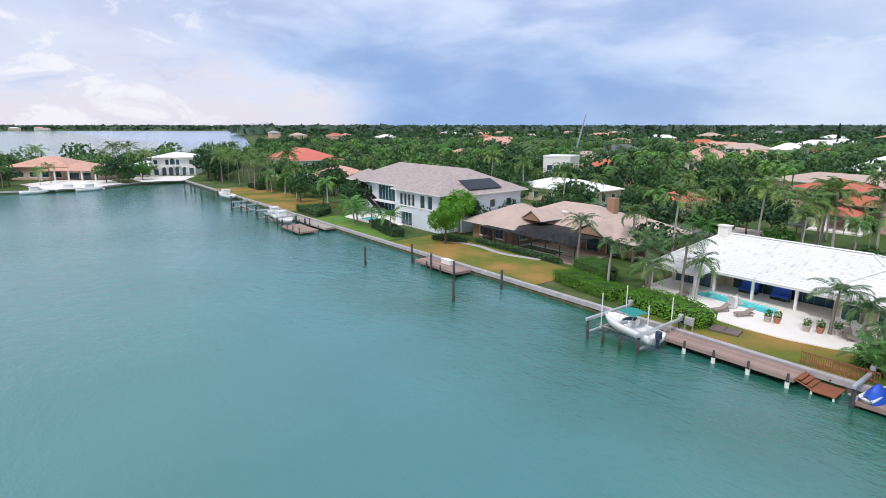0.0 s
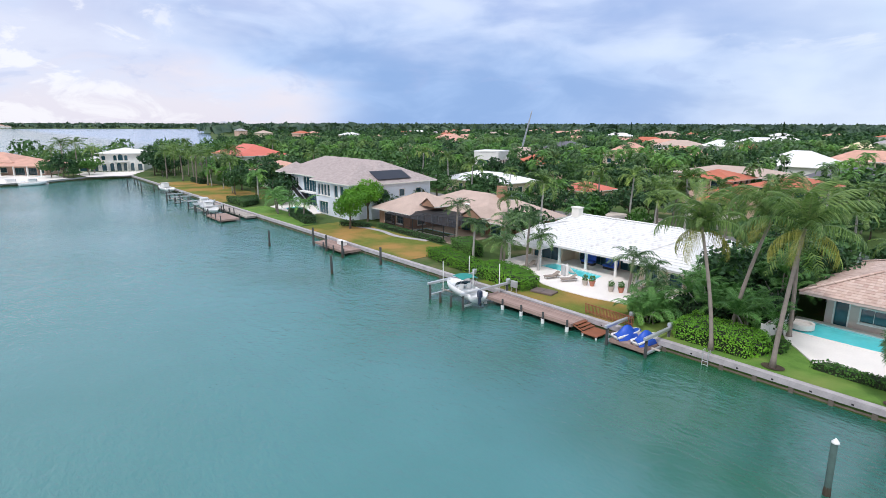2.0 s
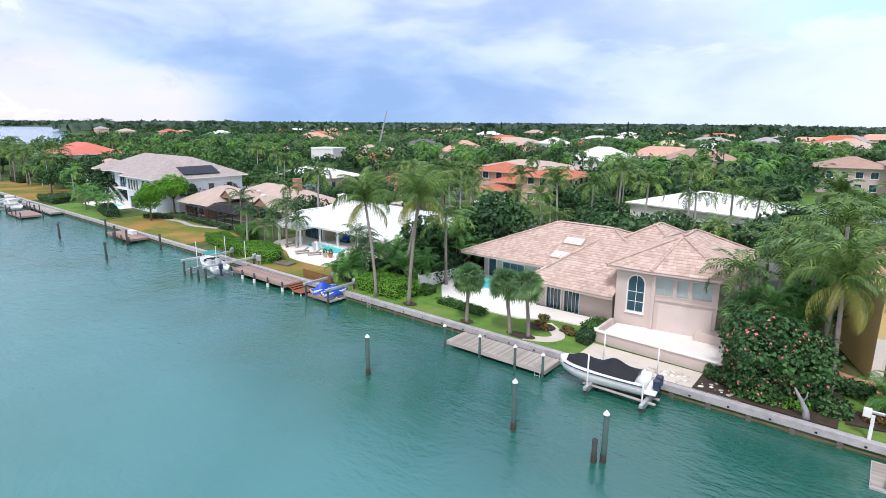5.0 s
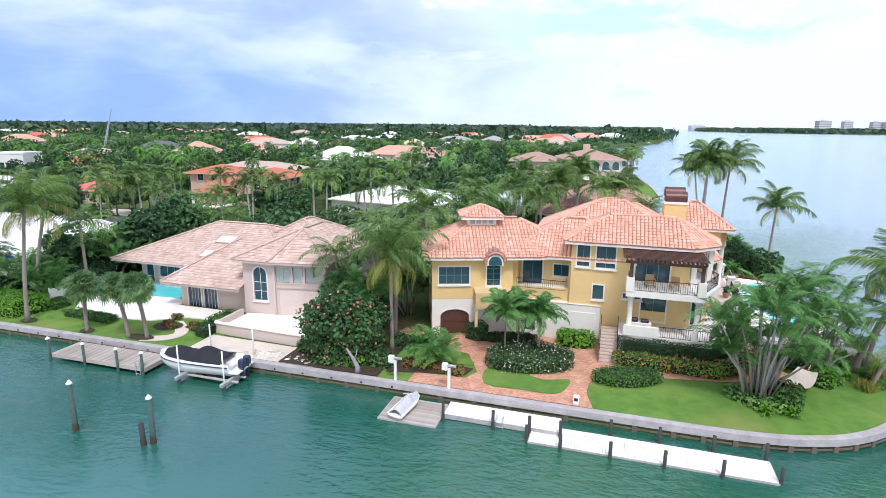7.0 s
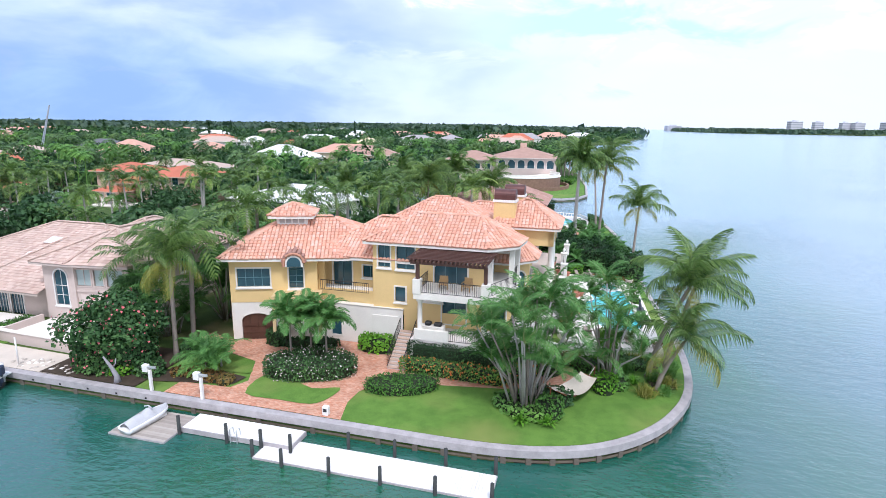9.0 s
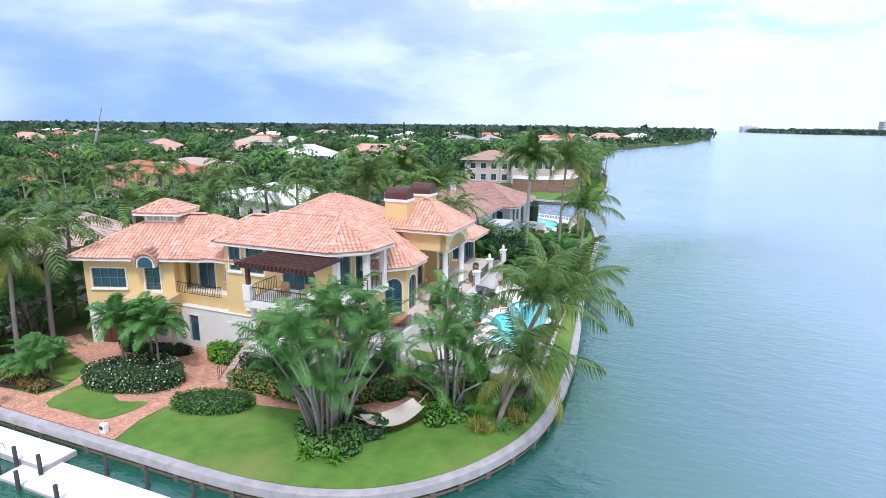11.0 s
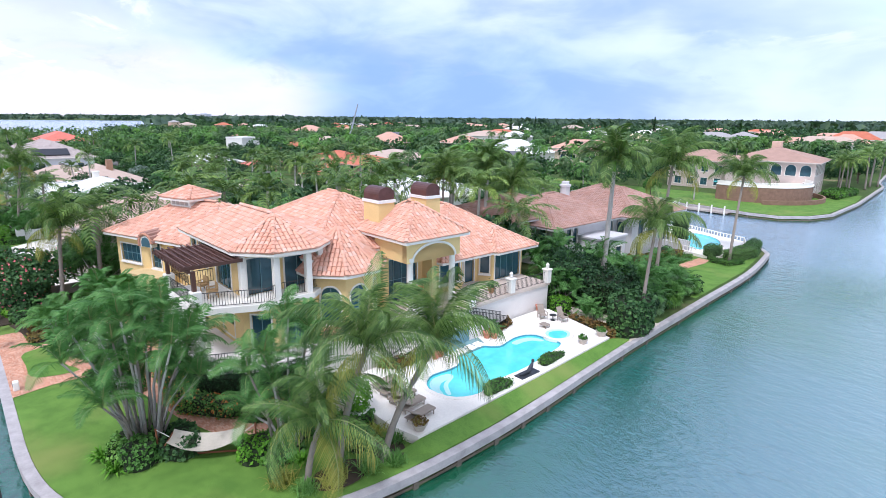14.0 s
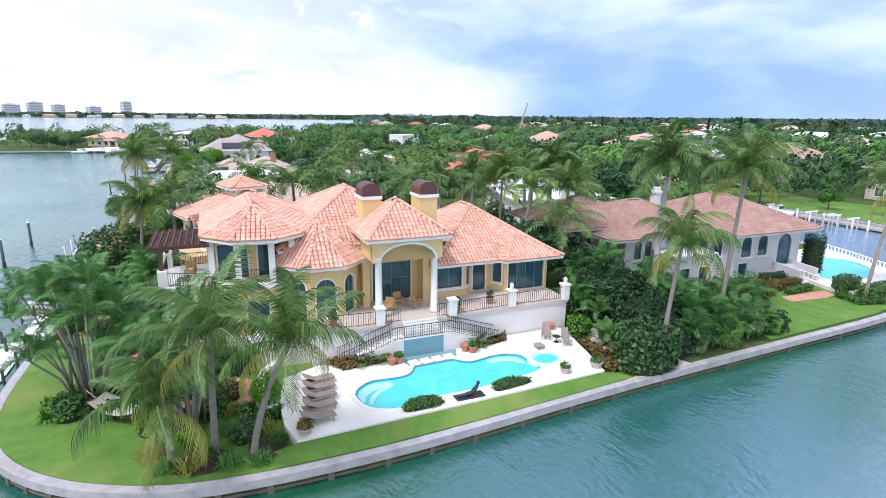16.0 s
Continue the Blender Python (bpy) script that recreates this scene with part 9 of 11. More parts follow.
for i, (x, y, k, s) in enumerate(((-252, -19, 0, 1.0), (-255, -22, 1, 1.1), (-250, -16.5, 1, 0.7), (-243.5, 6, 0, 1.15), (-246, 9, 1, 1.3), (-240, 9, 3, 0.9), (-258, 10, 0, 1.2), (-205, 20, 1, 0.8), (-199, 14, 2, 0.8), (-154, 12, 0, 0.9), (-150, 9.5, 1, 0.7))):
    copy_thing(TREES[k], PLAN @ pose(x, y, G - 0.5, 0, 0, i * 67) @ Matrix.Scale(s, 4))
for i, (x, y, k, s) in enumerate(((-236, 11, 0, 1.25), (-231, 14, 0, 1.1), (-228, 6.5, 0, 1.2), (-222, 13, 0, 1.3), (-216, 8, 0, 1.15), (-213, 13, 0, 1.2), (-206, 9, 0, 1.2), (-199, 10, 0, 1.25), (-193, 14, 0, 1.1), (-248, 12, 0, 1.1), (-292, -14, 0, 1.4), (-290, -10, 0, 1.4), (-296, -38, 0, 1.3), (-286, -18, 0, 1.1), (-140, 4.5, 2, 1.0), (-137, 3.5, 2, 0.9), (-133, 4.0, 2, 0.8), (-126, 3.5, 2, 0.9))):
    copy_thing(PALMS[k], PLAN @ pose(*lot(x, y), G - 0.06, 0, 0, i * 67) @ Matrix.Scale(s, 4))
sheet("basin_terrace", [[(-248.4, -12.6), (-245.8, -0.6), (-262, 7.4), (-270, -10.5), (-262, -14)], [(-239, -38), (-239, -27.6), (-247, -18), (-262, -20), (-272, -33), (-262, -44)]], M_DECK, G + 0.03, "pale paved terraces at the head of the basin", category="terrace")
pool("basin_pool", "small blue pool on the terrace of the pink house", [(-262, -24), (-252, -19.5), (-248, -24), (-258, -30)], [(-260, -25), (-253, -21.5), (-251, -24), (-257.5, -27.6)], G + 0.1)
for i, (x, y, k, s) in enumerate(((-54.6, 13.0, 0, 0.82), (-53.4, 17.5, 1, 1.0), (-53.0, 19.5, 0, 0.95), (-53.8, 23.5, 0, 0.95), (-53.0, 27.0, 1, 1.1), (-56.0, 31.5, 0, 0.95), (-51.8, 23.5, 3, 0.7), (-150, 75, 0, 1.0), (-146, 79, 0, 1.0), (-150, 70, 1, 1.1), (-141, 73, 0, 0.95))):
    copy_thing(TREES[k], PLAN @ pose(*lot(x, y), G - 0.1, 0, 0, i * 67) @ Matrix.Scale(s, 4))
# trees and palms on the far point
for i, (x, y, k, s) in enumerate(((1.5, 181, 1, 0.9), (3.5, 193, 0, 0.8), (-1.5, 176, 3, 0.9), (0.0, 188, 2, 1.0), (1.5, 202, 0, 1.0), (-3, 208, 3, 1.0))):
    copy_thing(TREES[k], PLAN @ pose(x, y, G - 0.06, 0, 0, i * 67) @ Matrix.Scale(s, 4))
for i, (x, y, k, s) in enumerate(((6.4, 161, 0, 1.15), (7.8, 163, 0, 1.2), (6.2, 168, 0, 1.2), (8.6, 176, 0, 1.3), (8.0, 184, 0, 1.3), (9.2, 187, 0, 1.35), (7.0, 190, 0, 1.3), (5.4, 164, 0, 1.05), (4.5, 176, 0, 1.1))):
    copy_thing(PALMS[k], PLAN @ pose(x, y, G - 0.06, 0, 0, i * 67) @ Matrix.Scale(s, 4))
shrub("hedge", "low hedges round the far brown-roofed house", [(5.5, 150), (9.5, 146), (10.5, 160), (8, 166), (5, 160)], G, G + 1.3, GREENS["hedge"], 131, 0.35, 12, "hedge")
rr = random.Random(77)


def clear_spot(a, b, gap):
    return fits(a, b, gap) and not (42.5 < b < 50.5 and a < -24)


zones = [((-57, -22), (27, 48), 46), ((-100, -57), (30, 58), 52), ((-160, -100), (32, 58), 55), ((-245, -160), (24, 58), 70), ((-22, 2), (40, 78), 44), ((-60, -8), (64, 100), 40), ((-160, -55), (66, 110), 80), ((-60, -8), (108, 122), 14), ((-300, -160), (66, 110), 60), ((-214, -156), (8, 24), 40), ((-59, -55), (12, 22), 3), ((-90, -84), (14, 30), 9), ((-124, -119), (14, 30), 6), ((-160, -155), (4, 26), 8), ((-300, -252), (-100, -45), 30), ((-268, -250), (-20, -8), 5), ((-21, -15), (19, 34), 9), ((-13, -5), (22, 40), 9), ((-255, -246), (4, 30), 8), ((-30, -4), (165, 215), 18), ((0, 12), (39, 46), 5), ((-268, -251), (-60, -36), 12), ((-262, -254), (-20, -9), 5), ((-262, -250), (9, 30), 10), ((-250, -205), (20, 56), 26), ((-300, -268), (-70, 30), 34), ((-60, -50), (20, 34), 4)]
for (a0, a1), (b0, b1), n in zones:
    for i in range(int(n * 0.54)):
        for tries in range(8):
            a, b = rr.uniform(a0, a1), rr.uniform(b0, b1)
            if clear_spot(a, b, -3.5):
                break
        else:
            continue
        if rr.random() < 0.42:
            t = rr.choice(PALMS)
            s = rr.uniform(0.7, 1.15)
        else:
            t = rr.choice(TREES[:4] * 4 + TREES[4:])
            s = rr.uniform(0.55, 1.05)
        if -60 < a < -4 and b < 50 and rr.random() < 0.75:
            t = rr.choice((PALMS[1], PALMS[2], TREES[2], TREES[2], TREES[1]))
            s *= 0.85
        copy_thing(t, PLAN @ pose(*lot(a, b), G - 0.06, 0, 0, rr.uniform(0, 360)) @ Matrix.Scale(s, 4))


# ---- docks, piles and boats ----
def pile(name, label, a, b, top, r=0.15, mat=None, capped=False, group="mooring piles"):
    th = thing(name, label, "pile", a, b, 0, 0, group)
    rr = random.Random(int(a * 31 + b * 17))
    part("post", tube([(0, 0, -1.2), (0.01, 0, 0.3), (rr.uniform(-0.04, 0.04), rr.uniform(-0.04, 0.04), top)], [r * 1.05, r * 1.02, r], 10), mat or M_PILE, th, "", None, True)
    part("waterline_growth", lathe([(r * 1.12, WATER - 0.2), (r * 1.2, WATER + 0.05), (r * 1.04, WATER + 0.5)], 10, False), M_GROWTH, th, "brown growth at the waterline")
    if capped:
        part("cap", lathe([(r * 1.15, top - 0.02), (r * 1.15, top + 0.04), (0.02, top + 0.26)], 10), M_WHITE, th, "white cone cap")
    return th


M_GROWTH = plain("barnacle_growth", (0.06, 0.045, 0.03), 0.95, 0.4, 6, 20, 0.8)
for a, b, top in ((-41.9, -10.9, 3.55), (-29.4, -10.5, 3.75), (-23.75, -10.15, 3.5)):
    pile("mooring_pile", "green mooring pile with a white cap", a, b, top, 0.16, M_PILEG, True)
pile("mooring_pile", "short dark pile beside a capped one", -24.15, -10.5, 2.0, 0.15)
for a, b, top in ((-113.6, -8.4, 3.0), (-93.4, -9.0, 2.9), (-93.4, -1.7, 2.9), (-217.3, -7.1, 3.0), (-201.8, -6.8, 3.0), (-177.2, -6.7, 2.6), (-173.3, -5.8, 2.6), (-170.0, -5.6, 2.6), (-110.6, -2.6, 3.2), (-105.0, -3.4, 3.0), (-99.9, -3.7, 3.0)):
    pile("mooring_pile", "dark mooring pile standing in the water", a, b, top)


def dock(name, label, a0, a1, b0, b1, z, mat, along="b", plank=0.16, fascia=None, posts=(), post_top=0.9, postmat=None, capped=False, sleeved=False):
    """A dock: planks on two stringers, with a fascia and its piles as parts."""
    th = thing(name, label, "dock", (a0 + a1) / 2, (b0 + b1) / 2, 0)
    w, d = a1 - a0, b1 - b0
    if along == "b":
        n = int(w / plank)
        me = mesh_of("plank", box(-plank / 2 + 0.004, plank / 2 - 0.004, -d / 2, d / 2, z - 0.045, z, 0.006), mat)
        for i in range(n):
            part("plank", me, mat, th, "", pose(-w / 2 + plank * (i + 0.5), 0, 0))
    else:
        n = int(d / plank)
        me = mesh_of("plank", box(-w / 2, w / 2, -plank / 2 + 0.004, plank / 2 - 0.004, z - 0.045, z, 0.006), mat)
        for i in range(n):
            part("plank", me, mat, th, "", pose(0, -d / 2 + plank * (i + 0.5), 0))
    for y in (-d / 2 + 0.12, d / 2 - 0.12, 0):
        part("stringer", box(-w / 2 + 0.02, w / 2 - 0.02, y - 0.06, y + 0.06, z - 0.3, z - 0.047), fascia or M_CAP, th)
    part("fascia", box(-w / 2, w / 2, -d / 2 - 0.05, -d / 2 - 0.003, z - 0.32, z - 0.01), fascia or M_CAP, th)
    for x in (-w / 2 - 0.05, w / 2 + 0.003):
        part("fascia", box(x, x + 0.047, -d / 2 - 0.05, d / 2, z - 0.32, z - 0.01), fascia or M_CAP, th)
    for pa, pb in posts:
        p = part("dock_post", tube([(0, 0, -1.2), (0, 0, z + post_top)], [0.115, 0.10], 8), postmat or M_PILE, th, "", pose(pa - (a0 + a1) / 2, pb - (b0 + b1) / 2, 0), True)
        if sleeved:
            part("sleeve", lathe([(0.165, -0.5), (0.165, z - 0.34), (0.15, z - 0.33)], 8, False), M_WHITE, p, "white plastic sleeve")
        elif capped:
            part("cap", lathe([(0.17, z + post_top), (0.17, z + post_top + 0.05), (0.02, z + post_top + 0.22)], 8), M_WHITE, p)
    return th


dock("floating_dock", "long white floating dock moored along the sea wall", -2.2, 11.3, -3.35, -1.25, 0.72, M_DOCKW, "b", 0.18, M_CAP, [(-2.35, -3.2), (-0.3, -3.55), (2.55, -3.55), (5.5, -3.55), (8.5, -3.55), (11.4, -3.3), (2.55, -1.0), (5.4, -1.0), (8.4, -1.0), (11.2, -1.0)], 0.95)
dock("fixed_dock", "narrow white dock beside the sea wall", -7.9, -0.5, -2.15, -0.45, 0.95, M_DOCKW, "b", 0.18, M_CAP, [(-7.9, -2.4), (-4.6, -2.4), (-2.3, -2.4), (-0.4, -2.4)], 0.9)
dock("lift_platform", "grey slatted lift platform beside the sea wall", -12.0, -8.1, -3.5, -0.5, 0.72, M_WOOD, "a", 0.2, M_CAP)
dock("wooden_dock", "weathered grey wooden dock along the sea wall", -40.6, -31.4, -3.0, -0.5, 1.2, M_WOOD, "b", 0.18, M_WOOD, [(-40.8, -3.1), (-37.2, -3.1), (-33.9, -3.1), (-31.5, -3.1)], 1.2, M_PILEG, True)
dock("brown_dock", "long brown dock beside the hedge", -73.0, -61.9, -2.4, -0.2, 1.4, M_BROWN, "a", 0.16, M_BROWN, [(-72.6, -2.6), (-70.2, -2.6), (-67.7, -2.6), (-65.0, -2.6), (-62.2, -2.6)], 0.3, None, False, True)
dock("tan_dock", "tan wooden dock with a white box", -109.3, -100.4, -3.0, -0.4, 1.3, M_BROWN, "a", 0.18, M_BROWN, [(-109.3, -3.2), (-106.3, -3.2), (-103.3, -3.2), (-100.4, -3.2)], 0.4)
dock("far_dock", "wooden dock with lifts far along the wall", -146.5, -138.5, -7.2, -3.6, 1.2, M_BROWN, "b", 0.25, M_BROWN, [(-146.5, -7.2), (-143.8, -7.2), (-141.2, -7.2), (-138.5, -7.2), (-146.5, -3.6), (-138.5, -3.6)], 0.8)
dock("far_walkway", "wooden walkway along the wall", -163.0, -138.5, -2.2, -0.3, 1.3, M_WOOD, "b", 0.3, M_WOOD, [(-163, -2.3), (-157, -2.3), (-151, -2.3), (-145, -2.3)], 1.0)
dock("basin_dock", "pale dock at the head of the basin", -243.5, -240.5, -44, -24, 0.9, M_DOCKW, "a", 0.4, M_CAP)
dock("canal_dock", "white dock with davits on the canal", -48, -28, 109.6, 111.4, 1.2, M_WOOD, "b", 0.4, M_WOOD, [(-46, 109.5), (-40, 109.5), (-34, 109.5), (-29, 109.5)], 1.0, None, True)


def ladder(a, b, z, rot=0):
    th = thing("dock_ladder", "small metal swim ladder on the dock", "ladder", a, b, 0, rot, "dock ladders")
    for x in (-0.22, 0.22):
        part("rail", tube([(x, 0, -0.4), (x, 0, z + 0.5), (x, 0.3, z + 0.5), (x, 0.4, z)], 0.03, 6), M_ALU, th)
    for k in range(5):
        part("rung", tube([(-0.22, 0, -0.2 + 0.3 * k), (0.22, 0, -0.2 + 0.3 * k)], 0.025, 6), M_ALU, th)


M_ALU = plain("aluminium", (0.62, 0.63, 0.65), 0.35, 0.1, 2, 20, 0.1, 0.6)
M_GEL = plain("white_gelcoat", (0.80, 0.80, 0.80), 0.25, 0.04, 1, 6, 0.05)
M_NAVY = plain("navy_cover", (0.012, 0.014, 0.02), 0.8, 0.3, 2, 12, 0.4)
M_TARP = plain("blue_tarp", (0.02, 0.09, 0.50), 0.5, 0.25, 3, 10, 0.8)
M_SILVER = plain("grey_boat_cover", (0.50, 0.50, 0.53), 0.7, 0.12, 3, 12, 0.6)
M_TEAL = plain("teal_canvas", (0.02, 0.25, 0.22), 0.7, 0.15)
M_RED = plain("red_cloth", (0.5, 0.02, 0.03), 0.8, 0.2)
ladder(-4.2, -2.3, 0.95)
ladder(-31.9, -3.15, 1.2)
ladder(-53.0, -0.3, 1.4)


def hull(length, beam, depth, keel=0.35, n=14):
    """A motor boat's hull along +x, bow forward, open on top."""
    bm = bmesh.new()
    rows = []
    for i in range(n + 1):
        t = i / n
        x = -length / 2 + length * t
        f = 1.0 if t < 0.55 else math.sqrt(max(0.0, 1 - ((t - 0.55) / 0.45) ** 2.2))
        sheer = depth * (1 + 0.22 * t ** 2)
        w = beam / 2 * max(f, 0.02)
        lift = keel * max(0, (t - 0.6) / 0.4) ** 2 * 1.8
        prof = [(0, lift), (w * 0.7, lift + 0.18 * depth), (w * 0.93, lift + (sheer - lift) * 0.5), (w, sheer), (w * 0.86, sheer + 0.02), (w * 0.84, sheer - 0.25 * depth)]
        rows.append([bm.verts.new((x, y, z)) for y, z in prof] + [bm.verts.new((x, -y, z)) for y, z in prof[::-1]])
    k = len(rows[0])
    for a, b in zip(rows, rows[1:]):
        for j in range(k - 1):
            bm.faces.new((a[j], b[j], b[j + 1], a[j + 1]))
    bm.faces.new(rows[0])
    bmesh.ops.remove_doubles(bm, verts=bm.verts[:], dist=0.004)
    bmesh.ops.recalc_face_normals(bm, faces=bm.faces[:])
    return bm


def tarp(pts_of, nx, ny):
    """A draped cloth from a height field: pts_of(s, t) for s, t from 0 to 1."""
    bm = bmesh.new()
    g = [[bm.verts.new(pts_of(i / nx, j / ny)) for j in range(ny + 1)] for i in range(nx + 1)]
    for i in range(nx):
        for j in range(ny):
            bm.faces.new((g[i][j], g[i + 1][j], g[i + 1][j + 1], g[i][j + 1]))
    bmesh.ops.recalc_face_normals(bm, faces=bm.faces[:])
    return bm


def outboard(th, x, z, y=0.0):
    m = part("outboard", box(-0.35, 0.15, -0.22, 0.22, 0.25, 0.95, 0.09), M_NAVY2, th, "dark blue outboard engine", pose(x, y, z))
    part("leg", box(-0.2, 0.08, -0.09, 0.09, -0.6, 0.27, 0.03), M_NAVY2, m)
    part("propeller", lathe([(0.02, -0.02), (0.16, 0), (0.02, 0.02)], 8), M_DARK, m, "", Matrix.Translation((-0.22, 0, -0.45)) @ Matrix.Rotation(radians(90), 4, "Y"))


M_NAVY2 = plain("engine_blue", (0.03, 0.045, 0.085), 0.35, 0.15)


def boat_lift(name, label, a0, a1, b0, b1, top, beam_z, mats=None, tall=0.0):
    """Four piles with two top beams, cables and a cradle."""
    th = thing(name, label, "boat lift", (a0 + a1) / 2, (b0 + b1) / 2, 0, 0, "boat lifts")
    w, d = (a1 - a0) / 2, (b1 - b0) / 2
    for x in (-w, w):
        for y in (-d, d):
            part("dock_post", tube([(x, y, -1.2), (x, y, top)], [0.14, 0.13], 8), mats or M_PILE, th, "", None, True)
            part("cable", tube([(x, y + (0.25 if y < 0 else -0.25), top), (x, y + (0.25 if y < 0 else -0.25), beam_z)], 0.012, 4), M_ALU, th)
        part("top_beam", box(x - 0.13, x + 0.13, -d - 0.3, d + 0.3, top, top + 0.25, 0.02), M_ALU, th)
        part("motor", box(x - 0.18, x + 0.18, d - 0.1, d + 0.35, top + 0.25, top + 0.6, 0.05), M_ALU, th)
        part("cradle_beam", box(x - 0.1, x + 0.1, -d, d, beam_z - 0.2, beam_z, 0.02), M_ALU, th)
        if tall:
            for y in (-d * 0.5, d * 0.7):
                part("guide_pole", tube([(x * 0.9, y, beam_z), (x * 0.9, y, beam_z + tall)], 0.05, 6), M_WHITE, th)
    for y in (-d * 0.35, d * 0.35):
        part("bunk", box(-w - 0.6, w + 0.6, y - 0.1, y + 0.1, beam_z, beam_z + 0.12, 0.02), M_WOOD, th)
    return th


# covered bow-rider by the taupe house
boat_lift("boat_lift", "aluminium boat lift beside the sea wall", -27.9, -24.0, -3.4, -0.9, 1.0, 0.95)
for x, y in ((-27.9, -3.3), (-24.1, -3.2), (-28.5, 0.9), (-24.5, 0.9)):
    th = thing("guide_post", "slim white guide post of the boat lift", "post", x, y, 0.0 if y < 0 else G - 0.02, 0, "guide posts")
    part("pole", tube([(0, 0, 0), (0, 0, 3.6 if y < 0 else 2.2)], 0.055, 8), M_WHITE, th, "", None, True)
    part("foot", lathe([(0.12, 0), (0.12, 0.06), (0.06, 0.08)], 8), M_WHITE, th)
cov = thing("covered_boat", "white motor boat under a black cover on a lift", "boat", -27.5, -1.7, 1.0, 186)
part("hull", hull(6.3, 2.5, 1.15), M_GEL, cov, "white hull", None, True)
part("cover", tarp(lambda s, t: (-2.5 + 5.0 * s, (2 * t - 1) * 1.18 * (1 - 0.55 * max(0, s - 0.5) * 2 * max(0, s - 0.5) * 2), 1.17 + 0.85 * (1 - abs(2 * t - 1) ** 1.6) * (0.30 + 0.7 * max(math.exp(-((s - 0.34) / 0.16) ** 2), 0.6 * math.exp(-((s - 0.80) / 0.12) ** 2))) + 0.16 * s * s), 28, 10), M_NAVY, cov, "black fitted cover", None, True)
part("rub_rail", tube([(-3.15 + 6.3 * k / 12, 1.27 * (1 if k < 7 else math.sqrt(max(0.0, 1 - ((k / 12 - 0.55) / 0.45) ** 2.2))), 1.0 + 0.24 * (k / 12) ** 2) for k in range(12)], 0.04, 5), M_NAVY2, cov)
part("swim_platform", box(-3.9, -3.1, -1.1, 1.1, 0.45, 0.6, 0.04), M_GEL, cov)
outboard(cov, -3.7, 0.45, 0.35)
outboard(cov, -3.7, 0.45, -0.35)

# runabout with the teal top
boat_lift("boat_lift", "boat lift with tall white guide poles", -77.6, -72.4, -6.0, 0.4, 2.2, 1.15, None, 3.4)
for x in (-75.9, -74.2):
    pile("lift_pile", "dark pile beside the boat lift", x, -6.0, 1.7, 0.12, None, False, "lift piles")
run = thing("runabout", "white open runabout with a teal canvas top", "boat", -74.6, -3.9, 1.3, 168)
part("hull", hull(6.0, 2.2, 0.95), M_GEL, run, "white hull", None, True)
part("cockpit", box(-1.9, 0.8, -0.75, 0.75, 0.35, 0.72, 0.05), plain("cream_vinyl", (0.62, 0.58, 0.52), 0.6, 0.1), run)
for y in (-0.45, 0.45):
    s = part("seat", box(-0.35, 0.15, y - 0.25, y + 0.25, 0.6, 1.0, 0.06), M_WHITE, run)
    part("backrest", box(-0.42, -0.32, y - 0.25, y + 0.25, 0.9, 1.4, 0.04), M_WHITE, s)
part("windscreen", tarp(lambda s, t: (0.9 - 0.5 * (2 * s - 1) ** 2 - 0.25 * t, (2 * s - 1) * 0.9, 0.95 + 0.4 * t), 8, 2), M_GLASS, run)
part("canvas_top", tarp(lambda s, t: (-1.3 + 2.0 * s, (2 * t - 1) * 0.95, 2.1 + 0.12 * (1 - (2 * t - 1) ** 2) + 0.05 * math.sin(3 * s)), 8, 6), M_TEAL, run, "teal canvas top", None, True)
for x in (-1.2, 0.6):
    for y in (-0.93, 0.93):
        part("strut", tube([(x * 0.5, y, 0.95), (x, y, 2.1)], 0.02, 5), M_ALU, run)
outboard(run, -3.1, 0.4)
part("blue_stripe", tube([(-3.0 + 5.6 * k / 10, -1.08 * (1 if k < 6 else math.sqrt(max(0.0, 1 - ((k / 10 * 0.93 - 0.55) / 0.45) ** 2.2))), 0.62 + 0.15 * (k / 10) ** 2) for k in range(11)], 0.035, 5), M_NAVY2, run)


def water_scooter(name, label, a, b, z, rot, mat, length=3.1):
    """A covered personal watercraft on its bunks."""
    th = thing(name, label, "watercraft", a, b, z, rot, "covered watercraft")
    part("hull", hull(length, 1.15, 0.42, 0.2), M_GEL, th, "", None, True)

    def cover(s, t):
        x = -length / 2 * 0.98 + length * 0.96 * s
        w = 0.54 * (1 if s < 0.55 else math.sqrt(max(0.0, 1 - ((s - 0.55) / 0.46) ** 2)))
        ridge = 0.36 + 0.26 * math.exp(-((s - 0.56) / 0.12) ** 2) + 0.16 * math.exp(-((s - 0.25) / 0.2) ** 2)
        y = (2 * t - 1)
        return (x, y * w, 0.30 + ridge * (1 - abs(y) ** 1.7) + 0.015 * math.sin(31 * s + 7 * t))
    part("cover", tarp(cover, 26, 10), mat, th, "", None, True)
    part("handlebar", tube([(0.15, -0.3, 0.98), (0.2, 0, 1.05), (0.15, 0.3, 0.98)], 0.04, 6), mat, th)
    return th


water_scooter("covered_watercraft", "water scooter under a silver-grey cover on the platform", -10.6, -2.0, 0.74, 82, M_SILVER)
part("bunk", box(-1.2, 1.2, -0.3, 0.3, -0.02, 0.12), M_WHITE, [o for o in scene.objects if o.name.startswith("covered_watercraft")][0])
# lift with two tarped craft
boat_lift("watercraft_lift", "wooden platform lift carrying two tarped craft", -58.2, -54.6, -2.4, 1.2, 2.1, 1.0)
dock("lift_deck", "tan plank platform of the lift", -58.0, -54.8, -2.2, 1.0, 1.15, M_BROWN, "a", 0.18, M_BROWN)


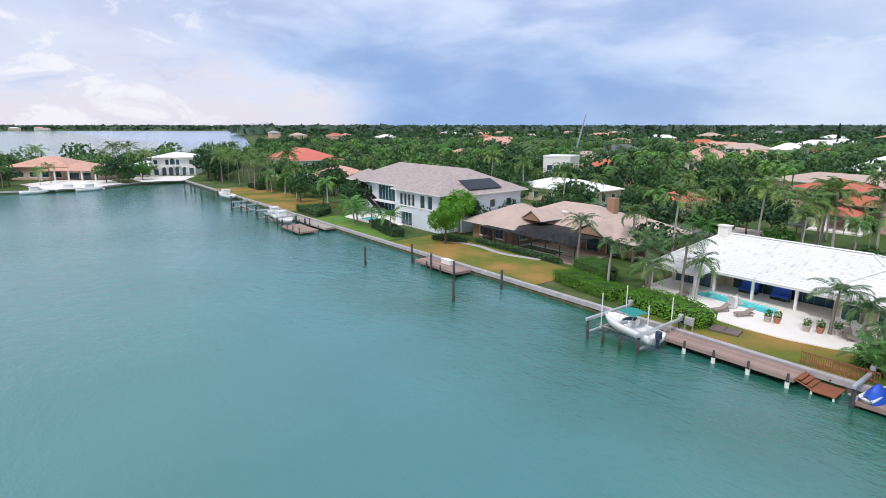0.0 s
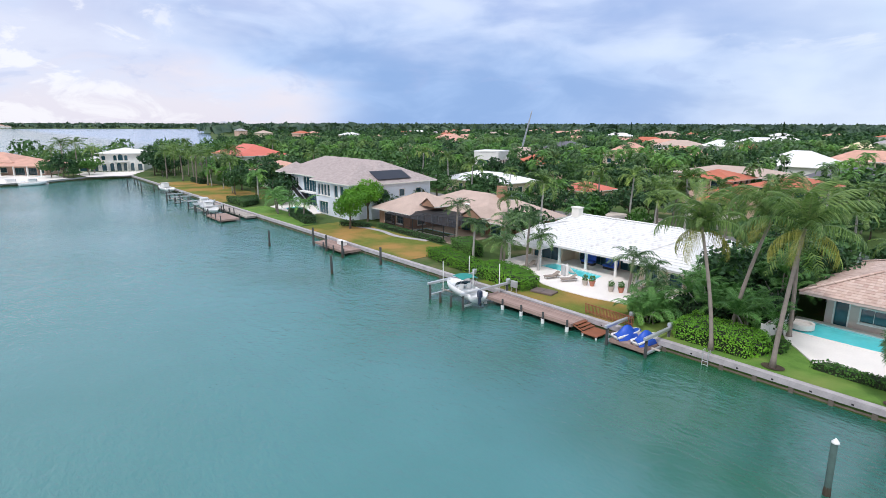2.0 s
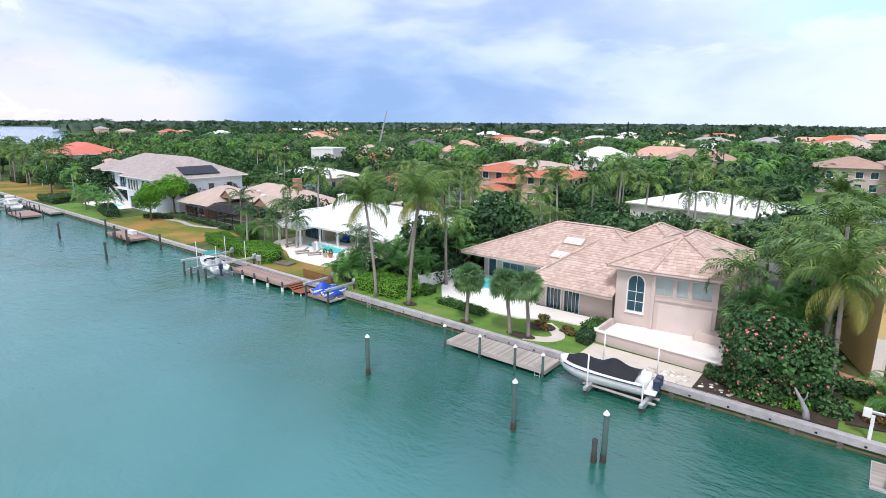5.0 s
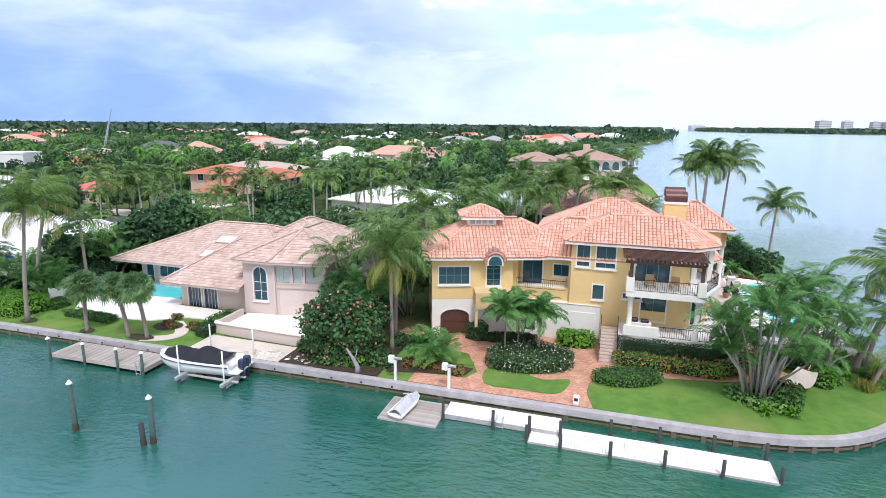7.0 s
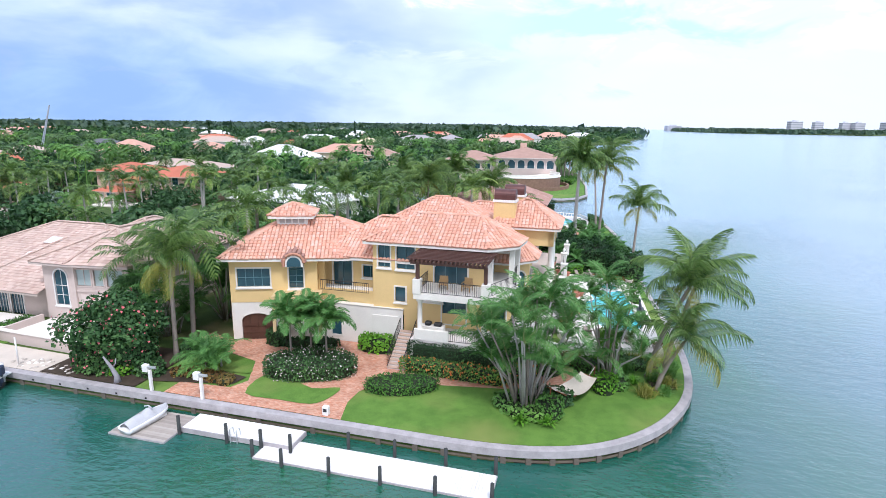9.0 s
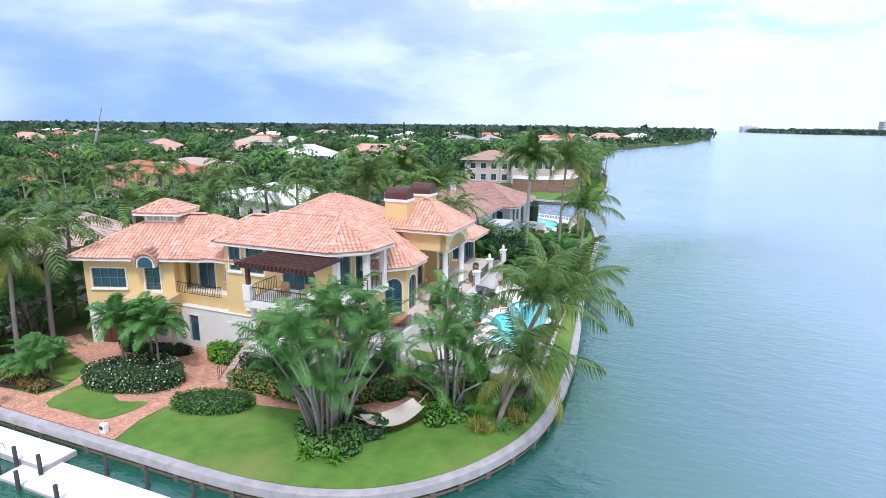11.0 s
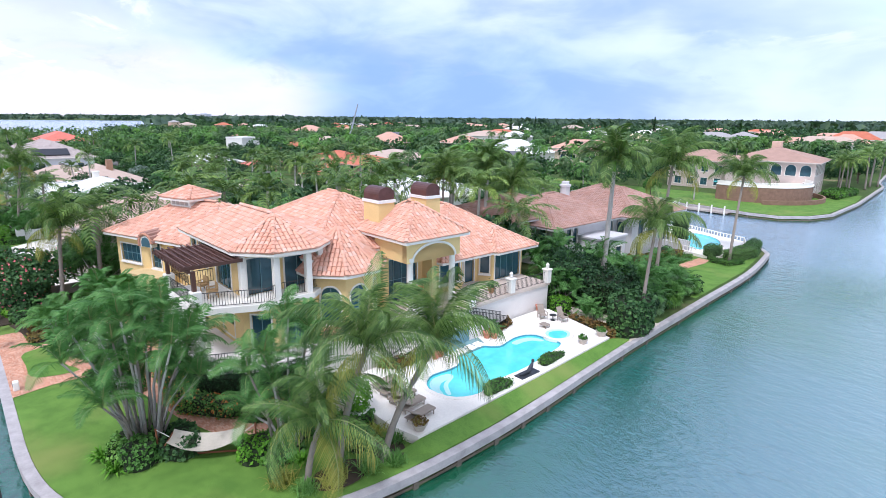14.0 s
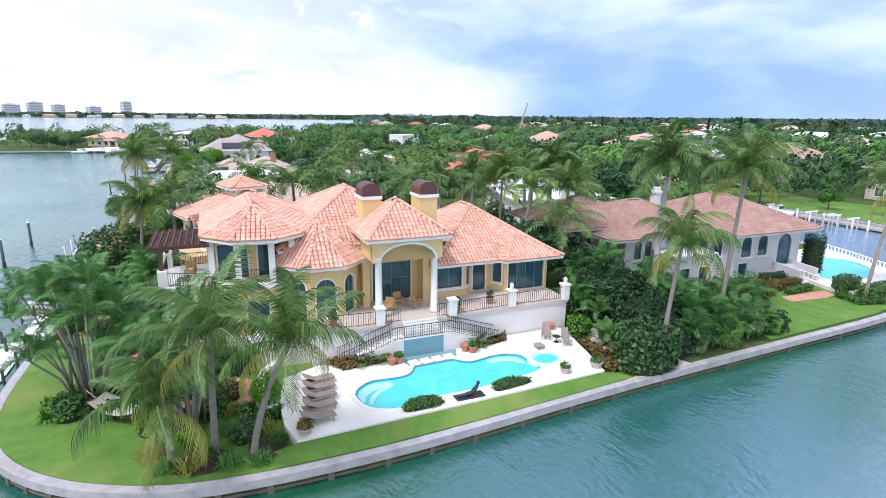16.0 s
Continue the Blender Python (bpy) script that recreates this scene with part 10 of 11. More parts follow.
def tarped(a, b, z, rot):
    th = thing("tarped_watercraft", "water scooter bundled in a bright blue tarp", "watercraft", a, b, z, rot, "tarped craft")

    def cover(s, t):
        y = 2 * t - 1
        x = -1.5 + 3.0 * s
        top = 0.5 + 0.65 * math.exp(-((s - 0.45) / 0.22) ** 2)
        edge = 0.72 * (1 - 0.35 * abs(2 * s - 1) ** 3)
        return (x, y * edge, max(0.02, top * (1 - abs(y) ** 1.5) + 0.05 * math.sin(23 * s + 5 * y) * (1 - abs(y))))
    part("tarp", tarp(cover, 22, 12), M_TARP, th, "", None, True)
    part("hull", hull(2.9, 1.0, 0.4, 0.2), M_WHITE, th, "", pose(0, 0, 0.02), True)


tarped(-57.3, -0.7, 1.15, 80)
tarped(-55.6, -0.6, 1.15, 84)

# the steps and rail by the brown dock
st = thing("dock_steps", "redwood steps down to a small landing", "steps", -60.7, -1.0, 0)
for i in range(3):
    part("tread", box(-1.15 + i * 0.36, -0.79 + i * 0.36, -1.1, 0.6, 1.30 - i * 0.14, 1.36 - i * 0.14), M_REDWOOD, st)
part("landing", box(-0.1, 1.5, -1.4, 0.6, 0.86, 0.94, 0.01), M_REDWOOD, st)
for x, y in ((0.0, -1.3), (1.4, -1.3), (1.4, 0.5)):
    part("leg", box(x - 0.06, x + 0.06, y - 0.06, y + 0.06, -0.4, 0.86), M_WHITE, st)
for y in (-1.15, 0.62):
    part("stringer", tube([(-1.2, y, 1.25), (0.0, y, 0.88)], 0.06, 4), M_REDWOOD, st)
rl = thing("dock_railing", "redwood picket railing above the sea wall", "railing", -60.2, 0.6, G)
for y in (0.35, 1.0):
    part("rail", box(-2.4, 2.6, -0.03, 0.03, y - 0.04, y + 0.04), M_REDWOOD, rl)
me = mesh_of("picket", box(-0.025, 0.025, -0.02, 0.02, 0.1, 1.0), M_REDWOOD)
for i in range(34):
    part("picket", me, M_REDWOOD, rl, "", pose(-2.35 + i * 0.15, 0, 0))

# service posts on the villa's wall
for a, b in ((-12.3, 0.35), (-8.3, 0.3)):
    th = thing("shore_power_post", "white shore power post with two boxes", "post", a, b, CAP, 0, "shore power posts")
    part("post", box(-0.09, 0.09, -0.09, 0.09, 0, 1.5, 0.01), M_WHITE, th)
    part("box", box(-0.5, -0.1, -0.16, 0.16, 1.35, 1.85, 0.03), M_WHITE, th)
    part("arm", box(-0.1, 0.5, -0.07, 0.07, 1.62, 1.78, 0.02), M_ALU, th)
ub = thing("utility_box", "small white utility box on the wall", "box", 0.3, 0.7, CAP)
part("body", box(-0.2, 0.2, -0.16, 0.16, 0.02, 0.62, 0.04), M_WHITE, ub)
part("outlet", box(-0.12, 0.12, -0.18, -0.155, 0.3, 0.5), M_DARK, ub)
part("foot", box(-0.16, 0.16, -0.12, 0.12, 0, 0.03), M_DARK, ub)
dw = thing("driftwood", "bleached driftwood stump leaning on the wall", "driftwood", -15.6, 0.6, CAP, 20)
part("trunk", tube([(0.2, 0, 0), (0.15, 0.05, 0.5), (-0.15, 0.1, 1.1), (-0.6, 0.1, 1.9)], [0.26, 0.17, 0.13, 0.06], 8), plain("bleached_wood", (0.30, 0.29, 0.31), 0.9, 0.2, 3, 14, 0.6), dw, "", None, True)
part("branch", tube([(-0.1, 0.1, 1.0), (0.1, 0.2, 1.35), (0.15, 0.2, 1.7)], [0.07, 0.05, 0.03], 6), bpy.data.materials["bleached_wood"], dw, "", None, True)

# furniture of the villa's pool
def lounger(a, b, rot, z=DECKZ, group="sun loungers"):
    th = thing("sun_lounger", "grey-beige sun lounger with a raised back", "lounger", a, b, z, rot, group)
    part("frame", box(-0.95, 0.95, -0.33, 0.33, 0.28, 0.33, 0.01), M_LOUNGE, th)
    part("seat", box(-0.95, 0.25, -0.31, 0.31, 0.335, 0.40, 0.02), M_LOUNGE, th)
    bm = box(0, 0.78, -0.31, 0.31, 0, 0.06, 0.02)
    part("backrest", bm, M_LOUNGE, th, "", pose(0.25, 0, 0.36) @ Matrix.Rotation(radians(-30), 4, "Y"))
    for x in (-0.8, 0.75):
        for y in (-0.28, 0.28):
            part("leg", box(x - 0.025, x + 0.025, y - 0.025, y + 0.025, 0, 0.29), M_LOUNGE, th)
    return th


M_LOUNGE = plain("lounger_sling", (0.31, 0.255, 0.215), 0.8, 0.12)
M_TERRA = plain("terracotta", (0.48, 0.20, 0.13), 0.85, 0.15)
M_STONEPOT = plain("stone_pot", (0.50, 0.44, 0.38), 0.85, 0.15)
for a, b in ((15.7, 17.9), (16.7, 17.75), (17.8, 17.6), (18.9, 17.4), (20.1, 17.1)):
    lounger(a, b, -83)


def deck_chair(a, b, rot):
    """A sling chair with a reclined high back."""
    th = thing("deck_chair", "beige sling deck chair with a high back", "chair", a, b, DECKZ, rot, "poolside chairs")
    part("seat", box(-0.30, 0.35, -0.28, 0.28, 0.36, 0.42, 0.02), M_LOUNGE, th)
    part("backrest", box(0, 0.80, -0.28, 0.28, 0, 0.05, 0.02), M_LOUNGE, th, "", pose(0.32, 0, 0.38) @ Matrix.Rotation(radians(-62), 4, "Y"))
    for y in (-0.33, 0.29):
        part("arm", box(-0.25, 0.45, y, y + 0.04, 0.58, 0.62), M_LOUNGE, th)
        for x in (-0.24, 0.36):
            part("leg", box(x, x + 0.04, y, y + 0.04, 0, 0.6), M_LOUNGE, th)


deck_chair(14.7, 34.9, 150)
deck_chair(16.2, 35.7, 165)
st2 = thing("side_table", "small dark side table between chairs", "table", 15.45, 35.3, DECKZ)
part("top", lathe([(0.28, 0.42), (0.3, 0.44), (0.3, 0.47), (0.0, 0.47)], 14, False), M_DARK, st2)
part("stem", tube([(0, 0, 0), (0, 0, 0.43)], 0.03, 6), M_DARK, st2)
part("foot", lathe([(0.2, 0), (0.2, 0.02), (0.04, 0.05)], 12), M_DARK, st2)
ot = thing("ottoman", "low square beige footstool on the deck", "footstool", 16.0, 33.5, DECKZ)
part("cushion", box(-0.35, 0.35, -0.3, 0.3, 0.2, 0.32, 0.04), M_LOUNGE, ot)
for x in (-0.28, 0.28):
    for y in (-0.24, 0.24):
        part("leg", box(x - 0.02, x + 0.02, y - 0.02, y + 0.02, 0, 0.21), M_LOUNGE, ot)


def pot(a, b, z, r, h, mat, leaf, lab, plant=0.35, seed=0):
    th = thing("planter_pot", lab, "pot", a, b, z, 0, "planter pots")
    part("pot", lathe([(r * 0.6, 0), (r * 0.75, h * 0.3), (r, h * 0.85), (r * 1.08, h * 0.9), (r * 1.08, h), (r * 0.9, h), (r * 0.85, h * 0.85), (0.0, h * 0.82)], 16, False), mat, th, "", None, True)
    if leaf:
        rng2 = np.random.default_rng(seed)
        P, N = blob_points(rng2, [(0, 0, h + plant * 0.4, r * 1.0, r * 1.0, plant * 0.6)], 150, 0.5)
        part("plant", leaf_mesh("plant", P, N, 0.16, leaf, rng2), leaf, th)


for i, (a, b, m, r) in enumerate(((21.0, 16.3, M_STONEPOT, 0.42), (19.95, 33.0, M_STONEPOT, 0.36), (20.0, 35.4, M_STONEPOT, 0.42))):
    pot(a, b, DECKZ, r, 0.42, m, GREENS["croton" if i == 0 else "hedge"], "wide stone bowl planter on the pool deck", 0.3, i)
big = thing("potted_bush", "round bright green bush in a large white pot", "pot plant", 17.3, 14.8, G + 0.05)
part("pot", lathe([(0.42, 0), (0.5, 0.25), (0.62, 0.62), (0.68, 0.66), (0.68, 0.74), (0.58, 0.74), (0.0, 0.66)], 18, False), M_WHITE, big, "", None, True)
rng2 = np.random.default_rng(91)
P, N = blob_points(rng2, [(0, 0, 1.55, 0.85, 0.85, 0.95)], 1500, 0.35)
part("bush", leaf_mesh("bush", P, N, 0.15, GREENS["bright"], rng2), None, big)
for i, (a, b) in enumerate(((14.75, 22.9), (14.7, 23.4), (14.5, 28.35), (14.9, 28.75), (13.2, 36.3))):
    pot(a, b, DECKZ, 0.32, 0.5, M_TERRA, GREENS["hedge"] if i % 2 else None, "terracotta pot beside the pool", 0.3, 10 + i)
for i, (a, b) in enumerate(((12.2, 19.6), (12.4, 28.6), (11.8, 31.6))):
    pot(a, b, 4.3, 0.3, 0.5, M_TERRA, GREENS["near"], "terracotta pot with a plant on the terrace", 0.6, 20 + i)
for i, (a, b) in enumerate(((-68.1, 8.3), (-67.4, 8.6), (-64.9, 8.4), (-64.0, 8.9), (-62.9, 9.6))):
    pot(a, b, G + 0.08, 0.34, 0.6, M_STONEPOT if i % 2 == 0 else M_TERRA, GREENS["hedge"], "pot with a plant on the porch deck", 0.6, 30 + i)

# bronze reclining statue on a mat
statue = thing("statue", "dark bronze reclining statue on a slab by the pool", "statue", 20.5, 25.9, DECKZ)
bm = bmesh.new()
add_box(bm, -0.35, 0.35, -0.9, 0.9, 0, 0.06)
add_tube(bm, [(0, -0.75, 0.13), (0.05, -0.3, 0.2), (0.0, 0.15, 0.2)], [0.06, 0.10, 0.14], 8)
add_tube(bm, [(0, 0.15, 0.2), (-0.03, 0.4, 0.42), (-0.05, 0.55, 0.62)], [0.14, 0.14, 0.08], 8)
add_tube(bm, [(-0.05, 0.56, 0.62), (-0.05, 0.58, 0.7), (-0.05, 0.58, 0.82), (-0.05, 0.58, 0.88)], [0.05, 0.1, 0.1, 0.03], 8)
statue_mesh = mesh_of("statue", bm, plain("dark_bronze", (0.05, 0.055, 0.07), 0.45, 0.3, 3, 12, 0.2, 0.5))
part("figure", statue_mesh, None, statue)

# balcony and terrace furniture
def armchair(a, b, z, rot, mat, lab, group):
    th = thing("armchair", lab, "chair", a, b, z, rot, group)
    part("seat", box(-0.32, 0.32, -0.3, 0.32, 0.34, 0.46, 0.03), mat, th)
    part("backrest", box(-0.32, 0.32, 0.24, 0.34, 0.44, 0.95, 0.03), mat, th)
    for x in (-0.34, 0.28):
        part("arm", box(x, x + 0.07, -0.3, 0.3, 0.6, 0.66, 0.01), mat, th)
    for x in (-0.3, 0.3):
        for y in (-0.27, 0.29):
            part("leg", box(x - 0.03, x + 0.03, y - 0.03, y + 0.03, 0, 0.6), mat, th)


M_WICKER = plain("honey_wicker", (0.46, 0.30, 0.14), 0.8, 0.2, 6, 30, 0.5)
for a, rot in ((5.0, 10), (6.8, -10)):
    armchair(a, 10.9, 7.1, rot, M_WICKER, "honey-coloured wicker armchair on the balcony", "balcony chairs")
for a, b, rot in ((10.6, 24.0, 60), (10.7, 26.0, 120), (9.6, 25.0, 90)):
    armchair(a, b, 4.3, rot, M_WICKER, "wicker armchair under the portico", "portico chairs")
tb = thing("patio_table", "round table with a red cloth on the patio", "table", 10.4, 17.4, 3.5)
part("top", lathe([(0.62, 0.5), (0.62, 0.74), (0.0, 0.76)], 16, False), M_TERRA, tb)
part("stem", tube([(0, 0, 0), (0, 0, 0.6)], 0.06, 8), M_DARK, tb)
grill = thing("outdoor_counter", "white outdoor counter with bottles and a grill", "counter", 4.4, 10.2, 3.5)
part("counter", box(-0.9, 0.9, -0.3, 0.3, 0, 0.9, 0.02), M_TRIM, grill)
part("grill", box(0.1, 0.7, -0.22, 0.22, 0.9, 1.15, 0.06), M_DARK, grill)
part("hood", box(-0.6, -0.1, -0.22, 0.22, 0.9, 1.2, 0.08), M_DARK, grill)
# hammock
hm = thing("hammock", "pale rope hammock with spreader bars on a stand", "hammock", 14.9, 7.3, G, 56)
part("net", tarp(lambda s, t: (-1.75 + 3.5 * s, (2 * t - 1) * 0.85 * (0.75 + 0.25 * math.sin(math.pi * s)), 0.55 + 0.85 * (2 * s - 1) ** 2 * 0.55 + 0.12 * (2 * t - 1) ** 2), 14, 6), plain("hammock_rope", (0.62, 0.56, 0.48), 0.9, 0.1, 6, 40, 0.6), hm)
for x in (-1.77, 1.77):
    part("spreader", tube([(x, -0.75, 1.05), (x, 0.75, 1.05)], 0.03, 6), M_REDWOOD, hm)
    part("cord", tube([(x, 0, 1.05), (x * 1.35, 0, 1.5)], 0.02, 5), M_TRIM, hm)
    part("stand", tube([(x * 1.35, 0, 0), (x * 1.36, 0, 1.55)], 0.05, 6), M_REDWOOD, hm)
part("base", tube([(-2.39, 0, 0.05), (2.39, 0, 0.05)], 0.05, 6), M_REDWOOD, hm)

# things on the porch deck of the white-roofed house
for a, b, rot in ((-72.2, 7.7, 70), (-70.2, 8.2, 60), (-62.0, 9.4, 120), (-60.4, 9.8, 150), (-77.2, 9.6, 90)):
    lounger(a, b, rot, G + 0.08, "porch loungers")
for a, b, rot in ((-63.6, 11.6, 20), (-62.2, 11.8, 60), (-61.0, 11.2, 100)):
    armchair(a, b, G + 0.08, rot, M_WHITE, "white patio chair on the deck", "patio chairs")
cv = thing("spa_cover", "square brown cover lying on the lawn", "cover", -69.4, 2.9, G, 10)
part("panel", box(-1.25, 1.25, -0.75, 0.75, 0, 0.22, 0.04), plain("brown_vinyl", (0.16, 0.12, 0.11), 0.7, 0.15), cv)
part("hinge", box(-0.03, 0.03, -0.75, 0.75, 0.2, 0.235), M_DARK, cv)
sl = thing("pool_slide", "white moulded pool slide", "slide", -72.0, 10.5, G + 0.1, 80)
part("body", tarp(lambda s, t: (-0.7 + 1.4 * s, (2 * t - 1) * 0.5, 1.3 * (1 - s) ** 1.5 + 0.25 * (2 * t - 1) ** 2), 10, 6), M_WHITE, sl, "", None, True)
part("support", box(-0.7, -0.35, -0.45, 0.45, 0, 1.25, 0.08), M_WHITE, sl)
part("ladder", box(-0.95, -0.72, -0.3, 0.3, 0, 1.2, 0.03), M_ALU, sl)
for a, b, w, lab, m in ((-78.2, 15.6, 2.6, "red cushioned bench on the porch", M_RED), (-73.4, 16.4, 1.8, "blue cushioned bench on the porch", M_TARP), (-70.2, 16.4, 1.8, "blue cushioned bench on the porch", M_TARP)):
    th = thing("porch_bench", lab, "bench", a, b, G + 0.08, 0, "porch benches")
    part("seat", box(-w / 2, w / 2, -0.4, 0.4, 0.3, 0.55, 0.05), m, th)
    part("backrest", box(-w / 2, w / 2, 0.28, 0.45, 0.5, 1.3, 0.05), m, th)
    part("base", box(-w / 2 + 0.05, w / 2 - 0.05, -0.35, 0.4, 0, 0.3), M_DARK, th)
bx = thing("dock_box", "white dock box on the tan dock", "box", -104.6, -1.0, 1.3)
part("body", box(-0.9, 0.9, -0.35, 0.35, 0, 0.55, 0.04), M_WHITE, bx)
part("lid", box(-0.95, 0.95, -0.4, 0.4, 0.55, 0.65, 0.03), M_WHITE, bx)
bx = thing("electric_box", "grey electric box above the sea wall", "box", -71.6, 0.6, CAP)
part("body", box(-0.4, 0.4, -0.15, 0.15, 0.5, 1.2, 0.03), M_ALU, bx)
for x in (-0.35, 0.35):
    part("post", box(x - 0.05, x + 0.05, -0.05, 0.05, 0, 0.55), M_WOOD, bx)

# pale stones lying on the sandy strip
rr3 = random.Random(4)
for i in range(46):
    st = thing("rubble_stone", "pale broken stone lying on the sandy strip", "stone", rr3.uniform(-25.5, -19.5), rr3.uniform(0.7, 2.2), G + 0.02, rr3.uniform(0, 360), "rubble stones")
    bm = bmesh.new()
    bmesh.ops.create_icosphere(bm, subdivisions=1, radius=rr3.uniform(0.10, 0.22))
    for q in bm.verts:
        q.co = Vector((q.co.x * rr3.uniform(0.8, 1.4), q.co.y * rr3.uniform(0.7, 1.2), max(-0.02, q.co.z * rr3.uniform(0.4, 0.7))))
    part("stone", bm, M_STONEPOT if i % 3 else M_DECK, st)

# garden walls of the taupe house
gw = thing("garden_wall", "low taupe garden wall round a paved court", "wall", -26.0, 4.5, G - 0.1)
part("wall", ribbon([(-4.9, 0.2), (-4.6, -0.4), (5.3, -0.9), (5.3, 3.5)], 0.25, 0, 1.0), M_GREYWALL, gw)
part("wall", ribbon([(-4.9, 0.2), (-4.9, 3.6)], 0.25, 0, 1.0, -1), M_GREYWALL, gw)
part("coping", ribbon([(-5.0, 0.1), (-4.65, -0.5), (5.4, -1.0)], 0.4, 1.0, 1.08), M_DECK, gw)
part("court", prism([(-4.7, 0.2), (5.2, -0.5), (5.2, 3.6), (4.4, 5.6), (-4.6, 4.2)], 0, 0.42), M_DECK, gw)
part("planter", box(1.8, 4.4, 4.2, 5.7, 0.4, 1.2, 0.03), M_GREYWALL, gw)
lw2 = thing("lot_wall", "white panel fence at the lot line", "fence", -51.2, 8.6, G)
for i in range(4):
    part("panel", box(-0.06, 0.06, i * 1.6 - 3.2, i * 1.6 - 1.66, 0.05, 1.6 - 0.12 * i, 0.02), M_WHITE, lw2)
    part("post", box(-0.09, 0.09, i * 1.6 - 3.29, i * 1.6 - 3.17, 0, 1.75 - 0.12 * i, 0.02), M_WHITE, lw2)
wk = thing("garden_path", "curving pale concrete path to the dock", "path", 0, 0, 0)
part("slab", ribbon(curve_through([(-35.4, 0.5), (-33.6, 1.3), (-32.8, 2.6), (-33.4, 4.0), (-35.4, 5.6)], 5), 1.1, G - 0.02, G + 0.045), M_SAND, wk)
part("slab", ribbon(curve_through([(-120, 7.2), (-112, 8.6), (-106, 8.0), (-100, 9.6)], 5), 0.9, G - 0.02, G + 0.045), M_CAP, wk)

# screen cage over the ranch pool
cage = thing("screen_cage", "black aluminium pool screen cage", "pool cage", -102, 15, G)
CX = [-9.3 + 18.0 * i / 7 for i in range(8)]
for x in CX:
    part("post", box(x - 0.05, x + 0.05, -3.6, -3.5, 0, 2.5), M_DARK, cage)
    part("rafter", tube([(x, -3.55, 2.5), (x, -1.0, 3.1), (x, 5.2, 3.1)], 0.05, 4), M_DARK, cage)
for y, z in ((-3.55, 2.5), (-3.55, 1.0), (-1.0, 3.1), (2.0, 3.1), (5.2, 3.1)):
    part("purlin", tube([(CX[0], y, z), (CX[-1], y, z)], 0.045, 4), M_DARK, cage)


def mesh_screen(name, alpha):
    m, n, l, b = material(name, 0.8)
    b.inputs["Base Color"].default_value = (0.015, 0.015, 0.017, 1)
    b.inputs["Alpha"].default_value = alpha
    return m


bm = bmesh.new()
bm.faces.new([bm.verts.new(q) for q in ((CX[0], -3.55, 2.5), (CX[-1], -3.55, 2.5), (CX[-1], -1.0, 3.1), (CX[0], -1.0, 3.1))])
bm.faces.new([bm.verts.new(q) for q in ((CX[0], -1.0, 3.1), (CX[-1], -1.0, 3.1), (CX[-1], 5.2, 3.1), (CX[0], 5.2, 3.1))])
part("roof_screen", bm, mesh_screen("roof_screen", 0.80), cage, "fine black insect screen")
bm = bmesh.new()
bm.faces.new([bm.verts.new(q) for q in ((CX[0], -3.55, 0), (CX[-1], -3.55, 0), (CX[-1], -3.55, 2.5), (CX[0], -3.55, 2.5))])
part("front_screen", bm, mesh_screen("front_screen", 0.35), cage, "fine black insect screen")
bm = bmesh.new()
bm.faces.new([bm.verts.new(q) for q in ((CX[0], -3.55, 0), (CX[0], -3.55, 2.5), (CX[0], -1.0, 3.1), (CX[0], 1.0, 3.1), (CX[0], 1.0, 0))])
part("side_screen", bm, bpy.data.materials["roof_screen"], cage, "fine black insect screen")

# far along the wall: boats, lifts
for i, (a, b, rot) in enumerate(((-152.0, -5.0, 175), (-158.0, -4.0, 170), (-196.0, -2.2, 185), (-241.5, -33.0, 100), (-239.5, -41.0, 95), (-239.0, -28.0, 100), (-24.0, 110.4, 4), (40, 640, 30))):
    th = thing("motor_boat", "white motor boat moored at a dock", "boat", a, b, 1.1 if i < 3 else 0.5, rot, "moored boats")
    part("hull", hull(7.0, 2.4, 1.0), M_GEL, th, "", None, True)
    part("cabin", box(-1.2, 1.0, -0.75, 0.75, 0.9, 2.0, 0.2), M_WHITE, th)
    part("windscreen", box(0.9, 1.04, -0.6, 0.6, 1.4, 1.95, 0.03), M_GLASS, th)
    part("hardtop", box(-1.4, 0.9, -0.85, 0.85, 2.0, 2.1, 0.04), M_GEL, th)
boat_lift("boat_lift", "boat lift far along the wall", -154.5, -149.5, -6.8, -3.2, 2.2, 0.9)
boat_lift("boat_lift", "boat lift far along the wall", -160.5, -156.0, -6.6, -2.6, 2.2, 0.9)
boat_lift("boat_lift", "empty boat lift far along the wall", -178.0, -171.5, -6.4, -3.0, 2.0, 1.0)

for i, (a, b) in enumerate(((-189.6, -2.9), (-184, -2.2), (-180.5, -5.2), (-166, -5.0), (-162.5, -3.0), (-147.5, -6.6), (-145.5, -3.0), (-200.5, -4.0), (-204, -2.0), (-233, 6.5), (-226, -3.4), (-221, -3.6))):
    pile("mooring_pile", "dark mooring pile along the wall", a, b, 2.0 + 0.15 * (i % 4), 0.17)

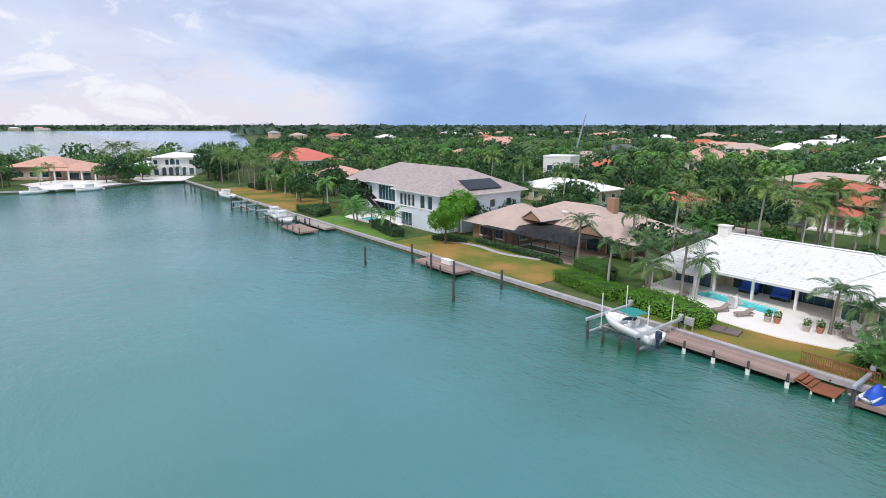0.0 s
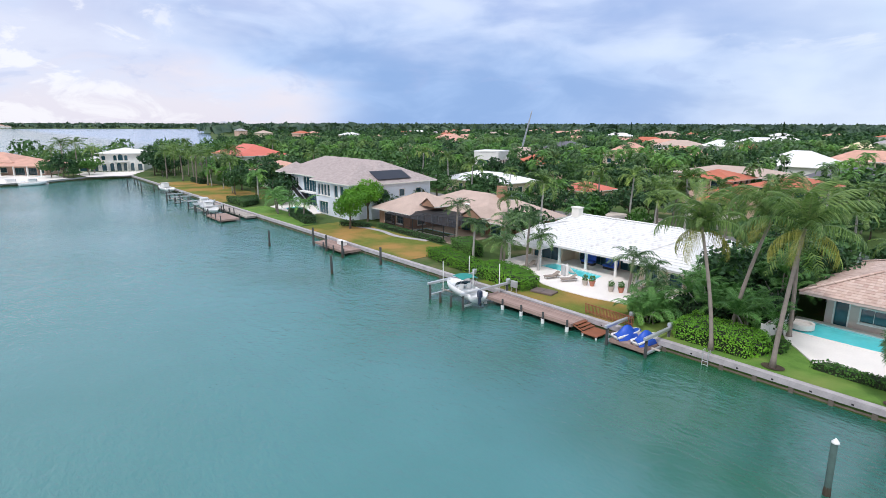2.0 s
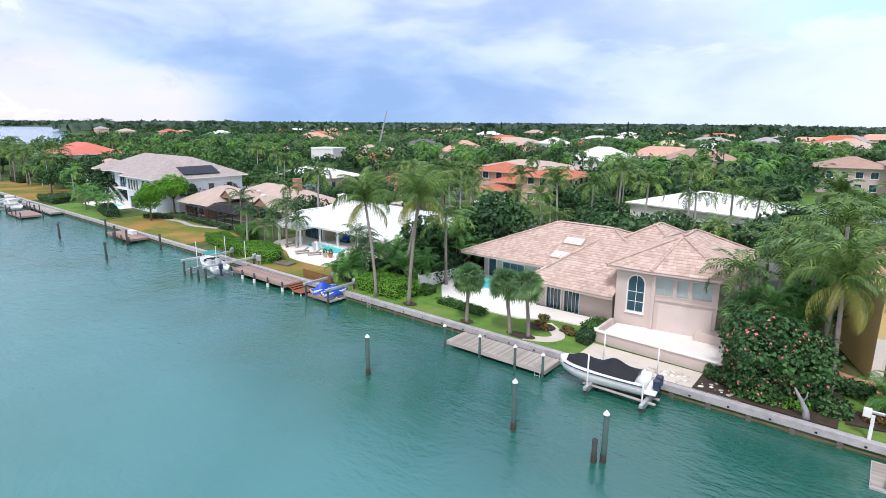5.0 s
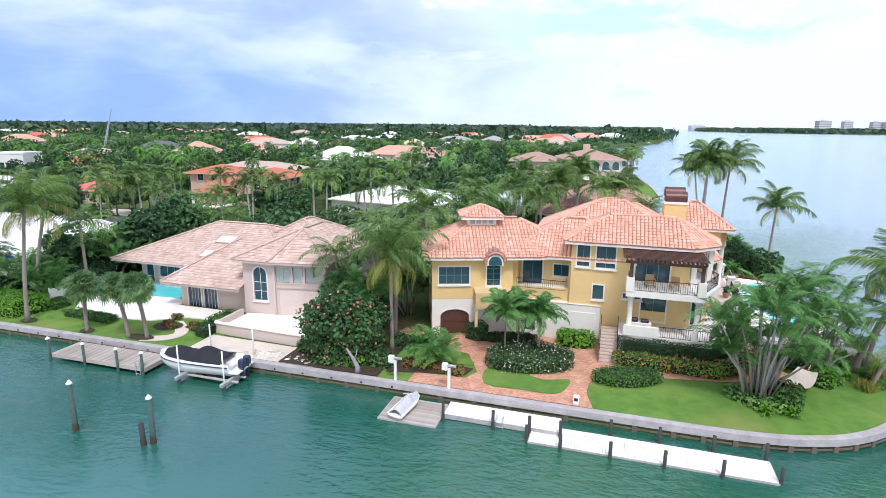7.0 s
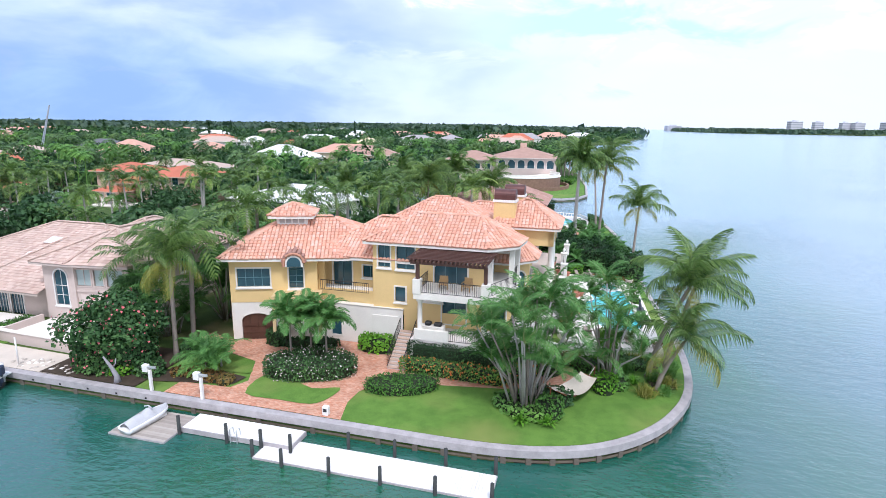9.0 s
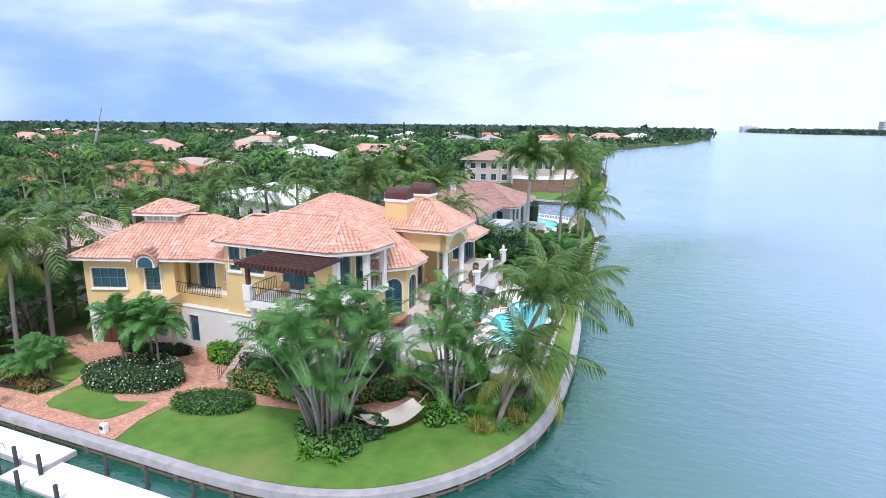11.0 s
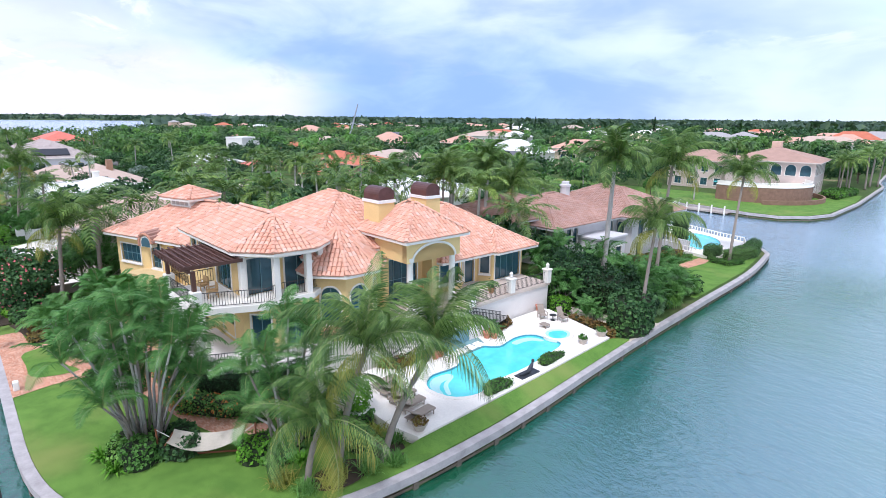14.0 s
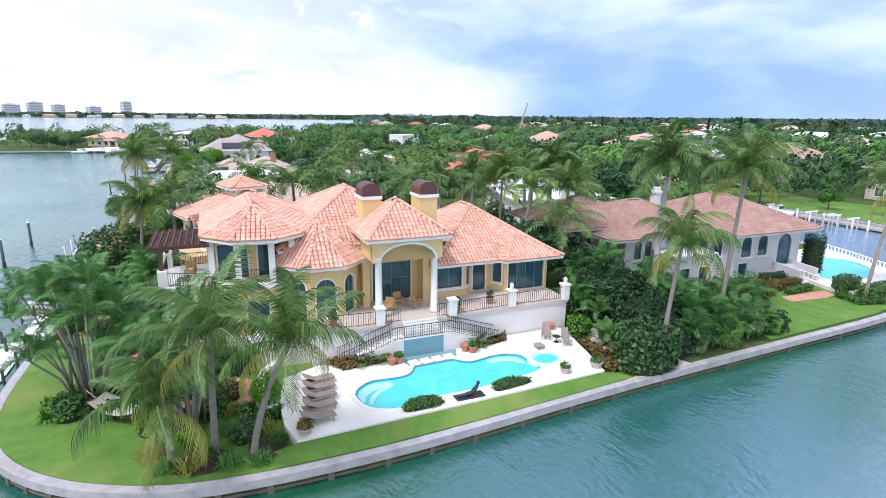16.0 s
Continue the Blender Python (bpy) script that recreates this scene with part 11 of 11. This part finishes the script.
fb = thing("far_dock", "long grey plank dock with pale posts on the far bank", "dock", -10.0, 112.3, 0, -2)
part("deck", box(-11, 10, -1.0, 1.0, 1.0, 1.14, 0.02), M_WOOD, fb)
part("fascia", box(-11, 10, -1.06, -1.0, 0.8, 1.12), M_WOOD, fb)
me = mesh_of("dock_post", tube([(0, 0, -1), (0, 0, 2.3)], [0.16, 0.15], 8), M_TRIM)
for i in range(9):
    part("dock_post", me, None, fb, "", Matrix.Translation((-10.6 + i * 2.5, -1.1, 0)))
for i, x in enumerate((-9.0, -5.0)):
    fl = thing("boat_lift", "white boat lift frame at the far dock", "boat lift", x - 6, 109.4, 0, 0, "boat lifts")
    for p, q in ((-1.5, -1.4), (1.5, -1.4), (-1.5, 1.2), (1.5, 1.2)):
        part("lift_post", tube([(p, q, -1), (p, q, 2.4)], 0.12, 6), M_ALU, fl)
    for p in (-1.5, 1.5):
        part("top_beam", box(p - 0.12, p + 0.12, -1.6, 1.4, 2.4, 2.65, 0.02), M_GEL, fl)

# raised lanai pool wall on the far bank, street things and the horizon
la = thing("raised_terrace", "round terrace raised on a red-brown stone wall", "terrace", -5.0, 138.0, G)
ARC = [(math.cos(radians(t)), math.sin(radians(t))) for t in range(-112, 58, 8)]
part("wall", ribbon([(11.4 * x, 11.4 * y) for x, y in ARC], 0.6, 0, 3.2), plain("red_stone_wall", (0.25, 0.15, 0.11), 0.9, 0.3, 1.5, 7, 0.6), la)
part("floor", prism([(11.0 * x, 11.0 * y) for x, y in ARC], 2.9, 3.1), M_DECK, la)
part("coping", ribbon([(11.5 * x, 11.5 * y) for x, y in ARC], 0.8, 3.2, 3.4), M_WHITE, la)
part("parapet", ribbon([(11.2 * x, 11.2 * y) for x, y in ARC], 0.2, 3.4, 4.1), M_TRIM, la)
part("pool_water", prism(ellipse(-2, -3, 6.0, 3.4, 24), 3.05, 3.14, False), M_POOL, la)
part("step_wall", ribbon([(14.0 * x, 14.0 * y) for x, y in ARC[6:]], 0.5, 0, 0.9), bpy.data.materials["red_stone_wall"], la)
crane = thing("tower_crane", "far lattice crane boom above the trees", "crane", -221.3, 165.0, G, 80)
bm = bmesh.new()
for k in range(24):
    z0, z1 = k, k + 1
    for x0, x1 in ((-0.5, 0.5), (0.5, -0.5)):
        add_tube(bm, [(x0 * (1 - k / 30) + k * 0.30, 0, z0), (x1 * (1 - k / 30) + (k + 1) * 0.30, 0, z1)], 0.16, 4)
    add_tube(bm, [(-0.5 * (1 - k / 30) + k * 0.30, 0, z0), (-0.5 * (1 - (k + 1) / 30) + (k + 1) * 0.30, 0, z1)], 0.22, 4)
    add_tube(bm, [(0.5 * (1 - k / 30) + k * 0.30, 0, z0), (0.5 * (1 - (k + 1) / 30) + (k + 1) * 0.30, 0, z1)], 0.22, 4)
part("boom", bm, plain("crane_paint", (0.35, 0.38, 0.44), 0.6), crane)
part("cab", box(-1.6, 0.4, -1, 1, 0, 2.4, 0.1), bpy.data.materials["crane_paint"], crane)
part("counterweight", box(-3.4, -1.5, -0.9, 0.9, 0, 1.4, 0.1), M_DARK, crane)


def tower(a, b, w, d, h, floors, rot):
    th = thing("apartment_tower", "distant pale apartment tower on the horizon", "tower", a, b, G, rot, "horizon towers")
    part("body", box(-w / 2, w / 2, -d / 2, d / 2, 0, h, 0.4), plain("haze_wall", (0.62, 0.62, 0.68), 0.9, 0.05, 0.05, 1, 0.0), th)
    part("penthouse", box(-w / 5, w / 5, -d / 4, d / 4, h, h + 5), bpy.data.materials["haze_wall"], th)
    for k in range(floors):
        part("window_band", box(-w / 2 - 0.3, w / 2 + 0.3, -d / 2 - 0.3, d / 2 + 0.3, (k + 0.35) * h / floors, (k + 0.75) * h / floors), plain("haze_window", (0.36, 0.38, 0.44), 0.6) if "haze_window" not in bpy.data.materials else bpy.data.materials["haze_window"], th)


for a, b, w, h in ((880, 2830, 56, 50), (965, 2815, 40, 48), (1060, 2785, 42, 46), (1105, 2775, 46, 46), (1200, 2730, 60, 48), (1290, 2690, 60, 44), (387, 2960, 70, 26), (-2850, 1000, 70, 26), (-2870, 940, 50, 22), (-2860, -760, 110, 46), (-2880, -680, 95, 56), (-2900, -600, 80, 48), (-2924, -470, 90, 42), (-2924, -340, 64, 66)):
    tower(a, b, w, w * 0.5, h, 5, 20)
for i in range(6):
    rr2 = random.Random(i)
    th = thing("horizon_pine", "tall dark pine standing above the canopy", "tree", rr2.uniform(-420, -90), rr2.uniform(290, 560), G, 0, "tall pines")
    rng2 = np.random.default_rng(i)
    hh = rr2.uniform(16, 21)
    part("trunk", tube([(0, 0, 0), (0, 0, hh * 0.95)], [0.4, 0.08], 6), M_BARK, th)
    P = [(rng2.normal(0, 1) * (1 - k / 300) * 1.4, rng2.normal(0, 1) * (1 - k / 300) * 1.4, 4 + (hh - 4) * k / 300) for k in range(300)]
    part("crown", leaf_mesh("crown", P, [(0, 0, 1)] * 300, 1.3, GREENS["dark"], rng2), None, th)
car = thing("parked_car", "dark blue parked car on the drive", "car", -35.5, 53.0, G + 0.03, 65)
part("body", box(-2.2, 2.2, -0.88, 0.88, 0.3, 0.95, 0.18), plain("car_paint", (0.015, 0.03, 0.06), 0.25, 0.1), car)
part("cabin", box(-1.3, 1.0, -0.76, 0.76, 0.9, 1.45, 0.22), M_GLASS, car)
for x in (-1.4, 1.4):
    for y in (-0.86, 0.86):
        w = part("wheel", lathe([(0.33, -0.1), (0.35, 0), (0.33, 0.1)], 14), M_DARK, car, "", Matrix.Translation((x, y, 0.34)) @ Matrix.Rotation(radians(90), 4, "X"))
        part("rim", lathe([(0.2, -0.12), (0.2, 0.12)], 10), M_ALU, w)


# ---- roof tiles, piece by piece ----
def tiled(th, T, roofs, shape, sx, sy, mat, single=None, keep=0, seed=1):
    frames, caps = [], []
    for planes in roofs:
        frames += tile_frames(planes, sx, sy, seed)
        caps += hip_edges(planes)
    ridge_caps("ridge_tiles", caps, mat, th, T)
    if keep:
        # the courses over the canal front are single pieces
        near = sorted(frames, key=lambda m: (m.translation - Vector((4.0, 11.8, 10.2))).length)[:keep]
        ids = {id(m) for m in near}
        me = bpy.data.meshes.new("roof_tile")
        me.from_pydata(shape[0], [], shape[1])
        me.materials.append(single)
        for m in near:
            part("roof_tile", me, single, th, "", T @ m)
        frames = [m for m in frames if id(m) not in ids]
    join_pieces("roof_tiles", frames, shape, mat, th, T)


tiled(main, MT, MAIN_ROOFS, barrel(), 0.31, 0.38, M_TILE, M_TILE1, 300)
tiled(taupe, GT, TAUPE_ROOFS, slab(), 0.36, 0.40, M_FLATTILE)
tiled(grey, NT, GREY_ROOFS, barrel(4), 0.34, 0.42, M_PINKTILE)
tiled(porch, PT, [WH] + WING, slab(), 0.42, 0.45, M_WHITETILE)
